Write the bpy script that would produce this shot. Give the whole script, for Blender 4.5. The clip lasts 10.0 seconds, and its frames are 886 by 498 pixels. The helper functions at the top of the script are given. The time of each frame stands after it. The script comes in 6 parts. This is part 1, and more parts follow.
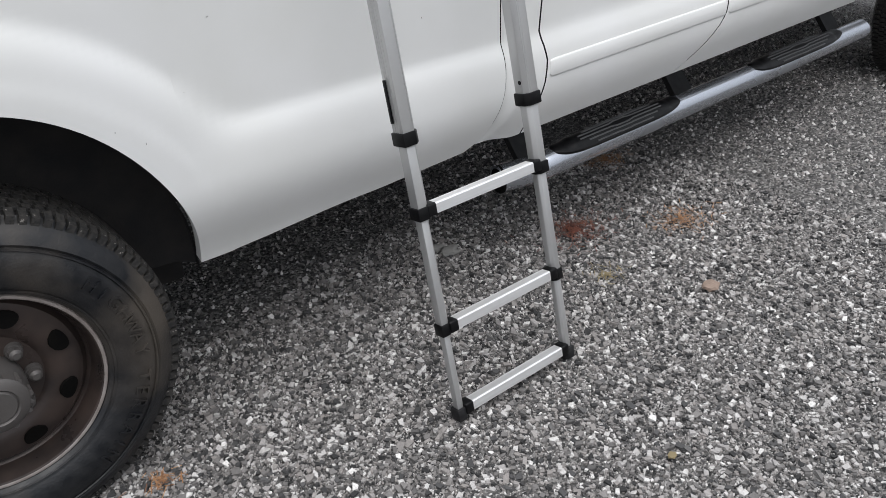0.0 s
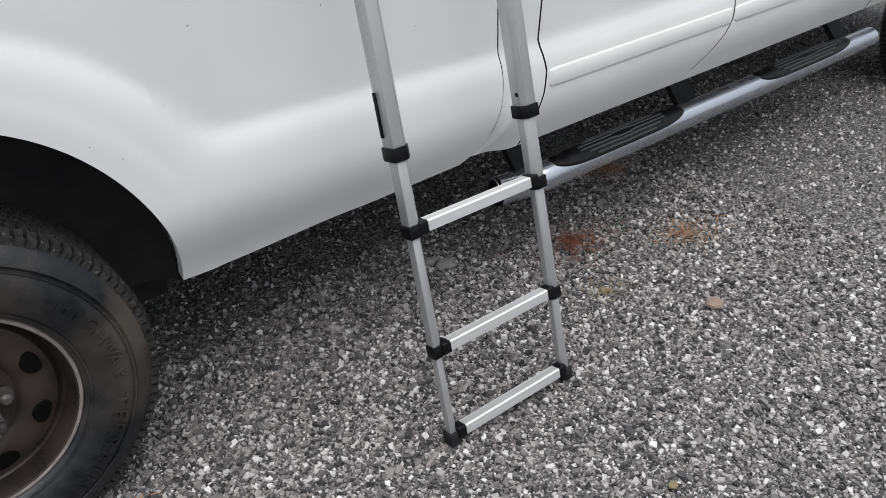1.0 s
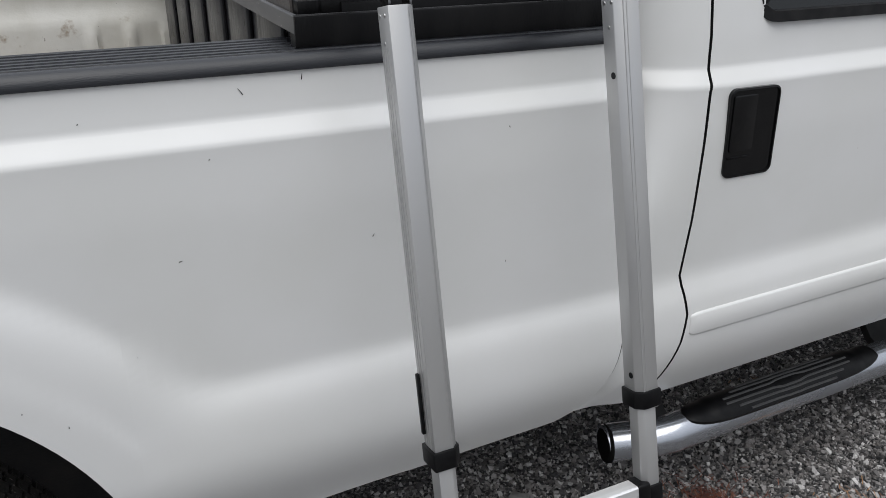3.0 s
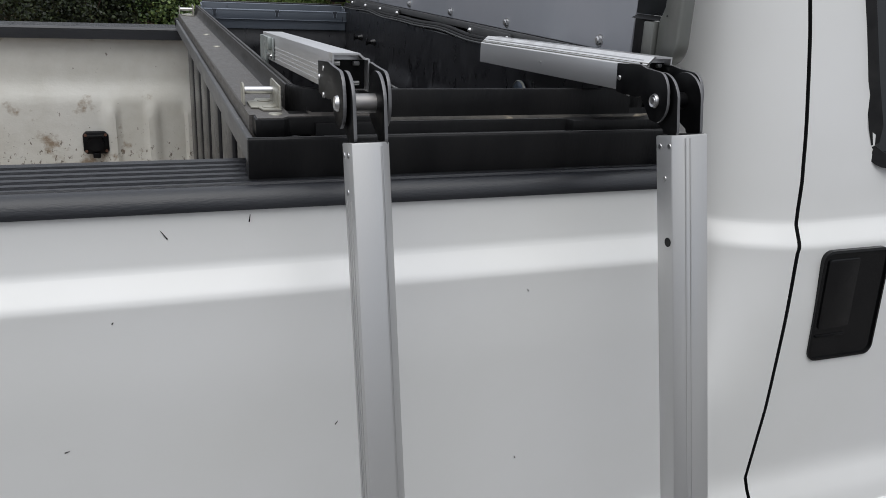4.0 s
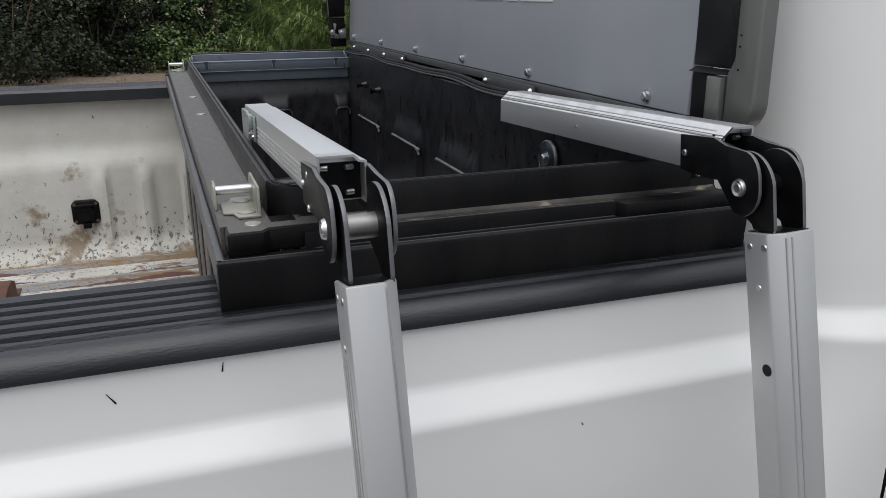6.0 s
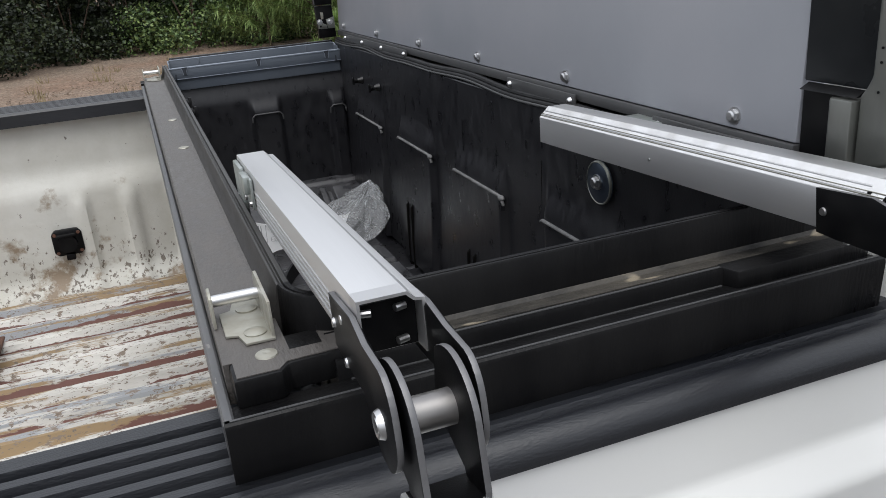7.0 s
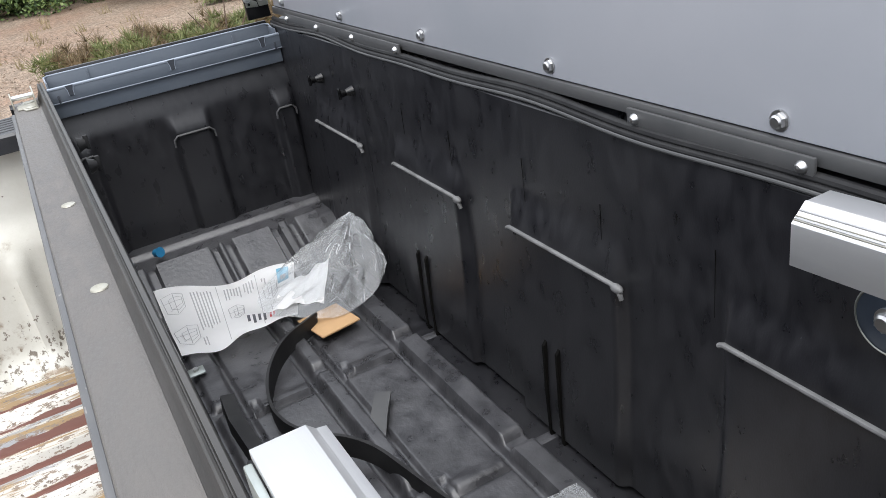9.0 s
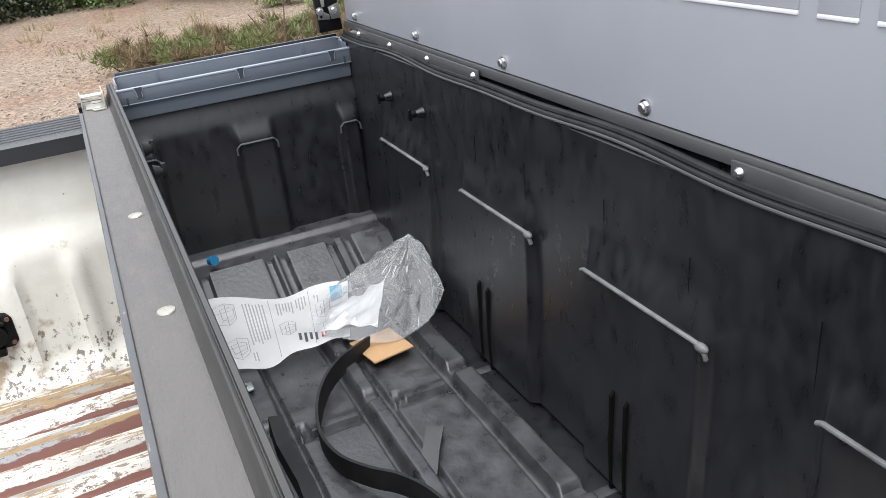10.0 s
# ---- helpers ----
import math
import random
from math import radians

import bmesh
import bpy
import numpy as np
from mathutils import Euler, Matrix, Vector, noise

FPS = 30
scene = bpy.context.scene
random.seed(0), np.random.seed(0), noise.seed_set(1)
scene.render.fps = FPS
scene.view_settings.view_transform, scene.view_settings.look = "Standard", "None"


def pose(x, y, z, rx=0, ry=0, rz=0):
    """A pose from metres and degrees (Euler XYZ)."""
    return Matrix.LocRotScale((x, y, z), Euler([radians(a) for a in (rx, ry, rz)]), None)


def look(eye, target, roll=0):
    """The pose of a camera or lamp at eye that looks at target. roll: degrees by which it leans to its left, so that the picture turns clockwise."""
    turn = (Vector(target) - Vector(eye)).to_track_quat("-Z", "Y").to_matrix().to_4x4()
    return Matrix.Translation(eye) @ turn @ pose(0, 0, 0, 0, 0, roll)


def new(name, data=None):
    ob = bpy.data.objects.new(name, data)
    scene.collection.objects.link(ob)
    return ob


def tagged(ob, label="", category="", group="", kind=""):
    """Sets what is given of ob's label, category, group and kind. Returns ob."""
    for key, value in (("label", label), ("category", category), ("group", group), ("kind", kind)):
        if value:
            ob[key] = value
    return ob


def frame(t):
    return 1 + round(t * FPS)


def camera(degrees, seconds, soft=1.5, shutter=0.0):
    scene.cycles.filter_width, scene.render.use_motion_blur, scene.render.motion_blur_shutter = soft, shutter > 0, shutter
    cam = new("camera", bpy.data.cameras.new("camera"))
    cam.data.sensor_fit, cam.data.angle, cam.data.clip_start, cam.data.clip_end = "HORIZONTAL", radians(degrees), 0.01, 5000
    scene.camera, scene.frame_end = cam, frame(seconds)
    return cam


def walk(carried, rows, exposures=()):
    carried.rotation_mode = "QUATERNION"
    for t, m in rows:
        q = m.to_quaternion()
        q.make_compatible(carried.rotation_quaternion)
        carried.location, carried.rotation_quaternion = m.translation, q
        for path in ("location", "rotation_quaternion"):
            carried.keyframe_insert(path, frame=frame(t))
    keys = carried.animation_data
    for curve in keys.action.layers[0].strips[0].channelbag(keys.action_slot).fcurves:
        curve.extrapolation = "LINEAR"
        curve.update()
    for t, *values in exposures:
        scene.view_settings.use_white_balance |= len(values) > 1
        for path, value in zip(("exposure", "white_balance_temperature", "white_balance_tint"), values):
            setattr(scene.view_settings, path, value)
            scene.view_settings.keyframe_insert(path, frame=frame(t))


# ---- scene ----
cam = camera(57.2, 10.0, 0.7)

PATH = [
    (0, (-0.947, -1.775, 1.53), (0.112, -0.401, 0.534), -2.4),
    (0.5, (-0.906, -1.788, 1.526), (0.15, -0.405, 0.54), -1.9),
    (1, (-0.867, -1.714, 1.525), (0.188, -0.336, 0.531), -2.1),
    (1.5, (-0.796, -1.546, 1.538), (0.256, -0.157, 0.556), -1.6),
    (2, (-0.677, -1.463, 1.57), (0.354, -0.043, 0.611), -0.9),
    (2.5, (-0.484, -1.42, 1.602), (0.356, 0.205, 0.794), 0.7),
    (2.7, (-0.422, -1.365, 1.621), (0.373, 0.281, 0.809), 0.4),
    (3.8, (-0.172, -0.986, 1.659), (0.534, 0.743, 0.944), 2.0),
    (4, (-0.115, -0.95, 1.664), (0.55, 0.819, 1.009), 2.9),
    (4.5, (-0.089, -0.836, 1.673), (0.527, 0.956, 1.034), 2.2),
    (5, (-0.082, -0.727, 1.687), (0.562, 1.07, 1.09), 0.1),
    (5.2, (-0.063, -0.719, 1.69), (0.577, 1.083, 1.106), 0.1),
    (6.3, (-0.016, -0.704, 1.713), (0.589, 1.094, 1.079), -1.0),
    (6.5, (0.005, -0.678, 1.736), (0.571, 1.121, 1.069), -1.1),
    (7, (-0.011, -0.473, 1.759), (0.612, 1.295, 1.062), -4.7),
    (7.5, (-0.04, -0.238, 1.79), (0.797, 1.418, 1.043), -8.9),
    (8, (0.027, -0.073, 1.798), (0.889, 1.56, 1.03), -11.3),
    (8.5, (0.048, 0.052, 1.796), (0.862, 1.664, 0.936), -11.1),
    (9, (0.046, 0.144, 1.81), (0.799, 1.774, 0.93), -9.6),
    (9.5, (0.037, 0.205, 1.818), (0.728, 1.87, 0.953), -6.7),
    (10, (0.031, 0.209, 1.824), (0.714, 1.89, 0.983), -6.6),
]
EXPOSURES = [
    (0.0, 0.28), (1.5, 0.16), (2.5, -0.10), (4.5, -0.10), (6.5, -0.05),
    (7.0, 0.25), (7.5, 0.73), (8.0, 1.03), (8.5, 1.02), (9.0, 1.17), (10.0, 1.27),
]
walk(cam, [(t, look(eye, target, roll)) for t, eye, target, roll in PATH], EXPOSURES)
SKY, SUN = 0.13, 1.5

# ---- world, sun, exposure ----
world = bpy.data.worlds.new("overcast")
scene.world = world
world.use_nodes = True
wn, wl = world.node_tree.nodes, world.node_tree.links
sky = wn.new("ShaderNodeTexSky")
sky.sky_type = "NISHITA"
sky.sun_disc = False
sky.sun_elevation, sky.sun_rotation = radians(58), radians(200)
sky.air_density, sky.dust_density, sky.ozone_density = 1.0, 4.0, 1.0
grey = wn.new("ShaderNodeHueSaturation")
grey.inputs["Saturation"].default_value = 0.30
wl.new(sky.outputs["Color"], grey.inputs["Color"])
# cloud cover: three times brighter overhead than at the horizon
cloud_at, cloud_z, cloud_up, cloud_grey, cover = (wn.new("ShaderNode" + k) for k in ("TexCoord", "SeparateXYZ", "MapRange", "Mix", "Mix"))
wl.new(cloud_at.outputs["Generated"], cloud_z.inputs[0])
wl.new(cloud_z.outputs["Z"], cloud_up.inputs["Value"])
cloud_grey.data_type = cover.data_type = "RGBA"
cloud_grey.inputs["A"].default_value, cloud_grey.inputs["B"].default_value = (3.35, 3.54, 3.92, 1), (9.9, 10.4, 11.3, 1)
wl.new(cloud_up.outputs["Result"], cloud_grey.inputs["Factor"])
cover.inputs["Factor"].default_value = 0.85
wl.new(grey.outputs["Color"], cover.inputs["A"])
wl.new(cloud_grey.outputs["Result"], cover.inputs["B"])
wl.new(cover.outputs["Result"], wn["Background"].inputs["Color"])
wn["Background"].inputs["Strength"].default_value = SKY
sun = new("sun", bpy.data.lights.new("sun", "SUN"))
sun.data.energy, sun.data.angle, sun.data.color = SUN, radians(60), (1.0, 0.98, 0.95)
sun.matrix_world = look((0, 0, 0), (0.15, 0.36, -1.0))

# ---- materials ----
def material(name, base, rough=0.5, metal=0.0, coat=0.0, vary=None, scale=20.0, amount=0.5, bump=0.0, bump_scale=200.0,
             stretch=(1, 1, 1), island=None, rough_vary=0.0, spots=None, spot_scale=60.0, spot_at=0.66, big=None, big_scale=2.0, spec=0.5):
    """A procedural surface: base colour with two scales of variation, fleck spots, and fine relief."""
    m = bpy.data.materials.new(name)
    m.use_nodes = True
    n, l = m.node_tree.nodes, m.node_tree.links
    b = n["Principled BSDF"]
    b.inputs["Roughness"].default_value, b.inputs["Metallic"].default_value = rough, metal
    b.inputs["Coat Weight"].default_value, b.inputs["Coat Roughness"].default_value = coat, 0.12
    b.inputs["Specular IOR Level"].default_value = spec
    at = n.new("ShaderNodeTexCoord")
    mp = n.new("ShaderNodeMapping")
    mp.inputs["Scale"].default_value = stretch
    l.new(at.outputs["Object"], mp.inputs["Vector"])

    def tex(sc, detail=4.0):
        t = n.new("ShaderNodeTexNoise")
        t.inputs["Scale"].default_value, t.inputs["Detail"].default_value = sc, detail
        l.new(mp.outputs["Vector"], t.inputs["Vector"])
        return t

    def ramp(fac, lo, hi):
        r = n.new("ShaderNodeMapRange")
        r.inputs["From Min"].default_value, r.inputs["From Max"].default_value = lo, hi
        l.new(fac, r.inputs["Value"])
        return r.outputs["Result"]

    def mix(fac, a, c):
        x = n.new("ShaderNodeMix")
        x.data_type = "RGBA"
        if isinstance(fac, float):
            x.inputs["Factor"].default_value = fac
        else:
            l.new(fac, x.inputs["Factor"])
        for socket, v in ((x.inputs["A"], a), (x.inputs["B"], c)):
            if isinstance(v, tuple):
                socket.default_value = (*v, 1)
            else:
                l.new(v, socket)
        return x.outputs["Result"]

    colour = base
    if island:
        g = n.new("ShaderNodeNewGeometry")
        r = n.new("ShaderNodeValToRGB")
        r.color_ramp.elements[0].color, r.color_ramp.elements[1].color = (*island[0], 1), (*island[-1], 1)
        for k, c in enumerate(island[1:-1]):
            e = r.color_ramp.elements.new((k + 1) / (len(island) - 1))
            e.color = (*c, 1)
        l.new(g.outputs["Random Per Island"], r.inputs["Fac"])
        colour = r.outputs["Color"]
    if vary:
        t = tex(scale)
        f = n.new("ShaderNodeMath")
        f.operation = "MULTIPLY"
        l.new(ramp(t.outputs["Fac"], 0.35, 0.68), f.inputs[0])
        f.inputs[1].default_value = amount
        colour = mix(f.outputs[0], colour, vary)
        if rough_vary:
            l.new(ramp_to(n, l, t.outputs["Fac"], rough - rough_vary, rough + rough_vary), b.inputs["Roughness"])
    if big:
        t = tex(big_scale, 6.0)
        f = n.new("ShaderNodeMath")
        f.operation = "MULTIPLY"
        l.new(ramp(t.outputs["Fac"], 0.45, 0.65), f.inputs[0])
        f.inputs[1].default_value = 0.6
        colour = mix(f.outputs[0], colour, big)
    if spots:
        t = tex(spot_scale, 2.0)
        colour = mix(ramp(t.outputs["Fac"], spot_at, spot_at + 0.04), colour, spots)
    if isinstance(colour, tuple):
        b.inputs["Base Color"].default_value = (*colour, 1)
    else:
        l.new(colour, b.inputs["Base Color"])
    if bump:
        t = tex(bump_scale, 5.0)
        u = n.new("ShaderNodeBump")
        u.inputs["Strength"].default_value, u.inputs["Distance"].default_value = bump, 0.004
        l.new(t.outputs["Fac"], u.inputs["Height"])
        l.new(u.outputs["Normal"], b.inputs["Normal"])
    return m


def ramp_to(n, l, fac, lo, hi):
    r = n.new("ShaderNodeMapRange")
    r.inputs["From Min"].default_value, r.inputs["From Max"].default_value = 0.3, 0.7
    r.inputs["To Min"].default_value, r.inputs["To Max"].default_value = lo, hi
    l.new(fac, r.inputs["Value"])
    return r.outputs["Result"]


WHITE = material("white_paint", (0.72, 0.72, 0.71), 0.36, coat=0.18, vary=(0.64, 0.64, 0.61), scale=3.0, amount=0.5, rough_vary=0.06, bump=0.012, bump_scale=9.0, spots=(0.45, 0.42, 0.38), spot_scale=55.0, spot_at=0.84)
CAP = material("rail_cap_plastic", (0.009, 0.010, 0.013), 0.36, spec=0.58, vary=(0.028, 0.030, 0.036), scale=8.0, amount=0.5, rough_vary=0.1, bump=0.15, bump_scale=500.0, stretch=(0.3, 1, 1))
BLACK = material("black_plastic", (0.0095, 0.0095, 0.0115), 0.33, spec=0.48, vary=(0.036, 0.036, 0.040), scale=55.0, amount=0.36, rough_vary=0.08, bump=0.05, bump_scale=520.0, big=(0.021, 0.021, 0.023), big_scale=7.0, stretch=(1, 1, 0.45), spots=(0.075, 0.075, 0.08), spot_scale=150.0, spot_at=0.80)
FLOORBLACK = material("scuffed_black_plastic", (0.024, 0.024, 0.027), 0.35, spec=0.55, vary=(0.090, 0.090, 0.097), scale=30.0, amount=0.55, rough_vary=0.12, bump=0.20, bump_scale=120.0, big=(0.050, 0.050, 0.053), big_scale=9.0, spots=(0.13, 0.13, 0.135), spot_scale=300.0, spot_at=0.74)
DUSTY = material("dusty_black_plastic", (0.066, 0.0605, 0.056), 0.48, spec=0.5, vary=(0.118, 0.108, 0.100), scale=90.0, amount=0.6, bump=0.3, bump_scale=300.0, stretch=(1.0, 0.30, 1), big=(0.083, 0.077, 0.072), big_scale=6.0, rough_vary=0.1)
RUBBER = material("black_rubber", (0.011, 0.011, 0.012), 0.55, spec=0.25, vary=(0.03, 0.03, 0.03), scale=30.0, bump=0.05)
METALBLACK = material("black_powder_coat", (0.003, 0.003, 0.0036), 0.38, spec=0.16, vary=(0.012, 0.012, 0.012), scale=40.0, bump=0.05, bump_scale=900.0)
ALU = material("brushed_aluminium", (0.51, 0.51, 0.51), 0.42, metal=0.66, vary=(0.52, 0.515, 0.50), scale=25.0, amount=0.6, rough_vary=0.08, bump=0.03, bump_scale=700.0, stretch=(1, 1, 0.06))
ALUY = material("brushed_aluminium_arm", (0.66, 0.66, 0.665), 0.46, metal=0.92, vary=(0.56, 0.56, 0.56), scale=25.0, amount=0.6, rough_vary=0.08, bump=0.03, bump_scale=700.0, stretch=(1, 0.06, 1))
ALUX = material("brushed_aluminium_rung", (0.80, 0.80, 0.80), 0.42, metal=0.6, vary=(0.58, 0.57, 0.56), scale=35.0, amount=0.8, rough_vary=0.08, bump=0.04, bump_scale=700.0, stretch=(0.06, 1, 1))
ZINC = material("zinc_plate", (0.38, 0.375, 0.33), 0.42, metal=0.55, vary=(0.27, 0.245, 0.19), scale=60.0, amount=0.6, rough_vary=0.1)
ZINCDARK = material("dull_zinc", (0.30, 0.31, 0.28), 0.42, metal=0.8, vary=(0.20, 0.21, 0.18), scale=60.0, rough_vary=0.1)
ZINCPALE = material("pale_zinc", (0.40, 0.43, 0.41), 0.36, metal=0.7, vary=(0.28, 0.31, 0.30), scale=50.0, rough_vary=0.1)
PIN = material("dull_steel_pin", (0.26, 0.25, 0.245), 0.42, metal=0.9, vary=(0.36, 0.35, 0.34), scale=90.0, rough_vary=0.12)
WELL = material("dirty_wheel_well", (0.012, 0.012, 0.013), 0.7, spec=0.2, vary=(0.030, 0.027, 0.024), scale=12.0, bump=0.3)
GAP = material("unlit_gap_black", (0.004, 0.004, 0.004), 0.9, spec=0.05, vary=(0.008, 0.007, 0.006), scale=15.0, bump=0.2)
STEEL = material("bright_steel", (0.62, 0.62, 0.62), 0.32, metal=1.0, vary=(0.5, 0.5, 0.5), scale=60.0)
GALV = material("galvanised_steel", (0.25, 0.255, 0.24), 0.36, metal=0.75, vary=(0.13, 0.135, 0.12), scale=22.0, stretch=(1, 1, 0.3), rough_vary=0.1, bump=0.1, bump_scale=60.0)
CHROME = material("polished_tube", (0.50, 0.52, 0.56), 0.24, metal=0.9, vary=(0.38, 0.40, 0.44), scale=18.0, rough_vary=0.1, bump=0.04, bump_scale=300.0, stretch=(0.3, 1, 1))
LIDGREY = material("grey_satin_paint", (0.355, 0.362, 0.392), 0.42, vary=(0.295, 0.31, 0.34), scale=4.0, amount=0.7, rough_vary=0.06, bump=0.02, bump_scale=60.0)
TRAYGREY = material("grey_blue_plastic", (0.088, 0.105, 0.130), 0.45, vary=(0.122, 0.136, 0.158), scale=12.0, amount=0.5, bump=0.05, bump_scale=200.0)
TYRE = material("tyre_rubber", (0.004, 0.005, 0.007), 0.42, spec=0.5, vary=(0.016, 0.016, 0.017), scale=30.0, amount=0.7, bump=0.25, bump_scale=160.0, big=(0.11, 0.092, 0.074), big_scale=3.2, rough_vary=0.12)
TREAD = material("worn_tread", (0.009, 0.009, 0.009), 0.7, vary=(0.040, 0.036, 0.032), scale=60.0, amount=0.8, bump=0.9, bump_scale=180.0, spots=(0.20, 0.185, 0.17), spot_scale=110.0, spot_at=0.68)
RIM = material("painted_steel_rim", (0.028, 0.023, 0.022), 0.34, metal=0.3, vary=(0.070, 0.050, 0.042), scale=12.0, amount=0.7, rough_vary=0.1, bump=0.1, bump_scale=80.0, big=(0.075, 0.052, 0.044), big_scale=5.0)
HUB = material("hub_metal", (0.105, 0.098, 0.094), 0.5, metal=0.4, vary=(0.09, 0.08, 0.075), scale=30.0, bump=0.1)
STONETAN = material("tan_stones", (0.2, 0.2, 0.2), 0.85, island=((0.11, 0.088, 0.066), (0.17, 0.13, 0.095), (0.24, 0.18, 0.13), (0.28, 0.20, 0.142), (0.28, 0.21, 0.15), (0.36, 0.30, 0.23)), vary=(0.15, 0.11, 0.09), scale=60.0, amount=0.4, bump=0.3)
STONE = material("gravel_stones", (0.2, 0.2, 0.2), 0.85, island=((0.013, 0.013, 0.014), (0.040, 0.040, 0.041), (0.084, 0.082, 0.083), (0.134, 0.127, 0.123), (0.176, 0.166, 0.161), (0.224, 0.21, 0.202), (0.28, 0.258, 0.244), (0.36, 0.343, 0.334), (0.50, 0.48, 0.467), (0.74, 0.72, 0.70)), vary=(0.07, 0.066, 0.062), scale=220.0, amount=0.25, bump=0.4, bump_scale=300.0)


def ground_material():
    """Grey gravel that turns to tan dirt with orange pine straw beyond the truck."""
    m = material("gravel_ground", (0.025, 0.024, 0.023), 0.95, vary=(0.10, 0.097, 0.094), scale=90.0, amount=0.9, bump=1.0, bump_scale=60.0, big=(0.075, 0.07, 0.065), big_scale=0.7)
    n, l = m.node_tree.nodes, m.node_tree.links
    b = n["Principled BSDF"]
    old = b.inputs["Base Color"].links[0].from_socket
    at = n.new("ShaderNodeTexCoord")
    xyz = n.new("ShaderNodeSeparateXYZ")
    l.new(at.outputs["Object"], xyz.inputs[0])

    def noise_fac(sc, lo, hi):
        t = n.new("ShaderNodeTexNoise")
        t.inputs["Scale"].default_value, t.inputs["Detail"].default_value, t.inputs["Roughness"].default_value = sc, 8.0, 0.65
        l.new(at.outputs["Object"], t.inputs["Vector"])
        r = n.new("ShaderNodeMapRange")
        r.inputs["From Min"].default_value, r.inputs["From Max"].default_value = lo, hi
        l.new(t.outputs["Fac"], r.inputs["Value"])
        return r.outputs["Result"], t.outputs["Fac"]

    def mix(f, a, c):
        x = n.new("ShaderNodeMix")
        x.data_type = "RGBA"
        l.new(f, x.inputs["Factor"])
        for sk, v in ((x.inputs["A"], a), (x.inputs["B"], c)):
            if isinstance(v, tuple):
                sk.default_value = (*v, 1)
            else:
                l.new(v, sk)
        return x.outputs["Result"]

    # small stones told apart by their own tone
    cells = n.new("ShaderNodeTexVoronoi")
    cells.inputs["Scale"].default_value = 120.0
    l.new(at.outputs["Object"], cells.inputs["Vector"])
    tone = n.new("ShaderNodeSeparateColor")
    l.new(cells.outputs["Color"], tone.inputs["Color"])
    ramp = n.new("ShaderNodeValToRGB")
    ramp.color_ramp.elements[0].color, ramp.color_ramp.elements[1].color = (0.014, 0.014, 0.015, 1), (0.42, 0.405, 0.39, 1)
    ramp.color_ramp.elements.new(0.60).color = (0.130, 0.125, 0.121, 1)
    l.new(tone.outputs[0], ramp.inputs["Fac"])
    half = n.new("ShaderNodeMix")
    half.data_type = "RGBA"
    half.inputs["Factor"].default_value = 0.7
    l.new(old, half.inputs["A"])
    l.new(ramp.outputs["Color"], half.inputs["B"])
    old = half.outputs["Result"]
    rough_up = n.new("ShaderNodeBump")
    rough_up.inputs["Strength"].default_value, rough_up.inputs["Distance"].default_value = 1.0, 0.006
    rough_up.invert = True
    l.new(cells.outputs["Distance"], rough_up.inputs["Height"])
    l.new(b.inputs["Normal"].links[0].from_socket, rough_up.inputs["Normal"])
    l.new(rough_up.outputs["Normal"], b.inputs["Normal"])
    f1, _ = noise_fac(22.0, 0.35, 0.65)
    stones = n.new("ShaderNodeTexVoronoi")
    stones.inputs["Scale"].default_value = 26.0
    l.new(at.outputs["Object"], stones.inputs["Vector"])
    stone_tone = n.new("ShaderNodeSeparateColor")
    l.new(stones.outputs["Color"], stone_tone.inputs["Color"])
    dirt = mix(f1, (0.25, 0.187, 0.137), (0.165, 0.125, 0.094))
    f2, _ = noise_fac(0.45, 0.44, 0.62)
    f3, _ = noise_fac(9.0, 0.35, 0.65)
    straw = mix(f3, (0.165, 0.098, 0.062), (0.215, 0.150, 0.110))
    dirt = mix(f2, dirt, straw)
    far = n.new("ShaderNodeMapRange")
    far.inputs["From Min"].default_value, far.inputs["From Max"].default_value = 3.0, 6.5
    l.new(xyz.outputs["Y"], far.inputs["Value"])
    fleck = n.new("ShaderNodeMix")
    fleck.data_type, fleck.blend_type = "RGBA", "OVERLAY"
    fleck.inputs["Factor"].default_value = 0.38
    l.new(dirt, fleck.inputs["A"])
    l.new(stone_tone.outputs[1], fleck.inputs["B"])
    l.new(mix(far.outputs["Result"], old, fleck.outputs["Result"]), b.inputs["Base Color"])
    return m


GROUND = ground_material()
LEDGE = material("dusty_ledge_plastic", (0.0042, 0.0042, 0.0048), 0.38, spec=0.20, vary=(0.012, 0.0116, 0.0116), scale=14.0, amount=0.6, bump=0.2, bump_scale=240.0, stretch=(1.0, 1.0, 0.22), rough_vary=0.14, spots=(0.035, 0.032, 0.029), spot_scale=140.0, spot_at=0.78)
SHELF = material("dusty_shelf_plastic", (0.020, 0.0195, 0.019), 0.5, spec=0.3, vary=(0.072, 0.066, 0.057), scale=60.0, amount=0.7, bump=0.3, bump_scale=240.0, stretch=(0.7, 1.4, 1), big=(0.085, 0.077, 0.065), big_scale=9.0, spots=(0.26, 0.225, 0.17), spot_scale=22.0, spot_at=0.65)
WORN = material("worn_steel_edge", (0.42, 0.38, 0.36), 0.4, metal=0.6, vary=(0.16, 0.12, 0.10), scale=25.0)
COLLAR = material("satin_black_collar", (0.030, 0.029, 0.028), 0.44, spec=0.4, vary=(0.058, 0.054, 0.051), scale=30.0, amount=0.6, rough_vary=0.1, bump=0.08, bump_scale=300.0, stretch=(1, 0.3, 1))
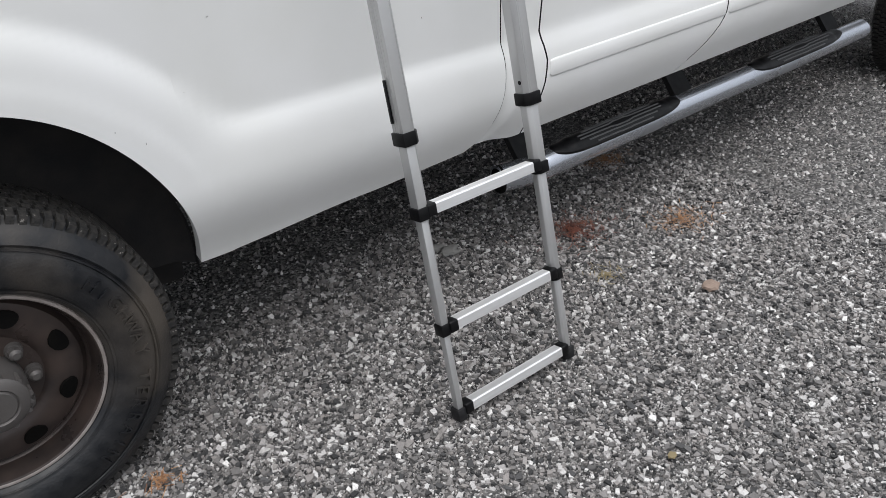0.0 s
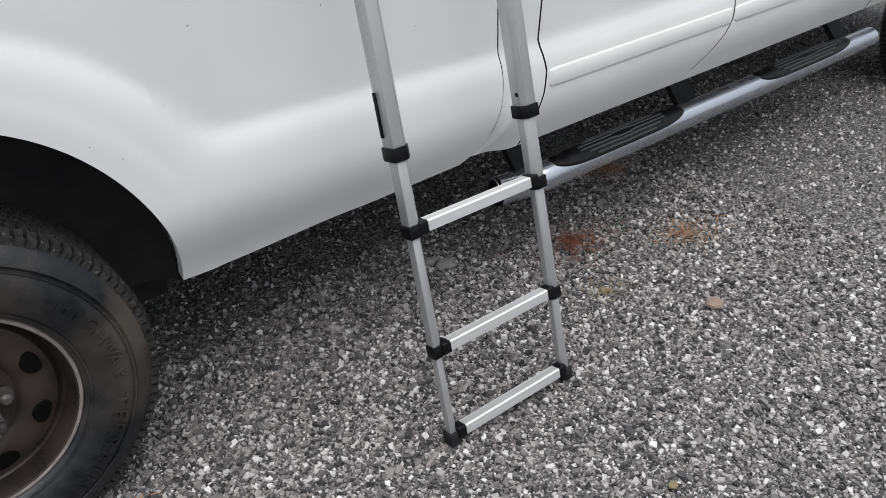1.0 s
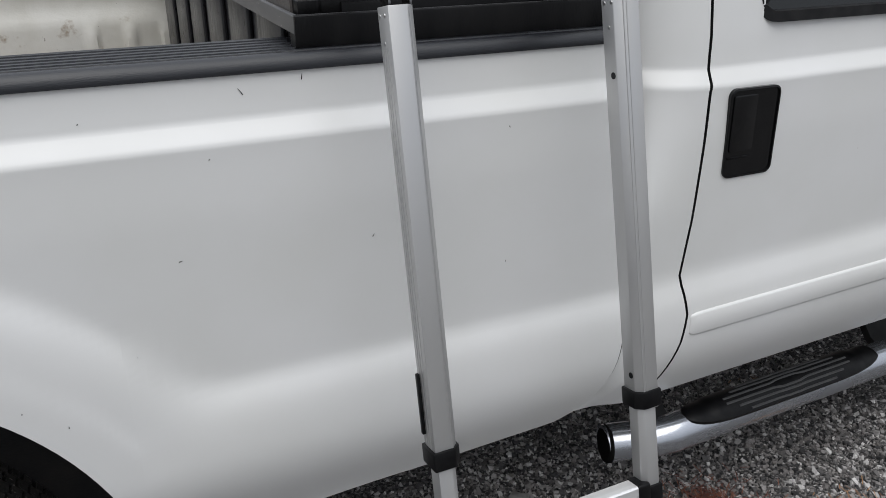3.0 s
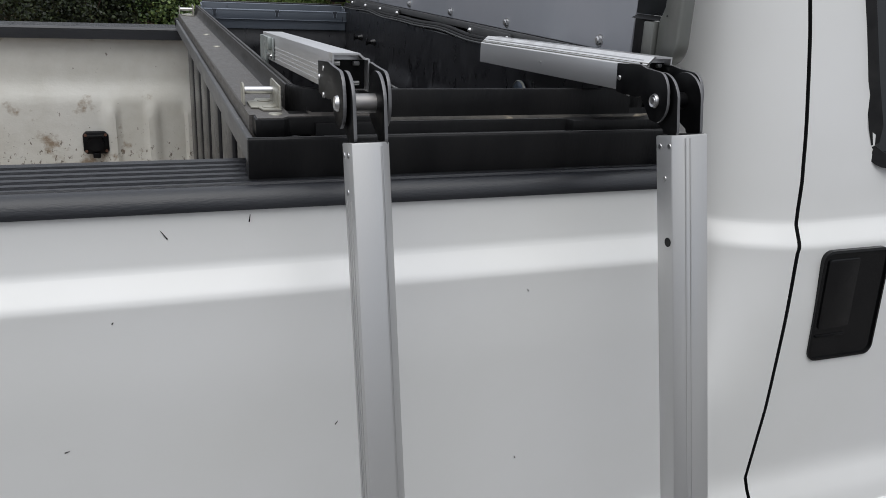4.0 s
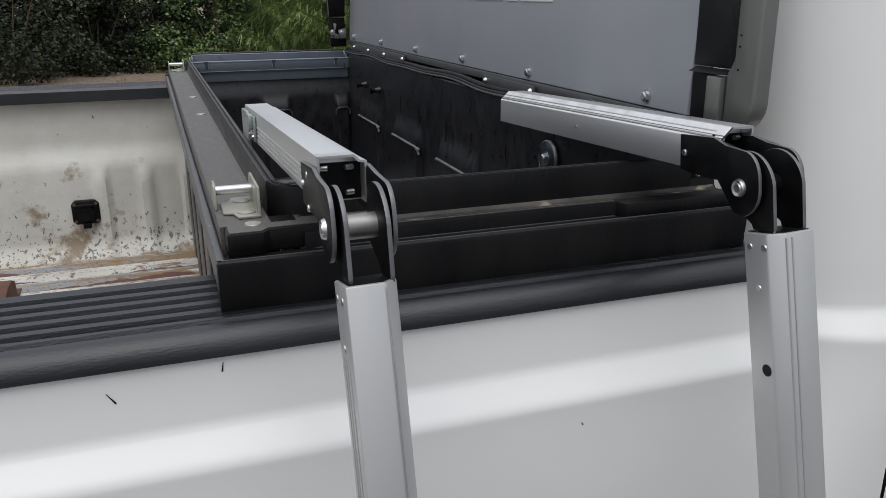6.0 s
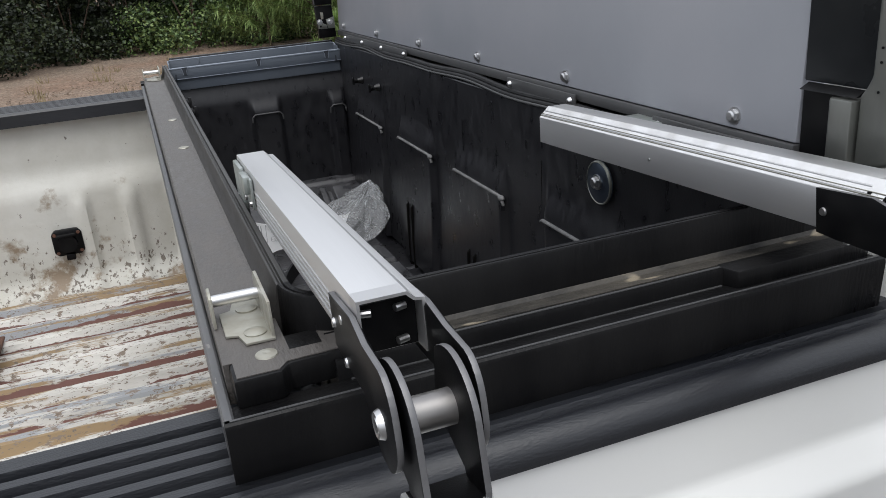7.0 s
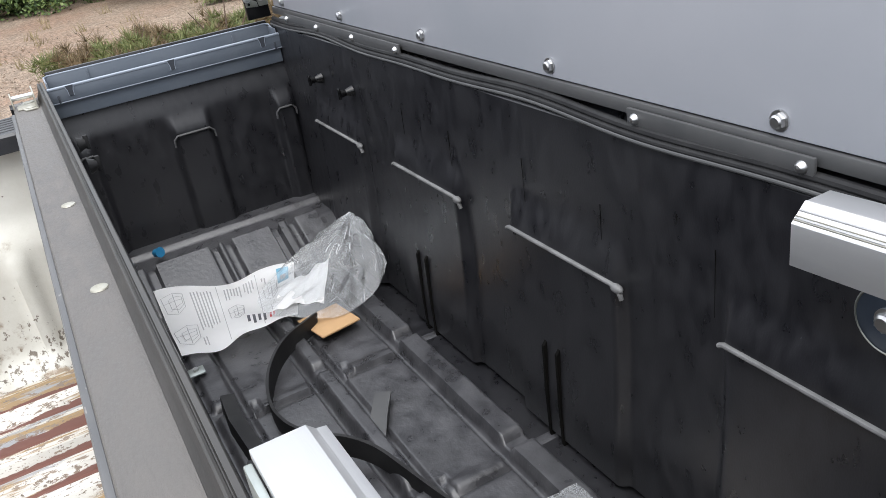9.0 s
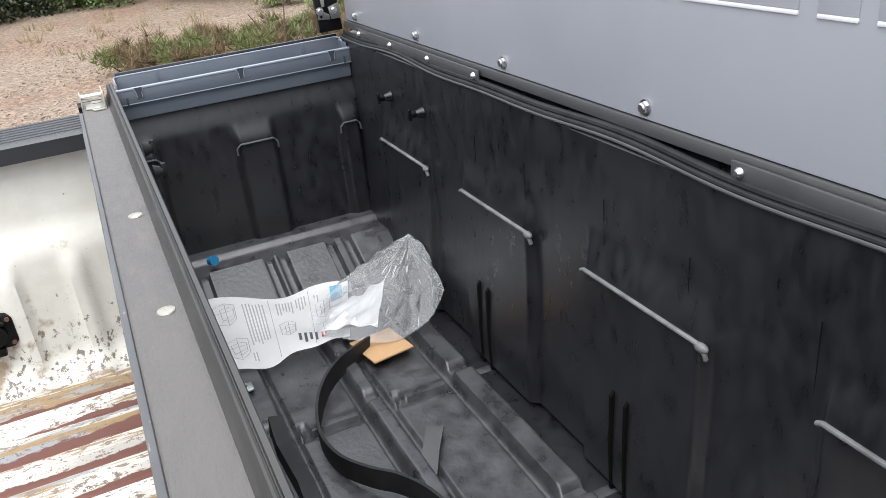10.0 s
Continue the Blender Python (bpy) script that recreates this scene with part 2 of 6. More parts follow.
CAPLIP = material("worn_flange_edge", (0.070, 0.071, 0.075), 0.42, vary=(0.15, 0.15, 0.152), scale=45.0, amount=0.6, rough_vary=0.1, bump=0.1, bump_scale=200.0, stretch=(1, 0.2, 1), spots=(0.22, 0.21, 0.20), spot_scale=160.0, spot_at=0.70)
GLASS = material("dark_window_glass", (0.01, 0.012, 0.013), 0.05, spec=0.6)


def flaking_paint(name, floor):
    """White bed paint that flakes off in strips to rust and dark steel."""
    m = bpy.data.materials.new(name)
    m.use_nodes = True
    n, l = m.node_tree.nodes, m.node_tree.links
    b = n["Principled BSDF"]
    b.inputs["Roughness"].default_value = 0.6
    at = n.new("ShaderNodeTexCoord")

    def tex(sc, stretch, detail=6.0, offset=0.0):
        mp = n.new("ShaderNodeMapping")
        mp.inputs["Scale"].default_value = stretch
        mp.inputs["Location"].default_value = (offset, offset, 0)
        l.new(at.outputs["Object"], mp.inputs["Vector"])
        t = n.new("ShaderNodeTexNoise")
        t.inputs["Scale"].default_value, t.inputs["Detail"].default_value = sc, detail
        t.inputs["Roughness"].default_value = 0.65
        l.new(mp.outputs["Vector"], t.inputs["Vector"])
        return t.outputs["Fac"]

    def step(v, a, c):
        r = n.new("ShaderNodeMapRange")
        r.inputs["From Min"].default_value, r.inputs["From Max"].default_value = a, c
        l.new(v, r.inputs["Value"])
        return r.outputs["Result"]

    def mix(f, a, c):
        x = n.new("ShaderNodeMix")
        x.data_type = "RGBA"
        l.new(f, x.inputs["Factor"])
        for s, v in ((x.inputs["A"], a), (x.inputs["B"], c)):
            if isinstance(v, tuple):
                s.default_value = (*v, 1)
            else:
                l.new(v, s)
        return x.outputs["Result"]

    if floor:
        # white paint on the ridges, flaking to grey primer, tan stains, and rust where water stands in the troughs
        col = mix(step(tex(14, (0.3, 1, 1)), 0.38, 0.62), (0.60, 0.58, 0.54), (0.42, 0.405, 0.37))
        col = mix(step(tex(7, (0.20, 2.4, 1), 12, 11.0), 0.54, 0.56), col, (0.27, 0.28, 0.29))
        col = mix(step(tex(9, (0.16, 2.6, 1), 14, 3.0), 0.53, 0.56), col, (0.27, 0.185, 0.095))
        col = mix(step(tex(75, (0.5, 1.1, 1), 12, 7.0), 0.565, 0.585), col, (0.20, 0.155, 0.12))
        col = mix(step(tex(150, (0.6, 1, 1), 6, 9.0), 0.60, 0.62), col, (0.15, 0.12, 0.095))
        z = n.new("ShaderNodeSeparateXYZ")
        l.new(at.outputs["Object"], z.inputs[0])
        wet = n.new("ShaderNodeMapRange")
        wet.inputs["From Min"].default_value, wet.inputs["From Max"].default_value = 0.912, 0.894
        wet.inputs["To Min"].default_value, wet.inputs["To Max"].default_value = -0.09, 0.07
        l.new(z.outputs["Z"], wet.inputs["Value"])
        add = n.new("ShaderNodeMath")
        add.operation = "ADD"
        l.new(tex(6, (0.22, 1.6, 0.0), 14, 5.0), add.inputs[0])
        l.new(wet.outputs["Result"], add.inputs[1])
        col = mix(step(add.outputs[0], 0.54, 0.556), col, (0.13, 0.052, 0.038))
    else:
        col = mix(step(tex(3, (1, 1, 1)), 0.4, 0.65), (0.62, 0.61, 0.565), (0.50, 0.485, 0.43))
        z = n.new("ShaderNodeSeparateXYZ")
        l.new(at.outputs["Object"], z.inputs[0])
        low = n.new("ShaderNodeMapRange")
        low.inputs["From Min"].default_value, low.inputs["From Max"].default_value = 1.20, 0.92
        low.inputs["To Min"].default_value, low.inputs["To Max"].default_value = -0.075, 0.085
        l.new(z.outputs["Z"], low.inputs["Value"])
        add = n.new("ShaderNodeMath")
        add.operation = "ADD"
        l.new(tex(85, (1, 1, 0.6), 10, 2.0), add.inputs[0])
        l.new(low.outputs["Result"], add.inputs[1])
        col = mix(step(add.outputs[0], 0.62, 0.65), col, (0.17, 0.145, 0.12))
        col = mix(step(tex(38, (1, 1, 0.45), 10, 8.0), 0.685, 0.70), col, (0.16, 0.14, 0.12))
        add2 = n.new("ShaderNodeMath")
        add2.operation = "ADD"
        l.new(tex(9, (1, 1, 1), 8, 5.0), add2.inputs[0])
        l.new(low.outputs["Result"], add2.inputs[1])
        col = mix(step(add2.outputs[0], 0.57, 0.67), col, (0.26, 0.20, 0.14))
    l.new(col, b.inputs["Base Color"])
    u = n.new("ShaderNodeBump")
    u.inputs["Strength"].default_value, u.inputs["Distance"].default_value = 0.35, 0.004
    l.new(tex(60, (0.6, 1, 1)), u.inputs["Height"])
    l.new(u.outputs["Normal"], b.inputs["Normal"])
    return m


BEDPAINT = flaking_paint("flaking_bed_paint", True)
BEDWALL = flaking_paint("chipped_bed_paint", False)
RUST = material("rusty_steel", (0.12, 0.055, 0.035), 0.75, vary=(0.06, 0.03, 0.02), scale=20.0, bump=0.4, bump_scale=120.0)
GLOSSBLACK = material("gloss_black_plastic", (0.004, 0.004, 0.0045), 0.14, spec=0.35, vary=(0.009, 0.009, 0.009), scale=30.0, rough_vary=0.05)
DARKGLOSS = material("dusty_gloss_black", (0.010, 0.011, 0.012), 0.28, spec=0.35, vary=(0.022, 0.024, 0.026), scale=12.0, amount=0.8, rough_vary=0.1)
# paler than the tub: the light on panel edges put into colour
LITEDGE = material("lit_panel_edge", (0.10, 0.10, 0.10), 0.5, vary=(0.20, 0.20, 0.20), scale=30.0, amount=0.7, bump=0.05)
GREYSTRIP = material("dark_grey_strip", (0.055, 0.056, 0.058), 0.45, vary=(0.08, 0.08, 0.08), scale=20.0)
ZINC2 = material("blue_zinc_washer", (0.10, 0.125, 0.165), 0.30, metal=0.8, vary=(0.05, 0.065, 0.09), scale=30.0)
PALEEDGE = material("pale_emboss_edge", (0.66, 0.66, 0.67), 0.5, vary=(0.58, 0.58, 0.60), scale=30.0)
PAPER = material("white_paper", (0.85, 0.85, 0.855), 0.6, vary=(0.80, 0.80, 0.80), scale=15.0, bump=0.05)
# paler tray grey for edges that catch the light
TRAYLIT = material("lit_tray_edge", (0.23, 0.265, 0.315), 0.5, vary=(0.2, 0.22, 0.27), scale=30.0)
TRAYDARK = material("dark_tray_notch", (0.03, 0.035, 0.045), 0.6)
INK = material("grey_print", (0.30, 0.30, 0.31), 0.6)
INKDARK = material("dark_print", (0.05, 0.05, 0.06), 0.6)
INKRED = material("red_print", (0.45, 0.04, 0.05), 0.6)
INKBLUE = material("blue_print", (0.12, 0.30, 0.42), 0.6)
CARD = material("tan_cardboard", (0.42, 0.26, 0.13), 0.8, vary=(0.36, 0.22, 0.11), scale=60.0, bump=0.1)
CARD2 = material("pale_card", (0.50, 0.42, 0.35), 0.7, vary=(0.32, 0.24, 0.19), scale=35.0, amount=0.7, spots=(0.7, 0.68, 0.65), spot_scale=28.0, spot_at=0.55)
BLUECAP = material("blue_plastic", (0.02, 0.16, 0.32), 0.35, vary=(0.03, 0.2, 0.38), scale=60.0)
PALESTONE = material("pale_rock", (0.25, 0.245, 0.23), 0.9, vary=(0.15, 0.15, 0.145), scale=40.0, bump=0.4)
TANSTONE = material("tan_rock", (0.27, 0.20, 0.16), 0.9, vary=(0.20, 0.15, 0.12), scale=40.0, bump=0.4)
STRAW = material("orange_straw", (0.30, 0.14, 0.06), 0.85, island=((0.16, 0.075, 0.04), (0.30, 0.15, 0.07), (0.40, 0.24, 0.13)))
STRAWRED = material("red_straw", (0.16, 0.05, 0.035), 0.85, island=((0.08, 0.03, 0.022), (0.16, 0.05, 0.035), (0.22, 0.09, 0.05)))
STRAWPALE = material("pale_straw", (0.40, 0.31, 0.16), 0.85, island=((0.16, 0.13, 0.07), (0.28, 0.22, 0.12)))
BARK = material("bark", (0.09, 0.06, 0.042), 0.9, vary=(0.05, 0.035, 0.025), scale=25.0, bump=0.5, bump_scale=40.0)
# pale colour for the highlights on creased film
FILMGLINT = material("film_glint", (0.48, 0.50, 0.52), 0.25, vary=(0.22, 0.23, 0.24), scale=90.0, amount=0.6)
# skylight glancing off black plate edges, put in as a grey colour
EDGEGLINT = material("grey_edge_glint", (0.16, 0.16, 0.165), 0.4, metal=0.4, vary=(0.08, 0.08, 0.085), scale=60.0)
LEAF = material("leaves_dark", (0.05, 0.09, 0.03), 0.55, island=((0.005, 0.008, 0.003), (0.010, 0.017, 0.006), (0.021, 0.033, 0.009), (0.045, 0.062, 0.018)))
LEAF2 = material("leaves_light", (0.08, 0.13, 0.04), 0.55, island=((0.020, 0.042, 0.014), (0.060, 0.105, 0.032), (0.12, 0.185, 0.055), (0.22, 0.28, 0.095)))
NEEDLE = material("pine_needles", (0.10, 0.16, 0.05), 0.6, island=((0.10, 0.17, 0.05), (0.22, 0.33, 0.10), (0.38, 0.47, 0.18)))
NEEDLEBROWN = material("brown_needles", (0.20, 0.13, 0.06), 0.7, island=((0.075, 0.055, 0.03), (0.14, 0.10, 0.05), (0.20, 0.14, 0.075)))

NEEDLEOLIVE = material("drying_needles", (0.10, 0.12, 0.04), 0.65, island=((0.06, 0.075, 0.025), (0.12, 0.145, 0.045), (0.19, 0.20, 0.075)))


def clear_film():
    """Thin crinkled clear plastic."""
    m = bpy.data.materials.new("clear_film")
    m.use_nodes = True
    n, l = m.node_tree.nodes, m.node_tree.links
    n.remove(n["Principled BSDF"])
    see, gloss, milk = n.new("ShaderNodeBsdfTransparent"), n.new("ShaderNodeBsdfGlossy"), n.new("ShaderNodeBsdfDiffuse")
    see.inputs["Color"].default_value = (0.94, 0.95, 0.96, 1)
    gloss.inputs["Roughness"].default_value = 0.10
    milk.inputs["Color"].default_value = (0.75, 0.77, 0.79, 1)
    a, b = n.new("ShaderNodeMixShader"), n.new("ShaderNodeMixShader")
    a.inputs["Fac"].default_value = 0.18
    fres = n.new("ShaderNodeFresnel")
    fres.inputs["IOR"].default_value = 1.42
    t = n.new("ShaderNodeTexNoise")
    t.inputs["Scale"].default_value, t.inputs["Detail"].default_value = 40.0, 3.0
    u = n.new("ShaderNodeBump")
    u.inputs["Strength"].default_value, u.inputs["Distance"].default_value = 0.5, 0.006
    l.new(t.outputs["Fac"], u.inputs["Height"])
    l.new(u.outputs["Normal"], gloss.inputs["Normal"])
    l.new(u.outputs["Normal"], fres.inputs["Normal"])
    l.new(see.outputs[0], a.inputs[1])
    l.new(milk.outputs[0], a.inputs[2])
    l.new(fres.outputs[0], b.inputs["Fac"])
    l.new(a.outputs[0], b.inputs[1])
    l.new(gloss.outputs[0], b.inputs[2])
    l.new(b.outputs[0], n["Material Output"].inputs["Surface"])
    return m


CLEAR = clear_film()

# ---- building tools ----
BASE = {}


def thing(name, at, label, category, group="", kind=""):
    """An Empty at the thing's base; its parts are built in world coordinates and hang under it."""
    ob = tagged(new(name), label, category, group, kind)
    ob.location = at
    ob.empty_display_size = 0.1
    BASE[ob] = Vector(at)
    return ob


def part(name, bm, mat, parent=None, label="", smooth=True, angle=35.0):
    """Links a bmesh as one mesh object under a thing or under a part."""
    base = BASE[parent] if parent else Vector((0, 0, 0))
    bmesh.ops.translate(bm, verts=bm.verts, vec=-base)
    me = bpy.data.meshes.new(name)
    bm.to_mesh(me)
    bm.free()
    me.materials.append(mat)
    ob = new(name, me)
    ob.parent = parent
    BASE[ob] = base
    if smooth:
        me.polygons.foreach_set("use_smooth", [True] * len(me.polygons))
        me.set_sharp_from_angle(angle=radians(angle))
    return tagged(ob, label)


def solid(name, bm, mat, label, category, kind="", group="", smooth=True, angle=35.0):
    """A thing that is one mesh."""
    return tagged(part(name, bm, mat, None, label, smooth, angle), "", category, group, kind)


def box(lo, hi, bevel=0.0, segments=2, bm=None):
    bm = bm or bmesh.new()
    r = bmesh.ops.create_cube(bm, size=1.0)
    vs = r["verts"]
    for v in vs:
        v.co = Vector([lo[k] + (v.co[k] + 0.5) * (hi[k] - lo[k]) for k in range(3)])
    if bevel:
        es = list({e for v in vs for e in v.link_edges})
        bmesh.ops.bevel(bm, geom=es, offset=bevel, segments=segments, affect="EDGES", profile=0.5)
    return bm


def prism(outline, axis, a, b, bm=None, bevel=0.0, segments=2):
    """Extrudes a 2D outline along x, y or z from a to b. The outline gives the other two coordinates in order."""
    bm = bm or bmesh.new()
    k = "xyz".index(axis)

    def place(p, h):
        c = list(p)
        c.insert(k, h)
        return c

    lo, hi = [[bm.verts.new(place(p, h)) for p in outline] for h in (a, b)]
    n = len(outline)
    fs = [bm.faces.new(lo), bm.faces.new(hi[::-1])]
    fs += [bm.faces.new((lo[i], hi[i], hi[(i + 1) % n], lo[(i + 1) % n])) for i in range(n)]
    bmesh.ops.recalc_face_normals(bm, faces=fs)
    if bevel:
        bmesh.ops.bevel(bm, geom=list({e for f in fs for e in f.edges}), offset=bevel, segments=segments, affect="EDGES", profile=0.5)
    return bm


def tube(a, b, r, r2=None, n=20, bm=None, cap=True):
    bm = bm or bmesh.new()
    a, b = Vector(a), Vector(b)
    d = b - a
    m = Matrix.Translation((a + b) / 2) @ d.to_track_quat("Z", "Y").to_matrix().to_4x4()
    bmesh.ops.create_cone(bm, cap_ends=cap, segments=n, radius1=r, radius2=r if r2 is None else r2, depth=d.length, matrix=m)
    return bm


def lathe(profile, centre, axis="y", n=64, bm=None, lo=0.0, hi=math.tau):
    """Turns (radius, height) pairs round an axis through centre."""
    bm = bm or bmesh.new()
    rings = []
    full = abs(hi - lo - math.tau) < 1e-6
    steps = n if full else n + 1
    for i in range(steps):
        a = lo + (hi - lo) * i / n
        ring = []
        for r, h in profile:
            c, s = r * math.cos(a), r * math.sin(a)
            p = {"y": (c, h, s), "z": (c, s, h), "x": (h, c, s)}[axis]
            ring.append(bm.verts.new(Vector(centre) + Vector(p)))
        rings.append(ring)
    for i in range(n):
        p, q = rings[i], rings[(i + 1) % steps]
        for j in range(len(profile) - 1):
            bm.faces.new((p[j], q[j], q[j + 1], p[j + 1]))
    bmesh.ops.recalc_face_normals(bm, faces=bm.faces)
    return bm


def sweep(path, outline, bm=None, up=Vector((0, 0, 1)), closed=False, cap=True):
    """Carries a 2D outline (side, up) along a path of points."""
    bm = bm or bmesh.new()
    pts = [Vector(p) for p in path]
    rings = []
    for i, p in enumerate(pts):
        if closed:
            t = (pts[(i + 1) % len(pts)] - pts[i - 1]).normalized()
        else:
            t = (pts[min(i + 1, len(pts) - 1)] - pts[max(i - 1, 0)]).normalized()
        s = t.cross(up).normalized()
        u = s.cross(t)
        rings.append([bm.verts.new(p + s * a + u * b) for a, b in outline])
    n = len(outline)
    for i in range(len(pts) if closed else len(pts) - 1):
        p, q = rings[i], rings[(i + 1) % len(pts)]
        for j in range(n):
            bm.faces.new((p[j], p[(j + 1) % n], q[(j + 1) % n], q[j]))
    if cap and not closed:
        bm.faces.new(rings[0])
        bm.faces.new(rings[-1][::-1])
    bmesh.ops.recalc_face_normals(bm, faces=bm.faces)
    return bm


def sheet(nu, nv, f, bm=None, thick=0.0):
    """A grid of points f(u, v) with u, v from 0 to 1; merged where points coincide."""
    bm = bm or bmesh.new()
    g = [[bm.verts.new(f(i / nu, j / nv)) for j in range(nv + 1)] for i in range(nu + 1)]
    for i in range(nu):
        for j in range(nv):
            bm.faces.new((g[i][j], g[i + 1][j], g[i + 1][j + 1], g[i][j + 1]))
    return bm


def ring_path(x0, x1, y0, y1, r, z, n=8):
    """A rounded rectangle, anticlockwise."""
    out = []
    for cx, cy, a in ((x1 - r, y0 + r, -90), (x1 - r, y1 - r, 0), (x0 + r, y1 - r, 90), (x0 + r, y0 + r, 180)):
        out += [(cx + r * math.cos(radians(a + 90 * k / n)), cy + r * math.sin(radians(a + 90 * k / n)), z) for k in range(n + 1)]
    return out


def smooth(a, b, x):
    t = min(max((x - a) / (b - a), 0.0), 1.0)
    return t * t * (3 - 2 * t)


def bolt(name, at, normal, r, h, mat, parent, washer=0.0, hexed=True):
    """A hex or round bolt head on an optional washer."""
    at, nrm = Vector(at), Vector(normal)
    bm = bmesh.new()
    if washer:
        tube(at, at + nrm * h * 0.3, washer, n=20, bm=bm)
    tube(at, at + nrm * h, r, r * 0.92, n=6 if hexed else 16, bm=bm)
    tube(at + nrm * h, at + nrm * h * 1.25, r * 0.85, r * 0.6, n=12, bm=bm)
    return part(name, bm, mat, parent)


def moved(bm, m):
    bmesh.ops.transform(bm, matrix=m, verts=bm.verts)
    return bm


# ---- ground ----
def ground_height(x, y):
    return 0.012 * noise.noise((x * 0.9, y * 0.9, 0.3)) + 0.004 * noise.noise((x * 6, y * 6, 1.7)) - 0.006


def build_ground():
    bm = bmesh.new()
    xs = [-600, -120, -40, -12, -5] + [-3 + 0.12 * k for k in range(76)] + [9, 14, 40, 120, 600]
    ys = [-600, -120, -40, -12, -5] + [-3 + 0.12 * k for k in range(68)] + [6, 8, 10, 13, 16, 20, 26, 40, 120, 600]
    g = [[bm.verts.new((x, y, ground_height(x, y) if abs(x) < 9 and abs(y) < 6 else -0.006)) for y in ys] for x in xs]
    for i in range(len(xs) - 1):
        for j in range(len(ys) - 1):
            bm.faces.new((g[i][j], g[i + 1][j], g[i + 1][j + 1], g[i][j + 1]))
    return solid("ground", bm, GROUND, "grey crushed stone gravel lot under the truck", "ground", "structure", angle=60)


def gravel(name, count, x0, x1, y0, y1, size, label, mat, seed, keep=None, cheap=False):
    """Loose stones, each a squashed uneven lump of eight corners (five where they lie far off), in one mesh."""
    rng = np.random.default_rng(seed)
    cube = np.array([[i, j, k] for i in (-1, 1) for j in (-1, 1) for k in (-1, 1)], float)
    quads = np.array([[0, 1, 3, 2], [4, 6, 7, 5], [0, 4, 5, 1], [2, 3, 7, 6], [1, 5, 7, 3]])
    if cheap:
        cube = np.array([[-1, -1, -1], [1, -1, -1], [1, 1, -1], [-1, 1, -1], [0.2, 0.1, 1]], float)
        quads = np.array([[0, 1, 4], [1, 2, 4], [2, 3, 4], [3, 0, 4]])
    k, (nf, nc) = len(cube), quads.shape
    xy = np.stack([rng.uniform(x0, x1, count), rng.uniform(y0, y1, count)], 1)
    if keep is not None:
        xy = xy[keep(xy[:, 0], xy[:, 1])]
    n = len(xy)
    s = size * np.exp(rng.normal(0, 0.46, n)).clip(0.45, 2.6)
    pts = cube[None] * (0.5 + 0.28 * rng.random((n, k, 1))) + rng.normal(0, 0.16, (n, k, 3))
    pts *= np.stack([0.8 + 0.5 * rng.random(n), 0.7 + 0.4 * rng.random(n), 0.60 + 0.40 * rng.random(n)], 1)[:, None] * s[:, None, None]
    a, b = rng.uniform(0, math.tau, n), rng.normal(0, 0.35, n)
    c, d = np.cos(a)[:, None], np.sin(a)[:, None]
    pts[..., 2] += pts[..., 0] * np.sin(b)[:, None]
    pts = np.stack([pts[..., 0] * c - pts[..., 1] * d, pts[..., 0] * d + pts[..., 1] * c, pts[..., 2]], -1)
    z = np.array([ground_height(x, y) for x, y in xy]) + s * (0.22 + 0.30 * rng.random(n))
    pts += np.concatenate([xy, z[:, None]], 1)[:, None]
    faces = (quads[None] + k * np.arange(n)[:, None, None]).reshape(-1)
    me = bpy.data.meshes.new(name)
    me.vertices.add(k * n)
    me.vertices.foreach_set("co", pts.reshape(-1))
    me.loops.add(nf * nc * n)
    me.loops.foreach_set("vertex_index", faces)
    me.polygons.add(nf * n)
    me.polygons.foreach_set("loop_start", np.arange(0, nf * nc * n, nc))
    me.update(calc_edges=True)
    me.validate()
    me.shade_flat()
    me.materials.append(mat)
    return tagged(new(name, me), label, "gravel", "", "stuff")


# ---- truck ----
XC, ZC, RA = -0.87, 0.45, 0.533   # wheel arch
BED_X0, BED_X1 = -2.35, 0.643
CAB_X0 = 0.676


BAND0, BAND1 = 1.2800, 1.3120


def facet(a, b, r, z):
    """0 below a, 1 above b, straight between, with both bends rounded over r."""
    def ramp(t):
        return max(t, 0.0) if abs(t) > r else (t + r) ** 2 / (4 * r)
    return (ramp(z - a) - ramp(z - b)) / (b - a)


def side_y(x, z, arch=True):
    """How far in (y) the truck's near flank lies at a place along it and at a height."""
    y = 0.006 - 0.025 * (1 - facet(BAND0, BAND1, 0.006, z)) - 0.003 * smooth(1.345, BAND1, z) - 0.004 * smooth(BAND0, 1.15, z) + 0.004 * smooth(1.33, 1.40, z)
    d = z - 0.845
    if arch:
        r = math.hypot(x - XC, z - ZC) - 0.735
        y -= 0.0032 * smooth(-0.092, -0.116, r)
        k = 0.06
        h = max(k - abs(r - d), 0) / k
        d = min(r, d) - h * h * k / 4
    t = 0.012 - d
    t = max(t, 0.0) if abs(t) > 0.012 else (t + 0.012) ** 2 / 0.048
    y -= 0.031 * (1 - math.exp(-t / 0.042))
    y += 0.10 * smooth(0.74, 0.44, z) ** 1.3
    return y


def bed_front_x(z):
    return BED_X1 if z > 0.80 else BED_X1 - 0.098 * ((0.80 - z) / 0.275) ** 2.0 - 0.05 * max((0.590 - z) / 0.06, 0.0) ** 2


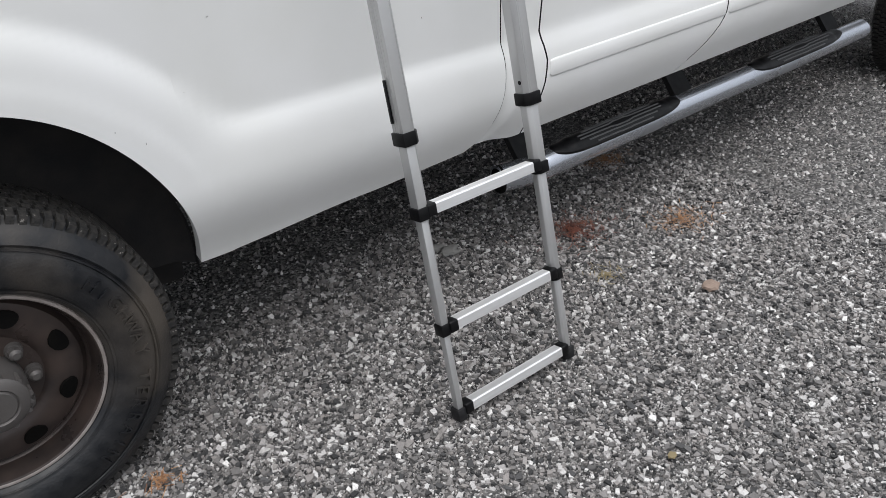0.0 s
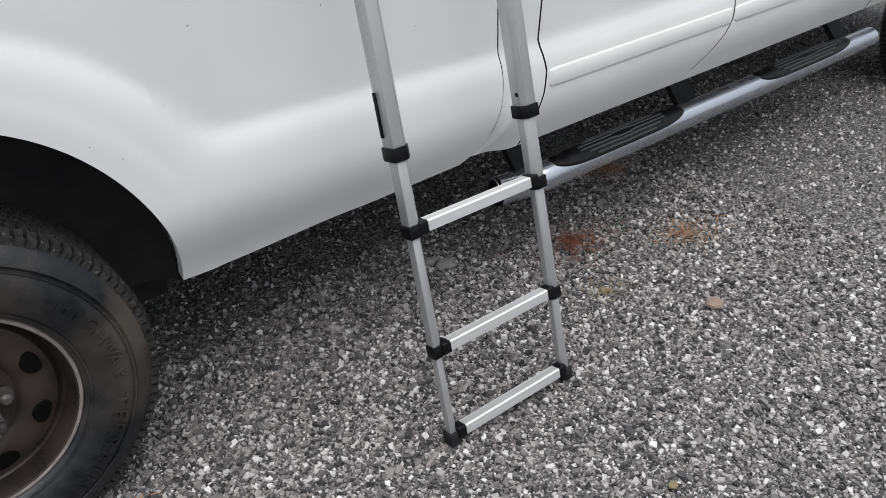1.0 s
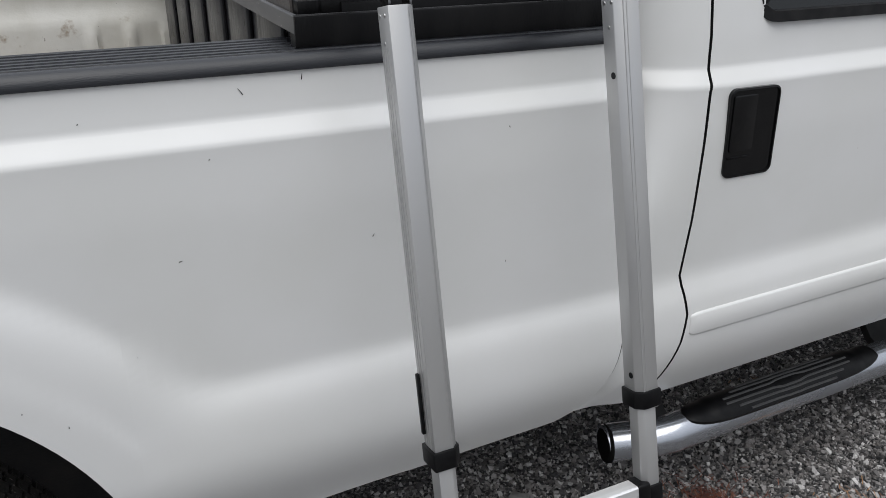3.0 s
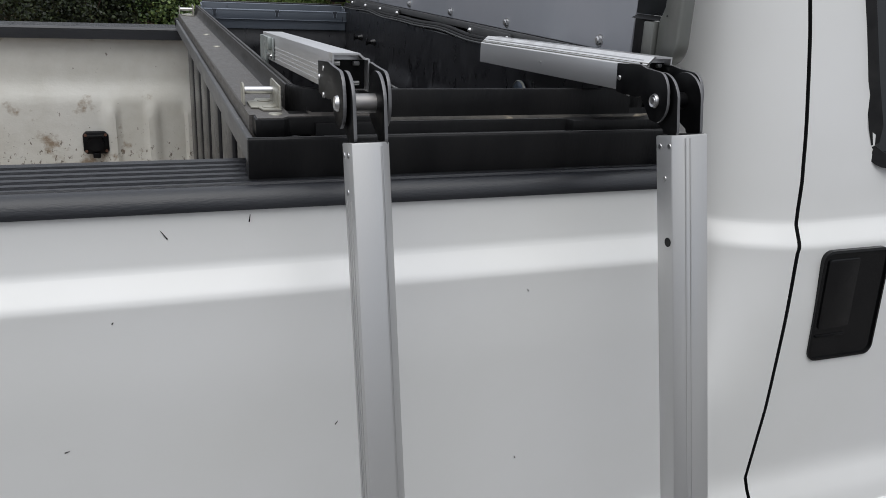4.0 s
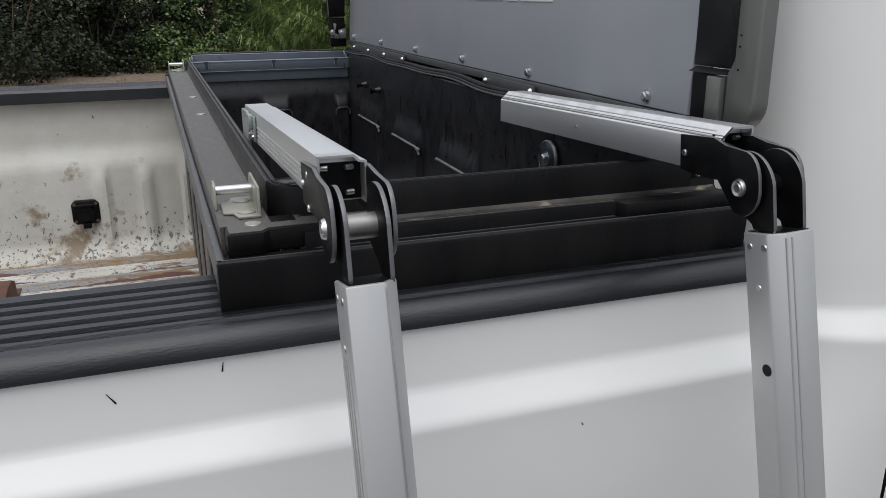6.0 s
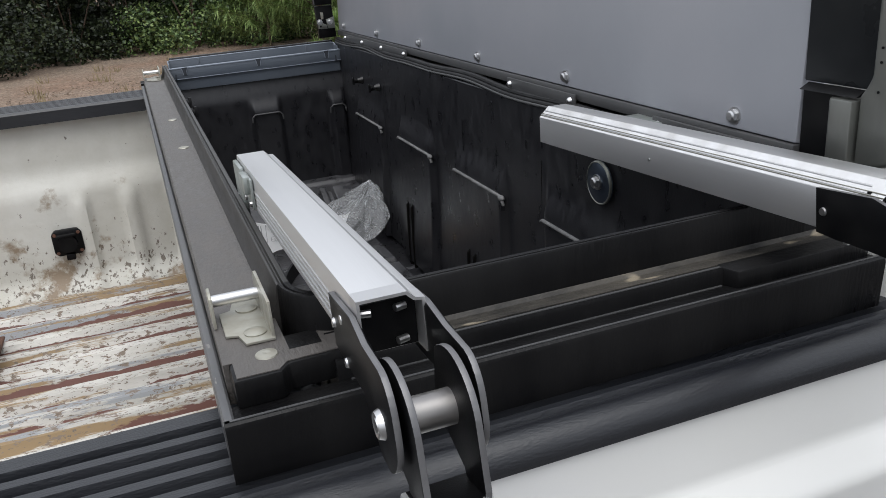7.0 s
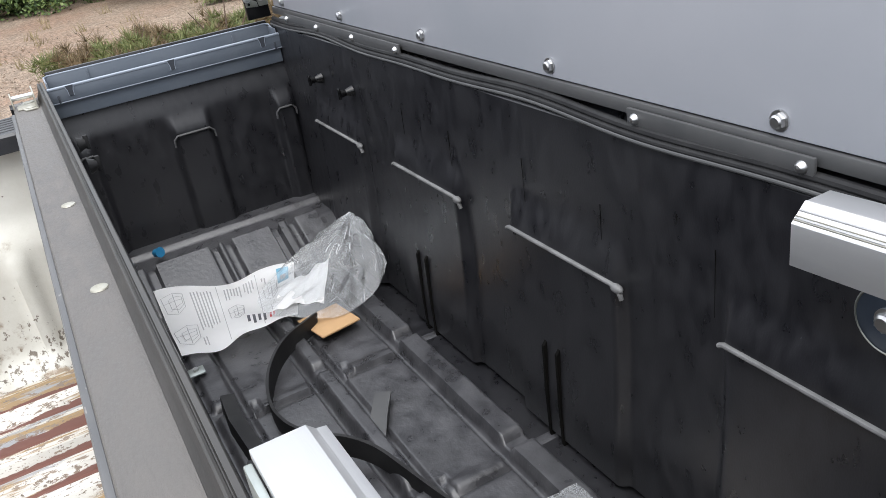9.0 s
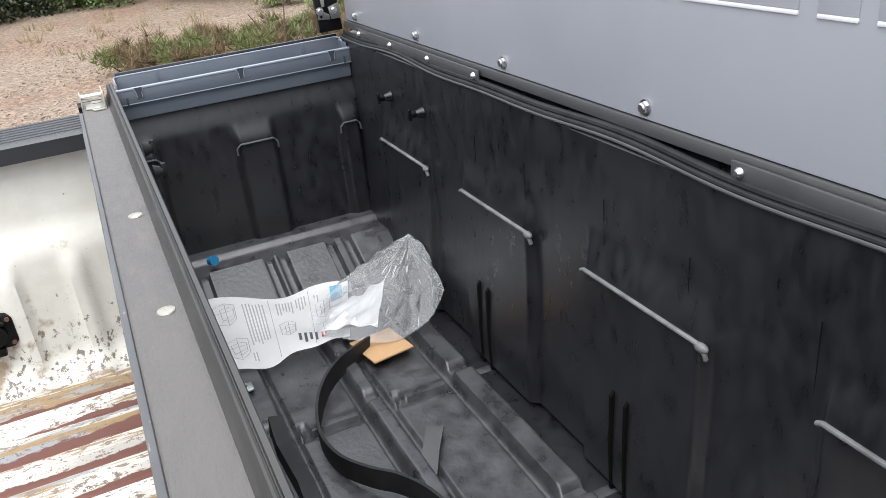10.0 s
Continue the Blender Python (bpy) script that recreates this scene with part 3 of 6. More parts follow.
def build_truck():
    truck = thing("pickup_truck", (0.6, 1.0, 0), "white pickup truck with a long open bed and faded, scratched paint", "truck")
    # bed flank with the wheel arch cut out
    cols = [BED_X0 + (XC - RA - BED_X0) * k / 14 for k in range(14)]
    cols += [XC - RA * math.cos(math.pi * k / 60) for k in range(61)]
    cols += [XC + RA + (BED_X1 - XC - RA) * k / 34 for k in range(1, 35)]
    rows = sorted({0.485 + 0.897 * k / 60 for k in range(61)} | {round(1.26 + 0.003 * k, 3) for k in range(22)})

    def low(x):
        if abs(x - XC) < RA:
            return 0.485 + 0.538 * max(1 - abs((x - XC) / RA) ** 2.25, 0) ** 0.56
        return 0.485 + 0.031 * smooth(-0.30, 0.20, x) + 0.026 * max(x - 0.20, 0.0) / 0.34 if x > XC else 0.485

    bm = bmesh.new()
    g = []
    for x in cols:
        col = []
        for z in rows:
            zz = max(z, low(x))
            xx = min(x, bed_front_x(zz)) if x > 0.4 else x
            col.append(bm.verts.new((xx, side_y(xx, zz), zz)))
        g.append(col)
    for i in range(len(cols) - 1):
        for j in range(len(rows) - 1):
            bm.faces.new((g[i][j], g[i + 1][j], g[i + 1][j + 1], g[i][j + 1]))
    bmesh.ops.remove_doubles(bm, verts=bm.verts, dist=0.0008)
    bmesh.ops.dissolve_degenerate(bm, edges=bm.edges, dist=0.0005)
    rim = [e for e in bm.edges if e.is_boundary]
    ext = bmesh.ops.extrude_edge_only(bm, edges=rim)
    for v in [v for v in ext["geom"] if isinstance(v, bmesh.types.BMVert)]:
        v.co.y += 0.045
        if v.co.z < 1.0 and abs(v.co.x - XC) < RA + 0.03:
            out = Vector((v.co.x - XC, 0, v.co.z - ZC)).normalized()
            v.co += out * 0.006
    bmesh.ops.recalc_face_normals(bm, faces=bm.faces)
    flank = part("bed_side", bm, WHITE, truck, angle=40)
    part("bed_side", box((BED_X0, 2.095, 0.5), (BED_X1, 2.13, 1.40), 0.01), WHITE, truck)
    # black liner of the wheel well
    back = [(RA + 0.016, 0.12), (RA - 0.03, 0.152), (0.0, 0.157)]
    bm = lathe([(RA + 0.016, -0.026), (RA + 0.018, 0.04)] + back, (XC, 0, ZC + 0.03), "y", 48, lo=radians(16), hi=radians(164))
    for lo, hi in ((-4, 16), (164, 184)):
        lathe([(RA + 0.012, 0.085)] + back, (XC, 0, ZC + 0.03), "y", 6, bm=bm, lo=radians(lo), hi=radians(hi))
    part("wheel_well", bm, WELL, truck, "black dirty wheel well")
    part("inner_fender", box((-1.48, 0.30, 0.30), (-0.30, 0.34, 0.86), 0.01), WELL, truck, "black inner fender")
    part("axle", tube((XC - 0.01, 0.15, 0.39), (XC - 0.01, 1.95, 0.39), 0.05, n=16), RUBBER, truck, "black rear axle")
    # bed floor with ribs along the truck
    bm = bmesh.new()
    out = []
    y = 0.16
    while y < 1.95:
        out += [(y, 0.893), (y + 0.028, 0.893), (y + 0.04, 0.912), (y + 0.072, 0.912)]
        y += 0.084
    out += [(1.975, 0.893), (1.975, 0.87), (0.16, 0.87)]
    prism(out, "x", BED_X0, 0.655, bm)
    part("bed_floor", bm, BEDPAINT, truck, "corrugated steel bed floor with flaking white paint and rust", angle=25)

    # far inner wall of the bed: sloped foot, ledge and upright ribs
    def wall(u, v):
        x = BED_X0 + (0.655 - BED_X0) * u
        z = 0.89 + 0.50 * v
        rib = 0.0
        if z < 1.20:
            ph = ((x + 0.03) / 0.13) % 1.0
            rib = 0.022 * smooth(0.30, 0.38, ph) * smooth(0.70, 0.62, ph) * smooth(1.20, 1.15, z) if -0.30 < x < 0.2 or x < -0.9 else 0.0
        return (x, 1.962 + 0.03 * smooth(1.19, 1.26, z) - 0.05 * smooth(0.96, 0.89, z) - 0.7 * rib, z)

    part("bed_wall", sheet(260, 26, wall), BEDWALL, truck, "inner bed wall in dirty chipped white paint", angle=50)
    ribs = []
    for k in range(7):
        y = 1.966 + 0.023 * k
        ribs += [(y, 1.4300), (y + 0.011, 1.4300), (y + 0.014, 1.4225), (y + 0.020, 1.4225)]
    bm = prism([(1.955, 1.392), (1.955, 1.424), (1.961, 1.4295)] + ribs + [(2.13, 1.424), (2.14, 1.415), (2.14, 1.38)], "x", BED_X0, 0.632)
    part("bed_rail_cap", bm, CAP, truck)
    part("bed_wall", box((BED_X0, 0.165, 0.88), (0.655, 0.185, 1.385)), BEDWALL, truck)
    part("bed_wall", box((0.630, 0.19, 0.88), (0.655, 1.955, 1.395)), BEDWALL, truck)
    # tailgate
    part("tailgate", box((BED_X0 - 0.06, 0.03, 0.52), (BED_X0 - 0.003, 2.09, 1.39), 0.012), WHITE, truck)
    # near rail cap, ribbed on top
    top = [(0.010, 1.377)] + [(0.0235 + 0.021 * math.cos(radians(a)), 1.3825 + 0.021 * math.sin(radians(a))) for a in range(190, 80, -10)] + [(0.0265, 1.4030), (0.0280, 1.3990), (0.0350, 1.3990), (0.0370, 1.4035), (0.0430, 1.4035)]
    y = 0.043
    while y < 0.155:
        top += [(y, 1.4035), (y + 0.004, 1.3880), (y + 0.010, 1.3880), (y + 0.014, 1.4035)]
        y += 0.024
    top += [(0.174, 1.4025), (0.180, 1.397), (0.180, 1.380)]
    part("bed_rail_cap", prism(top, "x", BED_X0, 0.632), CAP, truck, "black ribbed plastic rail cap", angle=32)
    # trailer socket on the far wall
    sx, sy, sz = -0.278, 1.944, 1.055
    bm = prism([(sx - 0.040, sz - 0.026), (sx - 0.030, sz - 0.036), (sx + 0.030, sz - 0.036), (sx + 0.040, sz - 0.026), (sx + 0.040, sz + 0.028), (sx + 0.030, sz + 0.038), (sx - 0.030, sz + 0.038), (sx - 0.040, sz + 0.028)], "y", sy, sy + 0.03, bevel=0.003)
    tube((sx, sy + 0.002, sz), (sx, sy - 0.014, sz), 0.025, n=20, bm=bm)
    box((sx - 0.026, sy - 0.020, sz + 0.022), (sx + 0.026, sy + 0.004, sz + 0.030), 0.003, bm=bm)
    box((sx - 0.012, sy - 0.012, sz - 0.048), (sx + 0.012, sy + 0.004, sz - 0.030), 0.003, bm=bm)
    sock = part("trailer_socket", bm, METALBLACK, truck, "black square trailer wiring socket")
    for dx in (-0.031, 0.031):
        for dz in (-0.026, 0.028):
            part("screw", tube((sx + dx, sy + 0.001, sz + dz), (sx + dx, sy - 0.003, sz + dz), 0.005, n=8), RUST, sock)
    # fifth wheel bracket on the floor
    bm = prism([(1.34, 0.914), (1.34, 0.922), (1.42, 0.922), (1.445, 0.975), (1.50, 0.985), (1.56, 0.985), (1.60, 0.97), (1.615, 0.922), (1.68, 0.922), (1.68, 0.914)], "x", -0.545, -0.445, bevel=0.003)
    br = part("hitch_bracket", bm, RUST, truck, "rusty brown steel hitch bracket")
    for k in range(4):
        part("bolt_hole", tube((-0.50, 1.39 + 0.075 * k, 0.921 + 0.063 * (k in (1, 2))), (-0.50, 1.39 + 0.075 * k, 0.925 + 0.063 * (k in (1, 2))), 0.011, n=12), METALBLACK, br)

    # ---- cab ----
    def cab_y(x, z):
        y = side_y(x, z, False)
        if z > 1.37:
            y += 0.20 * max(z - 1.37, 0) ** 1.25
        y += 0.16 * (1 - math.sqrt(max(1 - ((0.20 - min(x - CAB_X0, 0.20)) / 0.20) ** 2, 0))) * smooth(1.0, 1.34, z) * 0.9
        y += 0.014 * (1 - smooth(0.0, 0.06, x - bed_front_x(z) - 0.0085))
        return y

    def cab_x0(z):
        return bed_front_x(z) + 0.0085 - 0.0063 * smooth(0.88, 0.74, z) - 0.035 * smooth(0.64, 0.575, z)

    def gap1(z):
        pts = [(0.49, 0.755), (0.58, 0.768), (0.66, 0.788), (0.72, 0.806), (0.78, 0.816), (0.83, 0.808), (0.87, 0.802), (1.0, 0.8155), (1.136, 0.8215), (1.22, 0.8245), (1.27, 0.8255), (1.315, 0.834), (1.379, 0.836), (1.456, 0.834), (1.60, 0.828), (2.0, 0.80)]
        return np.interp(z, *zip(*pts)).item()

    def gap2(z):
        pts = [(0.49, 1.47), (0.58, 1.585), (0.63, 1.645), (0.70, 1.715), (0.74, 1.742), (0.80, 1.752), (0.87, 1.722), (1.0, 1.738), (1.3, 1.755), (2.0, 1.755)]
        return np.interp(z, *zip(*pts)).item()

    zs = sorted({0.540 + 1.41 * k / 64 for k in range(65)} | {round(1.26 + 0.003 * k, 3) for k in range(22)})
    g2 = 0.0033

    def rise(x, z=0.7):
        return (0.028 - 0.016 * smooth(0.85, 1.2, z)) * (x - 0.87)

    def panel(name, left, right, n, hole=None, z1=1.95, z0=0.0):
        bm = bmesh.new()
        rows = [z for z in zs if z0 - 1e-6 <= z <= z1 + 1e-6]
        g = []
        for i in range(n + 1):
            t = (1 - math.cos(math.pi * i / n)) / 2
            col = []
            for z in rows:
                x = left(z) + (right(z) - left(z)) * t
                col.append(bm.verts.new((x, cab_y(x, z), z)))
            g.append(col)
        for i in range(n):
            for j in range(len(rows) - 1):
                c = (g[i][j].co + g[i + 1][j + 1].co) / 2
                if hole and hole(c.x, c.z):
                    continue
                bm.faces.new((g[i][j], g[i + 1][j], g[i + 1][j + 1], g[i][j + 1]))
        bmesh.ops.delete(bm, geom=[v for v in bm.verts if not v.link_faces], context="VERTS")
        ext = bmesh.ops.extrude_edge_only(bm, edges=[e for e in bm.edges if e.is_boundary])
        for v in [v for v in ext["geom"] if isinstance(v, bmesh.types.BMVert)]:
            v.co.y += 0.016
        def upright(f):
            x, z = [v.co.x for v in f.verts], [v.co.z for v in f.verts]
            return max(z) - min(z) > 0.8 * (max(x) - min(x)) and not (hole and any(hole(a + d, b) for a, b in zip(x, z) for d in (-0.04, 0.04)))
        # upright panel edges are black for the shade inside the shut lines
        sides = [f for f in ext["geom"] if isinstance(f, bmesh.types.BMFace) and upright(f)]
        for f in sides:
            f.material_index = 1
        for v in bm.verts:
            v.co.z += rise(v.co.x, v.co.z) + 0.022 * smooth(0.74, 0.60, v.co.x) * smooth(0.66, 0.54, v.co.z)
        bmesh.ops.recalc_face_normals(bm, faces=bm.faces)
        ob = part(name, bm, WHITE, truck, angle=40)
        ob.data.materials.append(RUBBER)
        return ob

    window = lambda x, z: z > 1.40 and 0.974 - (z - 1.40) * 0.16 < x < 1.68
    window2 = lambda x, z: z > 1.40 and 1.88 < x < 2.75
    panel("cab_corner", cab_x0, lambda z: gap1(z) - g2, 30)
    d1 = panel("rear_door", lambda z: gap1(z) + g2, lambda z: gap2(z) - g2, 64, window)
    d2 = panel("front_door", lambda z: gap2(z) + g2, lambda z: 2.86, 48, window2)
    panel("fender", lambda z: 2.868, lambda z: 5.20, 60, lambda x, z: math.hypot(x - 3.98, z - 0.42) < 0.53 or z > 1.36)
    # near-black strips behind the gaps stand in for their shade
    for name, line in (("bed_gap", lambda z: (bed_front_x(z) + cab_x0(z)) / 2), ("door_gap", gap1), ("door_gap", gap2)):
        def strip(u, v, line=line):
            z = (0.53 if line is gap1 else 0.56) + 1.28 * v if name == "door_gap" else 0.60 + 0.76 * v
            x = line(z) + (u - 0.5) * (0.030 if name == "door_gap" else 0.022)
            deep = side_y(bed_front_x(z) - 0.02, z) + 0.012 if name == "bed_gap" else cab_y(max(line(z), CAB_X0), z) + 0.011
            return (x, deep, z + rise(x, z))
        part(name, sheet(2, 80, strip), GAP, truck, "dark strip for the shade in a shut line")
    # jamb is black for the shade behind the doors
    part("door_jamb", prism([(0.70, 0.13), (2.84, 0.13), (2.84, 0.17), (0.70, 0.17)], "z", 0.53, 1.40), RUBBER, truck, "black shadowed door jamb")
    part("window_glass", sheet(2, 2, lambda u, v: (0.86 + 0.9 * u, 0.022 + 0.20 * (0.02 + 0.55 * v) ** 1.25, 1.39 + 0.55 * v)), GLASS, d1, "dark tinted side window")
    part("window_glass", sheet(2, 2, lambda u, v: (1.84 + 0.95 * u, 0.022 + 0.20 * (0.02 + 0.55 * v) ** 1.25, 1.39 + 0.55 * v)), GLASS, d2, "dark tinted side window")
    bm = sweep([(1.715, 0.010, 1.405)] + [(0.998 - 0.026 * math.sin(radians(a)), 0.010 + 0.0002 * a, 1.431 - 0.026 * math.cos(radians(a))) for a in range(0, 91, 15)] + [(x, cab_y(x, z) + 0.004, z) for x, z in ((0.968, 1.46), (0.956, 1.53), (0.937, 1.65), (0.922, 1.74))], [(-0.011, -0.011), (0.011, -0.011), (0.011, 0.011), (-0.011, 0.011)])
    part("window_seal", bm, RUBBER, d1)
    # back of the cab, roof, far side, bonnet
    bm = prism([(CAB_X0 + 0.005, 0.16), (CAB_X0 + 0.005, 1.98), (2.86, 1.98), (2.86, 0.19), (0.90, 0.19)], "z", 1.935, 1.985, bevel=0.02, segments=3)
    part("roof", bm, WHITE, truck)
    back = part("cab_back", box((CAB_X0 + 0.008, 0.17, 0.60), (CAB_X0 + 0.03, 1.97, 1.95), 0.008), WHITE, truck)
    part("window_glass", box((CAB_X0 + 0.002, 0.40, 1.45), (CAB_X0 + 0.010, 1.64, 1.86), 0.003), GLASS, back, "dark rear cab window")
    part("cab_side", box((CAB_X0, 2.09, 0.5), (5.20, 2.13, 1.38), 0.01), WHITE, truck)
    part("cab_side", box((CAB_X0, 1.96, 1.38), (2.86, 1.99, 1.94), 0.01), WHITE, truck)
    part("bonnet", box((2.87, 0.06, 1.34), (5.20, 2.08, 1.42), 0.03, 3), WHITE, truck)
    part("windscreen", sheet(2, 2, lambda u, v: (2.86 + 0.35 * (1 - v), 0.15 + 1.85 * u, 1.41 + 0.53 * v)), GLASS, truck)
    part("underbody", box((BED_X0, 0.55, 0.52), (5.1, 1.50, 0.66), 0.02), RUBBER, truck, "black frame and underbody")
    part("underbody", box((0.72, 0.20, 0.50), (2.85, 1.85, 0.56), 0.01), RUBBER, truck)
    part("underbody", box((-0.25, 0.17, 0.58), (0.60, 1.88, 0.86), 0.01), RUBBER, truck)
    part("bumper", box((5.19, 0.05, 0.45), (5.35, 2.08, 0.72), 0.03, 3), STEEL, truck)
    # body side moulding on the doors
    for door, x0, x1 in ((d1, 0.824, 1.726), (d2, 1.752, 2.85)):
        n = 24
        bm = bmesh.new()
        out = [(0.0, 0.0), (0.0015, -0.004), (0.005, -0.0058), (0.050, -0.0058), (0.0535, -0.004), (0.055, 0.0)]
        rings = []
        for i in range(n + 1):
            x = x0 + (x1 - x0) * (i / n) ** 1.6
            e, tall = ((0.2, 0.72), (0.85, 0.90), (1.0, 0.98))[i] if i < 3 else (1.0, 1.0)
            zc = 0.7545
            rings.append([bm.verts.new((x, side_y(x, 0.727 + dz, False) + dy * e, zc + (0.727 + dz - zc) * tall)) for dz, dy in out])
            for v in rings[-1]:
                v.co.z += rise(x)
        for i in range(n):
            for j in range(5):
                bm.faces.new((rings[i][j], rings[i + 1][j], rings[i + 1][j + 1], rings[i][j + 1]))
        bm.faces.new(rings[0][::-1])
        bm.faces.new(rings[-1])
        bmesh.ops.recalc_face_normals(bm, faces=bm.faces)
        part("side_moulding", bm, WHITE, door, "raised white body side moulding", angle=50)
    # door handle: black bezel with a recessed pull
    for door, hx in ((d1, 0.0), (d2, 0.96)):
        y = side_y(1, 1.16, False)
        def rr(x0, x1, z0, z1, r, skew=-0.004, n=5):
            return [(px + hx + skew * (pz - 1.16) / 0.1, pz) for px, pz, _ in ring_path(x0, x1, z0, z1, r, 0, n)]
        o, i2 = rr(0.875, 1.012, 1.080, 1.272, 0.018), rr(0.879, 1.008, 1.084, 1.268, 0.014)
        bm = bmesh.new()
        loops = []
        for path, yy in ((o, y + 0.004), (o, y - 0.0038), (i2, y - 0.0048), (i2, y - 0.0014)):
            loops.append([bm.verts.new((px, yy, pz)) for px, pz in path])
        for a, b in zip(loops, loops[1:]):
            for k in range(len(a)):
                bm.faces.new((a[k], a[(k + 1) % len(a)], b[(k + 1) % len(a)], b[k]))
        bm.faces.new(loops[-1])
        bmesh.ops.recalc_face_normals(bm, faces=bm.faces)
        h = part("door_handle", bm, GLOSSBLACK, door, "black recessed pull handle")
        flap = [(px, pz) for px, pz in rr(0.886, 0.950, 1.137, 1.258, 0.006)]
        bm = bmesh.new()
        prism(flap, "y", y - 0.0044, y + 0.006, bm, bevel=0.002)
        part("pull", bm, GLOSSBLACK, h)
        bm = box((0.886 + hx, y - 0.004, 1.122), (0.945 + hx, y + 0.010, 1.126), 0.001)
        part("lock_slot", bm, METALBLACK, h)
    # specks and scratches in the paint
    rng = random.Random(4)
    marks = [(-0.105, 1.352, -0.6, 0.013), (-0.006, 1.367, 0.15, 0.010), (0.094, 1.089, 0.6, 0.006), (-0.433, 0.867, 0, 0.004), (-0.23, 1.10, 1.3, 0.006)]
    marks += [(rng.uniform(-0.6, 0.6), rng.uniform(0.9, 1.36), rng.uniform(-1, 1), rng.choice((0.002, 0.003, 0.004))) for _ in range(6)]
    for x, z, lean, ln in marks:
        bm = bmesh.new()
        y = side_y(x, z) - 0.0006
        w = 0.0009
        c, s = math.cos(lean), math.sin(lean)
        bm.faces.new([bm.verts.new((x + a * c + b * s, y - 0.0004, z - a * s + b * c)) for a, b in ((-w, -ln / 2), (w, -ln / 2), (w * 0.4, ln / 2), (-w * 0.4, ln / 2))])
        part("scratch", bm, METALBLACK, flank, "dark paint scratch")
    return truck


def build_wheel(truck, x, yf, z, R=0.420, letters=True, grow=1.03):
    """A steel wheel with eight slots, and its tyre. yf is the outer face."""
    c = (x, yf, z)
    bm = lathe([(0.070, 0.000), (0.076, 0.052), (0.118, 0.056), (0.132, 0.044), (0.160, 0.038), (0.200, 0.050), (0.212, 0.066), (0.219, 0.058), (0.223, 0.020), (0.229, 0.004), (0.236, 0.000), (0.240, 0.005), (0.238, 0.03)], c, "y", 72)
    wheel = part("wheel", bm, RIM, truck, "dark rusty steel wheel with oval slots")
    prof = [(0.236, 0.012), (0.244, -0.004), (0.268, -0.020), (0.300, -0.030), (0.335, -0.026), (0.352, -0.016), (0.358, -0.019), (0.372, -0.012), (0.388, 0.000), (0.398, 0.012), (R - 0.012, 0.022), (R - 0.008, 0.045), (R - 0.008, 0.19), (R - 0.012, 0.215), (0.36, 0.25), (0.30, 0.26), (0.236, 0.23)]
    tyre = part("tyre", lathe(prof, c, "y", 112), TYRE, wheel, "dusty black all-terrain tyre")
    bm = bmesh.new()
    n = 104
    for i in range(n):
        a = math.tau * i / n
        for row, (h0, h1, r0, off, w) in enumerate(((0.006, 0.034, R - 0.02, 0.0, 0.0082), (0.038, 0.062, R - 0.014, 0.5, 0.0090), (0.065, 0.090, R - 0.014, 0.15, 0.0092), (0.093, 0.120, R - 0.014, 0.6, 0.0092), (0.123, 0.148, R - 0.014, 0.3, 0.0092), (0.151, 0.176, R - 0.014, 0.8, 0.0090), (0.180, 0.214, R - 0.02, 0.35, 0.0082))):
            aa = a + off * math.tau / n
            b0 = bmesh.new()
            box((r0, h0, -w), (R + (0.001 if row in (0, 6) else 0.002), h1, w), 0, bm=b0)
            if row == 0:
                for v in b0.verts:
                    if v.co.y < 0.01:
                        v.co.x -= 0.010
            for v in b0.verts:
                v.co = Vector(c) + Vector((v.co.x * math.cos(aa) - v.co.z * math.sin(aa), v.co.y, v.co.x * math.sin(aa) + v.co.z * math.cos(aa)))
            vm = {v: bm.verts.new(v.co) for v in b0.verts}
            for f in b0.faces:
                bm.faces.new([vm[v] for v in f.verts])
            b0.free()
    part("tread", bm, TREAD, tyre, "worn dusty tread blocks", smooth=False)
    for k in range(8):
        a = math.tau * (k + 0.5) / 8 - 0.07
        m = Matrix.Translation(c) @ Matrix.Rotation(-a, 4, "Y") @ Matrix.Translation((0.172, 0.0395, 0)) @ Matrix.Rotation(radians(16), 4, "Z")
        # near-black plate on the rim stands for the shade in each slot
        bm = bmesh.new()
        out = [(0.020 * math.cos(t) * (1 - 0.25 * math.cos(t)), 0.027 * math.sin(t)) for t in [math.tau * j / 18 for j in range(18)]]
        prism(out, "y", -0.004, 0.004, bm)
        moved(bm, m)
        part("slot", bm, GAP, wheel, "oval ventilation slot, a dark plate for its shade")
        a += math.tau / 16
        p = Vector(c) + Vector((0.094 * math.cos(a), 0.018, 0.094 * math.sin(a)))
        bm = tube(p + Vector((0, 0.040, 0)), p + Vector((0, 0.026, 0)), 0.021, 0.018, n=16)
        tube(p + Vector((0, 0.026, 0)), p + Vector((0, 0.010, 0)), 0.0155, 0.0145, n=6, bm=bm)
        tube(p + Vector((0, 0.010, 0)), p + Vector((0, 0.004, 0)), 0.0145, 0.008, n=12, bm=bm)
        part("lug_nut", bm, HUB, wheel)
    bm = lathe([(0.0, -0.050), (0.036, -0.050), (0.040, -0.046), (0.044, -0.050), (0.060, -0.046), (0.066, -0.040), (0.068, -0.010), (0.074, 0.000), (0.076, 0.05)], c, "y", 40)
    hub = part("hub", bm, HUB, wheel, "grey locking hub cap")
    for i in range(10):
        a = math.tau * i / 10
        p = Vector(c) + Vector((0.067 * math.cos(a), -0.024, 0.067 * math.sin(a)))
        part("hub_stud", tube(p + Vector((0, 0.018, 0)), p + Vector((0, -0.016, 0)), 0.006, n=8), HUB, wheel)
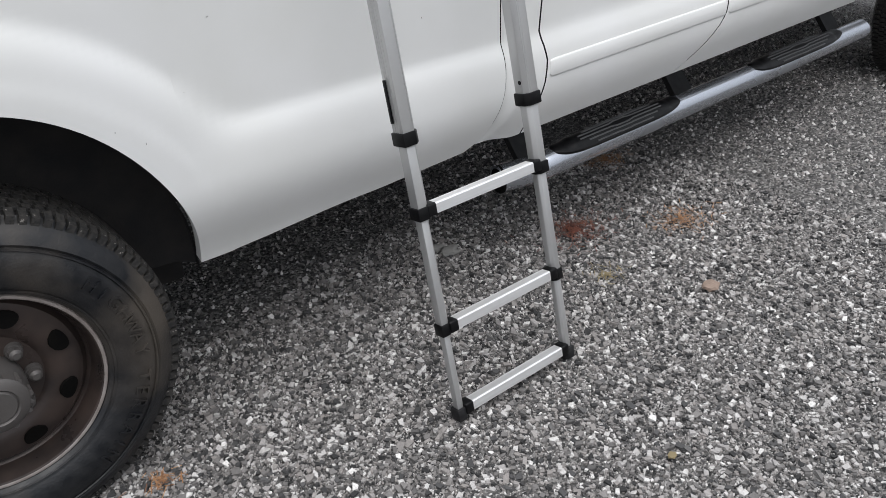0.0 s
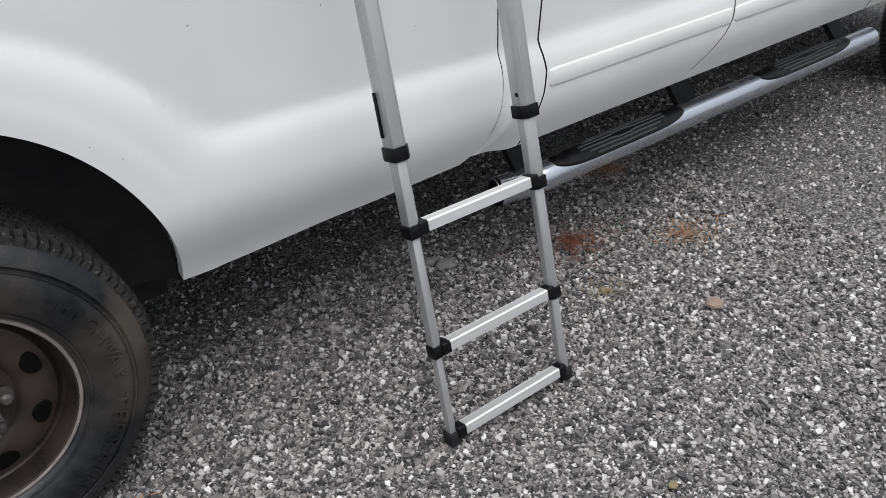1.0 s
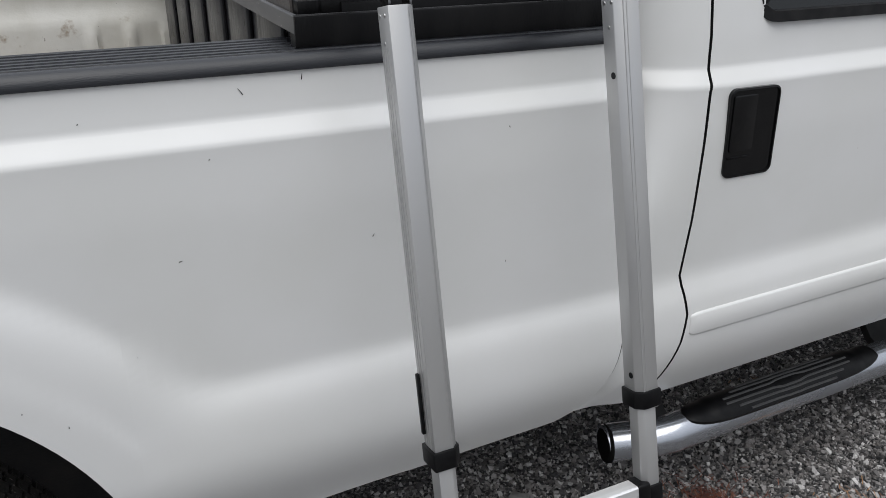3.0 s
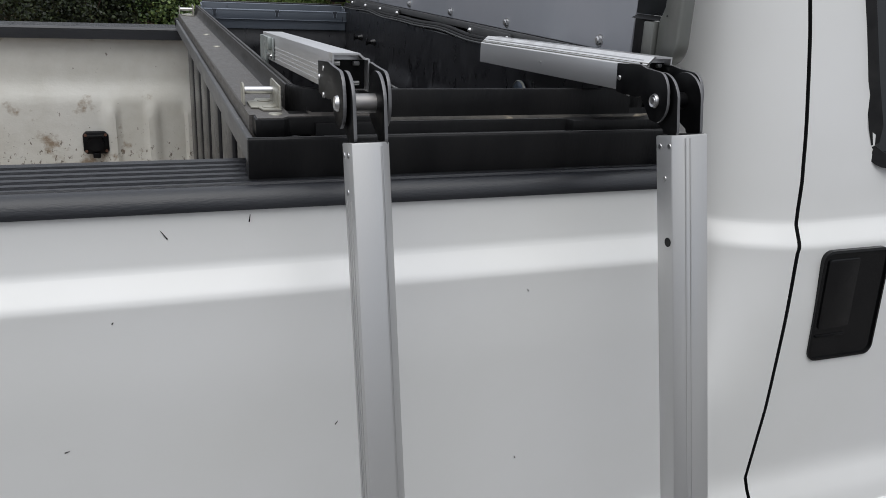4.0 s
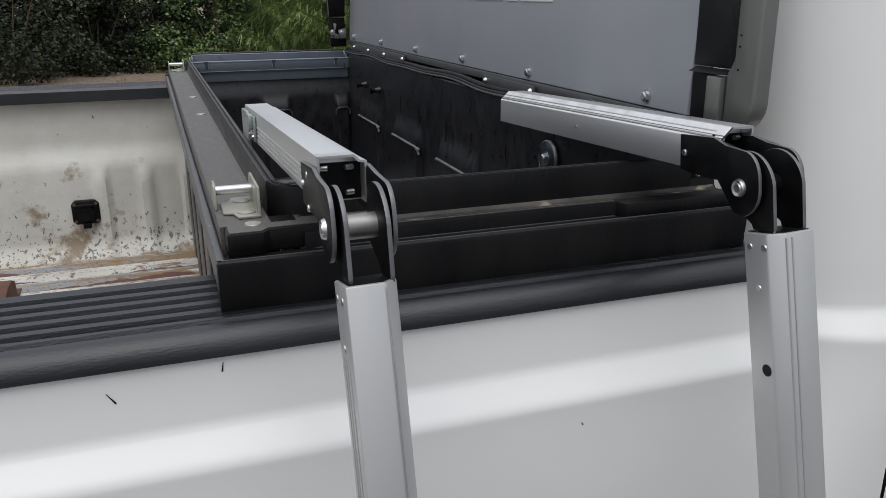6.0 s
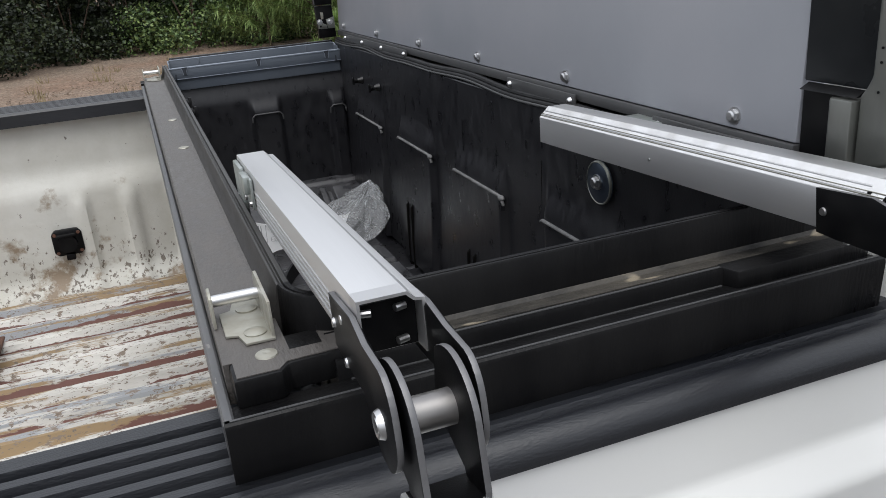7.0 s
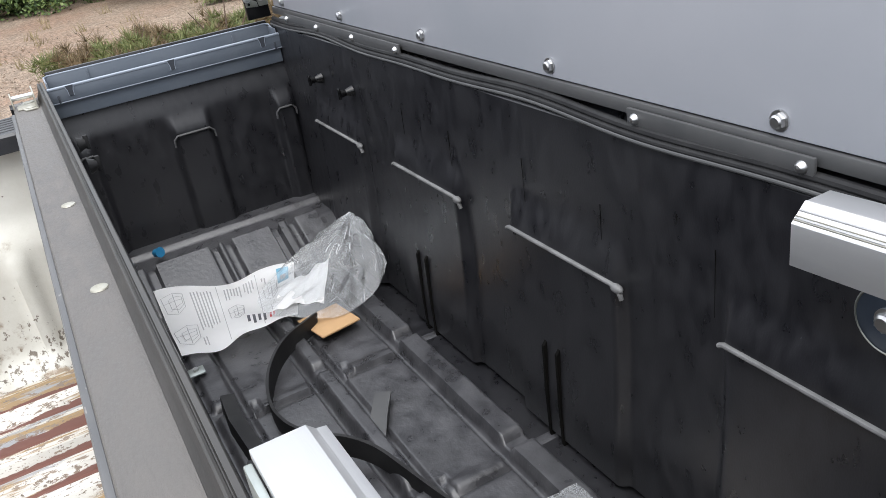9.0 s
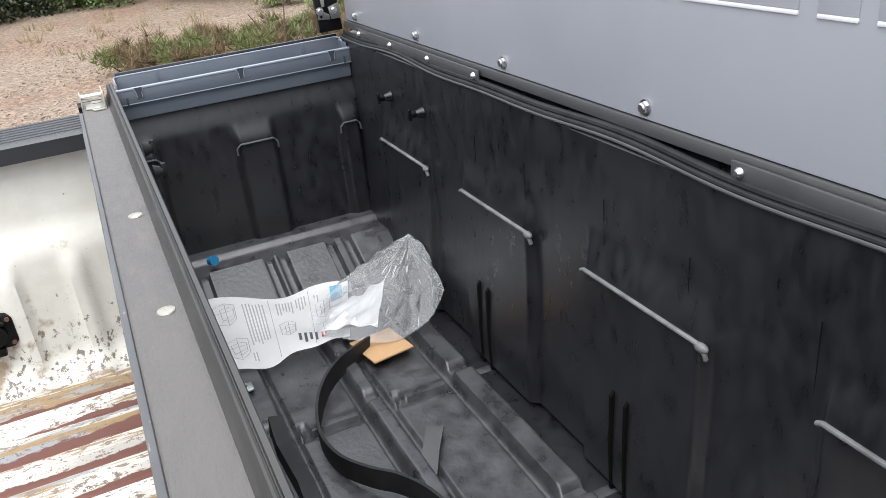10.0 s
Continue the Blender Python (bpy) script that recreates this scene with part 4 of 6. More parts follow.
    part("rim_edge", lathe([(0.2315, -0.0006), (0.2345, -0.0022), (0.2385, -0.0024), (0.2410, 0.002)], c, "y", 80), WORN, wheel, "worn bright rim edge")
    bm = lathe([(0.250, -0.0085), (0.252, -0.0125), (0.255, -0.0135), (0.257, -0.0145)], c, "y", 80)
    lathe([(0.345, -0.0215), (0.347, -0.0250), (0.350, -0.0245), (0.352, -0.0165)], c, "y", 80, bm=bm)
    part("bead_ring", bm, TYRE, tyre)
    if letters:
        raised_text("HIGHWAY TERRAIN", c, tyre)
    hub_at = Vector(c) - BASE[wheel]
    for ob in (wheel, *wheel.children_recursive):
        for v in ob.data.vertices:
            v.co.x, v.co.z = hub_at.x + (v.co.x - hub_at.x) * grow, hub_at.z + (v.co.z - hub_at.z) * grow
    return wheel


def raised_text(words, c, parent):
    """Raised letters bent round the tyre's flank, each a part of its own."""
    step = 0.046 * 0.80 / 0.315
    for k, letter in enumerate(words):
        if letter == " ":
            continue
        cu = bpy.data.curves.new("letter", "FONT")
        cu.body, cu.size, cu.align_x, cu.extrude = letter, 0.046, "CENTER", 0.0035
        tmp = bpy.data.objects.new("letter", cu)
        scene.collection.objects.link(tmp)
        me = bpy.data.meshes.new_from_object(tmp.evaluated_get(bpy.context.evaluated_depsgraph_get()))
        bpy.data.objects.remove(tmp)
        bm = bmesh.new()
        bm.from_mesh(me)
        bpy.data.meshes.remove(me)
        for v in bm.verts:
            a = -0.15 + step * ((len(words) - 1) / 2 - k) - v.co.x / 0.315
            r = 0.298 + v.co.y
            v.co = Vector(c) + Vector((r * math.cos(a), (-0.030 if r < 0.335 else -0.027) - v.co.z - 0.0005, r * math.sin(a)))
        part("letter", bm, TYRE, parent, "raised black sidewall letter", smooth=False)


def build_running_board(truck):
    r = 0.049

    def at(x):
        return 0.036 + 0.024 * (x - 0.9) + 0.068 * smooth(0.93, 0.72, x) ** 1.2, 0.376 + 0.010 * (x - 0.9) - 0.024 * smooth(0.95, 0.72, x)

    path = [(x, *at(x)) for x in (0.742, 0.755, 0.77, 0.79, 0.82, 0.86, 0.90, 0.95, 1.4, 2.0, 2.6, 3.0, 3.14)]
    circ = [(r * math.cos(math.tau * k / 28), r * math.sin(math.tau * k / 28)) for k in range(28)]
    bar = part("running_board", sweep(path, circ), CHROME, truck, "polished tubular running board")
    dome = lathe([(r * math.cos(radians(a)), r * math.sin(radians(a))) for a in range(0, 91, 10)], (3.138, *at(3.138)), "x", 28)
    part("end_dome", dome, CHROME, bar, "rounded polished end")
    cap = lathe([(0.0, -0.004), (0.036, -0.004), (0.046, -0.002), (0.0498, 0.003), (0.0498, 0.012)], (0, 0, 0), "x", 28)
    moved(cap, Matrix.Translation((0.742, *at(0.742))) @ Matrix.Rotation(-math.atan2(at(0.742)[0] - at(0.772)[0], 0.030), 4, "Z"))
    part("end_cap", cap, GAP, bar, "dark plastic end cap")

    def on_tube(x, a, up):
        """A place on the tube at an angle from its top towards the outside."""
        y, z = at(x)
        a = radians(a)
        return (x, y - (r + up) * math.sin(a), z + (r + up) * math.cos(a))

    for x0, x1 in ((0.93, 1.64), (2.15, 2.90)):
        def pad(u, v):
            e = max(1 - abs(2 * u - 1) ** 5, 0.0) ** 0.5
            a = 10 + (v - 0.5) * (20 + 106 * e)
            edge = smooth(0.0, 0.07, v) * smooth(1.0, 0.93, v) * smooth(0.0, 0.02, u) * smooth(1.0, 0.98, u)
            return on_tube(x0 + (x1 - x0) * u, a, -0.002 + 0.008 * edge + 0.004 * smooth(0.10, 0.14, u) * smooth(0.90, 0.86, u) * edge)
        p = part("step_pad", sheet(70, 24, pad), METALBLACK, bar, "black rubber step pad")
        # ribs are greyer than the pad to carry their highlights
        for k in range(6):
            pts = []
            for t in range(29):
                q = t / 28
                bow = smooth(0.36, 0.44, q) * smooth(0.64, 0.56, q) * (1 if k in (2, 3) else 0.25)
                lead = 0.035 * abs(k - 2.5)
                pts.append(on_tube(x0 + 0.11 + lead + (x1 - x0 - 0.22 - 2 * lead) * q, -20 + 15.0 * k + bow * (5 if k >= 3 else -5), 0.009))
            bm = sweep(pts, [(-0.0028, 0), (-0.002, 0.004), (0.002, 0.004), (0.0028, 0)])
            part("grip_rib", bm, GREYSTRIP, p)
    for x, w in ((0.90, 0.045), (1.80, 0.055), (3.02, 0.055)):
        y, z = at(x)
        bm = sweep([(x, y + 0.03, z - 0.02), (x, y + 0.085, z + 0.005), (x, y + 0.14, z + 0.07), (x, y + 0.16, z + 0.15)], [(-w, -0.012), (w, -0.012), (w, 0.012), (-w, 0.012)])
        part("bracket", bm, RUBBER, bar, "dark grey bracket under the sill")


# ---- ladder ----
RAILS = {"L": ((0.126, -0.434, 0.0), (0.1005, -0.134, 1.487)), "R": ((0.545, -0.434, 0.0), (0.4915, -0.134, 1.487))}


def rail_point(side, z):
    a, b = (Vector(p) for p in RAILS[side])
    return a + (b - a) * (z / 1.487)


def rail_frame(side, z):
    a, b = (Vector(p) for p in RAILS[side])
    up = (b - a).normalized()
    right = Vector((1, 0, 0))
    fwd = up.cross(right).normalized()
    right = fwd.cross(up)
    m = Matrix((right, fwd, up)).transposed().to_4x4()
    m.translation = rail_point(side, z)
    return m


def rail_outline(w, d, side, c=0.27):
    """Cross-section of a rail: a box tube with its inner front corner cut off."""
    h, k = w / 2, d / 2
    g = -1 if side == "R" else 1
    out = [(-h * g, k), (-h * g, -k), ((h - c * w) * g, -k), (h * g, -k + c * d), (h * g, k)]
    return out if g > 0 else out[::-1]


def edged(ob):
    """Grey cut edge round a black plate, coloured for the skylight it reflects."""
    ob.data.materials.append(EDGEGLINT)
    for p in ob.data.polygons:
        if abs(p.normal.x) < 0.5:
            p.material_index = 1
    return ob


def build_ladder():
    lad = thing("telescoping_ladder", (0.33, -0.45, 0), "silver aluminium telescoping ladder with black collars leaning on the truck bed", "ladder")
    # levels: bottom section to top section, each wider
    levels = [(0.030, 0.278, 0.0225), (0.278, 0.600, 0.0275), (0.600, 0.790, 0.0345), (0.790, 1.487, 0.043)]
    for side in "LR":
        sgn = 1 if side == "L" else -1
        for n, (z0, z1, w) in enumerate(levels):
            m = rail_frame(side, z0)
            length = (rail_point(side, z1) - rail_point(side, z0)).length
            bm = prism(rail_outline(w, w, side), "z", -0.02 if n else 0, length, bevel=0.0016)
            sec = part("rail_section", moved(bm, m), ALU, lad)
            if n == 3:
                # black plate on the closed rail top stands for its shaded inside
                part("rail_hollow", moved(prism(rail_outline(w - 0.006, w - 0.006, side), "z", length + 0.0002, length + 0.0008), m), METALBLACK, sec, "dark plate for the shade in the open rail end")
                for gx in (w * 0.5 - 0.27 * w, 0.0035 * sgn + w * 0.16):
                    bm = box((sgn * gx - 0.0007, -w / 2 - 0.0009, 0.0), (sgn * gx + 0.0007, -w / 2 + 0.001, length - 0.004))
                    part("groove_bead", moved(bm, m), ALU, sec)
                for gy in (-0.008, 0.002, 0.010):
                    bm = box((-w / 2 - 0.0008, gy - 0.0007, 0.0), (-w / 2 + 0.001, gy + 0.0007, length - 0.06))
                    if side == "L":
                        part("groove_bead", moved(bm, m), ALU, sec)
                    else:
                        bm.free()
            if n:
                bm = prism(rail_outline(w + 0.009, w + 0.009, side), "z", -0.017, 0.017, bevel=0.003)
                part("collar", moved(bm, m), METALBLACK, lad, "black plastic locking collar")
        m = rail_frame(side, 0.0)
        bm = prism(rail_outline(0.036, 0.038, side), "z", 0.002, 0.040, bevel=0.004)
        part("foot", moved(bm, m), RUBBER, lad, "black rubber foot")
        # locking hole and screws in the wide section
        if side == "R":
            for z in (1.36, 0.835):
                m = rail_frame(side, z)
                # dark disc on the rail stands for the shaded hole
                part("hole", moved(tube((-0.0222, -0.001, 0), (-0.0205, -0.001, 0), 0.0058, n=14), m), METALBLACK, lad, "dark locking hole")
        for z, dy in ((1.474, -0.006), (1.474, 0.013), (1.436, 0.004)):
            m = rail_frame(side, z)
            bm = tube((-0.0212, dy, 0), (-0.0224, dy, 0), 0.0036, 0.003, n=12)
            part("screw", moved(bm, m), STEEL, lad)
    # strap of a spare lock beside the outer rail
    m = rail_frame("L", 0.83)
    part("lock_lever", moved(box((-0.029, 0.004, 0.0), (-0.0235, 0.012, 0.105), 0.001), m), METALBLACK, lad, "thin black lock lever")
    # rungs with black end brackets
    for z in (0.030, 0.278, 0.600):
        a, b = rail_point("L", z), rail_point("R", z)
        m = rail_frame("L", z)
        tilt = m.to_3x3()
        w = 0.020
        lo, hi = 0.014, (b - a).length - 0.014
        out = [(-0.017, -0.014), (0.017, -0.014), (0.017, 0.011), (0.0145, 0.014), (-0.0145, 0.014), (-0.017, 0.011)]
        bm = prism(out, "x", lo + 0.018, hi - 0.018)
        for yy in (-0.0122, 0.0122):
            box((lo + 0.018, yy - 0.0008, 0.0135), (hi - 0.018, yy + 0.0008, 0.0145), bm=bm)
        drop = Matrix.Translation((0, -0.004, 0.004))
        part("rung", moved(bm, m @ drop), ALUX, lad, "ribbed aluminium rung")
        for e0, e1 in ((lo - 0.006, lo + 0.020), (hi - 0.020, hi + 0.006)):
            bm = prism([(p * 1.14, q * 1.14) for p, q in out], "x", e0, e1, bevel=0.002)
            part("rung_bracket", moved(bm, m @ drop), METALBLACK, lad)
    # hinges and the two arms that reach into the box
    py, pz = -0.106, 1.523
    for side, x0, w in (("L", 0.083, 0.043), ("R", 0.487, 0.040)):
        xs = (0.0805, 0.1225) if side == "L" else (0.4715, 0.5135)

        def lift(bm):
            for v in bm.verts:
                v.co.z += 0.042 * (0.503 - v.co.y)
            return bm

        low = [(py + 0.036 * math.cos(radians(a)), pz - 0.002 + 0.036 * math.sin(radians(a))) for a in range(50, 166, 8)]
        low += [(-0.1480, 1.4930), (-0.1465, 1.4862), (-0.121, 1.4862), (-0.1185, 1.4905), (-0.088, 1.503), (-0.078, 1.520)]
        for k, x in enumerate(xs):
            out = -1 if k == 0 else 1
            arm_x = (x0 - 0.0022) if k == 0 else (x0 + w + 0.0022)
            rnd = [(py + r * math.cos(radians(a)), pz - 0.001 + r * math.sin(radians(a))) for a, r in ((a, 0.036 - 0.010 * smooth(95, 170, a)) for a in range(88, 251, 9))]
            upper = rnd + [(-0.100, 1.4985), (-0.068, 1.522), (-0.040, 1.517), (-0.010, 1.516), (0.010, 1.517), (0.014, 1.554), (-0.042, 1.5590), (-0.080, 1.5585)]
            bm = prism(upper, "x", -0.002, 0.002, bevel=0.0007)
            for v in bm.verts:
                t = smooth(-0.085, -0.035, v.co.y)
                v.co.x += (x + out * 0.0030) * (1 - t) + arm_x * t
            edged(part("hinge_plate", bm, METALBLACK, lad, "black steel hinge plate"))
            bm = prism(low, "x", x - 0.002 - out * 0.0046, x + 0.002 - out * 0.0046, bevel=0.0007)
            edged(part("hinge_plate", bm, METALBLACK, lad, "black steel hinge plate"))
        pin = part("hinge_pin", tube((xs[0] + 0.003, py, pz), (xs[1] - 0.003, py, pz), 0.0105, n=24), PIN if side == "L" else METALBLACK, lad, "round hinge pin")
        for x, d in ((xs[0] - 0.0052, -1), (xs[1] + 0.0052, 1)):
            part("pin_head", lathe([(0.0, d * 0.003), (0.004, d * 0.0032), (0.0045, d * 0.002), (0.0075, d * 0.003), (0.0088, 0.0), (0.0088, -d * 0.001)], (x, py, pz), "x", 20), STEEL, pin)
        # arm: a channel with a chamfered upper corner
        t = 0.0022
        zb, zt = (1.503 if side == "L" else 1.4985), 1.5455
        if side == "L":
            outer = [(x0, zb), (x0, zt), (x0 + w - 0.011, zt), (x0 + w - 0.006, zt - 0.005), (x0 + w, zt - 0.006), (x0 + w, zb)]
        else:
            outer = [(x0, zb), (x0, zt - 0.0130), (x0 + 0.0025, zt - 0.0120), (x0 + 0.0025, zt - 0.0090), (x0 + 0.0075, zt - 0.0075), (x0 + 0.0075, zt - 0.0045), (x0 + 0.0145, zt - 0.0030), (x0 + 0.0145, zt), (x0 + w, zt), (x0 + w, zb)]
        bm = bmesh.new()
        ya, yb = -0.045, 0.505
        prism(outer, "y", ya + 0.016, yb, bm, bevel=0.0004)
        mid = Vector((x0 + w / 2, (zb + zt) / 2))
        plain = outer if side == "L" else [(x0, zb), (x0, zt - 0.0130), (x0 + 0.0135, zt), (x0 + w, zt), (x0 + w, zb)]
        inner = [(mid.x + (px - mid.x) * 0.90, mid.y + (pz - mid.y) * (0.90 if pz > mid.y else 1.0)) for px, pz in plain]
        loops = [[bm.verts.new((px, yy, pz)) for px, pz in row] for row, yy in ((plain, ya + 0.0162), (plain, ya), (inner, ya), (inner, ya + 0.0162))]
        for p, q in zip(loops, loops[1:]):
            for i in range(len(plain) - 1):
                bm.faces.new((p[i], p[i + 1], q[i + 1], q[i]))
        bmesh.ops.recalc_face_normals(bm, faces=bm.faces)
        arm = part("arm", lift(bm), ALUY, lad, "bright aluminium arm reaching over the box")
        # black plate just inside the end stands for the arm's shaded hollow
        part("arm_hollow", lift(box((x0 + 0.003, ya + 0.0125, zb + 0.002), (x0 + w - 0.003, ya + 0.0155, zt - 0.008))), METALBLACK, arm, "black plate for the shade in the hollow arm end")
        if side == "L":
            for k in range(4):
                zz = zb + 0.005 + 0.0055 * k
                part("groove_bead", lift(box((x0 - 0.0009, ya + 0.06, zz), (x0 + 0.001, yb, zz + 0.002))), ALUY, arm)
        else:
            # chamfer in paler aluminium than the arm, for its sky reflection
            slope = [(x0 + 0.0002, zt - 0.0128), (x0 + 0.0137, zt + 0.0004), (x0 + 0.0150, zt + 0.0004), (x0 + 0.0150, zt - 0.001), (x0 + 0.0030, zt - 0.0128)]
            part("chamfer", lift(prism(slope, "y", ya, yb)), ALUX, arm, "chamfered edge, paler for the sky it reflects")
            for q in (0.16, 0.34):
                px, pz = x0 + 0.0002 + 0.0135 * q, zt - 0.0128 + 0.0132 * q
                part("groove", lift(box((px - 0.0006, ya, pz - 0.0002), (px + 0.0002, yb, pz + 0.0006))), ZINC, arm, "fine dark groove")
        for yy, zz in ((0.004, 1.536), (-0.022, 1.549), (-0.022, 1.519)):
            part("screw", tube((x0 - 0.004, yy, zz), (x0 - 0.006, yy, zz), 0.0038, 0.003, n=12), STEEL, arm)
        for xx, zz in ((x0 + 0.004, 1.534), (x0 + w - 0.011, 1.534), (x0 + w - 0.011, 1.512)):
            part("screw", lift(tube((xx, ya + 0.008, zz), (xx + (0.006 if xx < x0 + 0.02 else -0.007), ya + 0.006, zz), 0.0026, n=10)), STEEL, arm)
        if side == "L":
            bm = box((x0 - 0.004, 0.375, 1.506), (x0 - 0.001, 0.425, 1.540), 0.001)
            box((x0 - 0.010, 0.382, 1.522), (x0 - 0.003, 0.418, 1.542), 0.002, bm=bm)
            box((x0 - 0.006, 0.440, 1.475), (x0 - 0.001, 0.500, 1.541), 0.001, bm=bm)
            latch = part("latch", lift(bm), ZINCPALE, arm, "zinc-plated latch on the arm")
            for yy, zz in ((0.382, 1.512), (0.418, 1.512), (0.45, 1.53), (0.488, 1.50)):
                part("screw", lift(tube((x0 - 0.004, yy, zz), (x0 - 0.0065, yy, zz), 0.0034, 0.003, n=10)), STEEL, latch)
            part("end_plate", lift(box((x0 - 0.003, yb - 0.03, zb - 0.055), (x0 + 0.001, yb, zt - 0.006), 0.001)), METALBLACK, arm)
        else:
            part("scuff_screw", tube((x0 - 0.0005, 0.25, 1.527), (x0 - 0.0015, 0.25, 1.527), 0.002, n=8), STEEL, arm)
    return lad


# ---- toolbox ----
def build_toolbox():
    bx = thing("truck_toolbox", (0.3, 1.0, 0.915), "black plastic crossover toolbox with its grey lid standing open", "toolbox")
    Y0, Y1, X0, X1 = 0.052, 1.978, 0.0, 0.612
    # end ledges that sit on the bed rails: near and far
    for near in (True, False):
        def yy(v):
            return v if near else 2.165 - v
        prof = [(0.052, 1.4035), (0.0495, 1.4500), (0.0505, 1.4530), (0.0525, 1.4545), (0.0570, 1.4545), (0.0600, 1.4515), (0.0820, 1.4500), (0.0820, 1.4035)]
        bm = prism([(yy(y), z) for y, z in prof], "x", X0, X1)
        part("end_ledge", bm, LEDGE, bx, "black moulded end ledge resting on the rail", angle=30)
        if near:
            # the ledge is deeper past the notch
            step = [(0.0822, 1.4035), (0.0812, 1.4630), (0.0825, 1.4668), (0.0855, 1.4675), (0.104, 1.4630), (0.1125, 1.4630), (0.1160, 1.4670), (0.1175, 1.4760), (0.1175, 1.4035)]
            part("shelf_step", prism(step, "x", X0 + 0.09, X1), LEDGE, bx, "black riser of the dusty shelf", angle=30)
            part("shelf", prism([(0.0890, 1.4674), (0.104, 1.4637), (0.1121, 1.4637), (0.1152, 1.4672), (0.1156, 1.4650), (0.1125, 1.4622), (0.104, 1.4622), (0.0890, 1.4660)], "x", X0 + 0.165, X1 - 0.002), SHELF, bx, "black shelf with tan dust along it")
            bm = prism([(0.450, 0.0855), (0.456, 0.0660), (X1 - 0.004, 0.0660), (X1 - 0.004, 0.0915), (0.450, 0.0915)], "z", 1.4490, 1.4675, bevel=0.002)
            part("raised_pad", bm, LEDGE, bx)
            # thin grey strips stand in for highlights along the rounded edges
            for y, z, xa, xb in ((0.0548, 1.4547, 0.004, X1), (0.0800, 1.4504, 0.100, 0.449), (0.0838, 1.4676, 0.172, 0.449)):
                part("worn_edge", box((xa, y - 0.0012, z - 0.0004), (xb, y + 0.0012, z + 0.0004)), GREYSTRIP, bx, "moulded edge, grey for the light it catches")
            slab = [(0.0125, 0.075), (0.048, 0.075), (0.056, 0.085), (0.084, 0.086), (0.090, 0.0865), (0.17, 0.0865), (0.17, 0.119), (0.106, 0.119), (0.095, 0.136), (0.0125, 0.136)]
            part("corner_pad", prism(slab, "z", 1.4500, 1.4738, bevel=0.0025), LEDGE, bx, "black raised corner of the flange")
            part("corner_top", prism([(0.086, 0.135), (0.094, 0.135), (0.105, 0.117), (0.165, 0.117), (0.165, 0.0895), (0.092, 0.0895), (0.083, 0.089), (0.055, 0.088), (0.047, 0.078), (0.0155, 0.078), (0.0155, 0.106), (0.086, 0.106)], "z", 1.4739, 1.4747), DUSTY, bx)
    # rear flange with a raised inner collar
    prof = [(0.0085, 1.440), (0.0085, 1.4725), (0.0102, 1.4745), (0.049, 1.4742), (0.0545, 1.4755), (0.0580, 1.4780), (0.0580, 1.440)]
    rim = [(0.0582, 1.440), (0.0582, 1.4783), (0.0605, 1.4820), (0.0630, 1.4880), (0.0645, 1.4970), (0.0655, 1.5030), (0.0672, 1.5042), (0.0690, 1.5030), (0.0697, 1.5010), (0.0706, 1.5012), (0.0715, 1.5042), (0.0758, 1.5042), (0.0770, 1.5025), (0.0770, 1.440)]
    lip = [(-0.0008, 1.425), (-0.0008, 1.4525), (0.0006, 1.4545), (0.0060, 1.4545), (0.0078, 1.4530), (0.0078, 1.425)]
    part("far_lip", box((0.086, 1.989, 1.47), (0.560, 1.997, 1.522), 0.002), BLACK, bx, "black far lip of the box")
    part("rear_flange", prism(prof, "y", 0.172, 2.0), DUSTY, bx, "dusty grey-brown rear flange", angle=30)
    part("collar", prism(rim, "y", 0.172, 2.0), COLLAR, bx, "satin black raised collar", angle=30)
    part("flange_lip", prism(lip, "y", 0.0535, 2.0), CAPLIP, bx, "worn dark edge of the rear flange", angle=30)
    part("flange_corner", prism([(0.0085, 0.105), (0.0600, 0.105), (0.0600, 0.172), (0.0085, 0.172)], "z", 1.440, 1.4743), DUSTY, bx)
    # raised collar round the opening
    path = ring_path(0.0713, 0.566, 0.1225, 1.992, 0.050, 1.470, 10)
    path = path[33:44] + [(0.576, 0.1225, 1.470)]
    bm = sweep(path, [(-0.0055, -0.03), (0.0075, -0.03), (0.0062, 0.010), (0.0055, 0.0322), (0.0045, 0.0342), (0.0022, 0.0342), (0.0015, 0.0320), (0.0006, 0.0320), (0.0, 0.0342), (-0.0045, 0.0342), (-0.0055, 0.0322)])
    part("collar", bm, LEDGE, bx, "black raised lip round the opening")

    # tub walls with proud panels
    def front(u, v):
        y, z = 0.19 + 1.785 * u, 1.04 + 0.474 * v
        d = 0.0
        for a, b in ((1.522, 1.753), (1.153, 1.377), (0.786, 1.015), (0.398, 0.633)):
            d = max(d, smooth(a - 0.004, a + 0.008, y) * smooth(b + 0.004, b - 0.008, y))
        d *= smooth(1.400, 1.338, z)
        x = 0.562 - 0.013 * d - 0.012 * smooth(1.30, 1.04, z)
        return (x, y, z)

    def rear(u, v):
        y, z = 0.19 + 1.765 * u, 1.04 + 0.44 * v
        d = 0.0
        for a, b in ((1.522, 1.753), (1.153, 1.377), (0.786, 1.015), (0.398, 0.633)):
            d = max(d, smooth(a - 0.004, a + 0.008, y) * smooth(b + 0.004, b - 0.008, y))
        d *= smooth(1.346, 1.332, z)
        return (0.078 + 0.013 * d + 0.03 * smooth(1.40, 1.04, z), y, z)

    def far(u, v):
        x, z = 0.086 + 0.476 * u, 1.04 + 0.44 * v
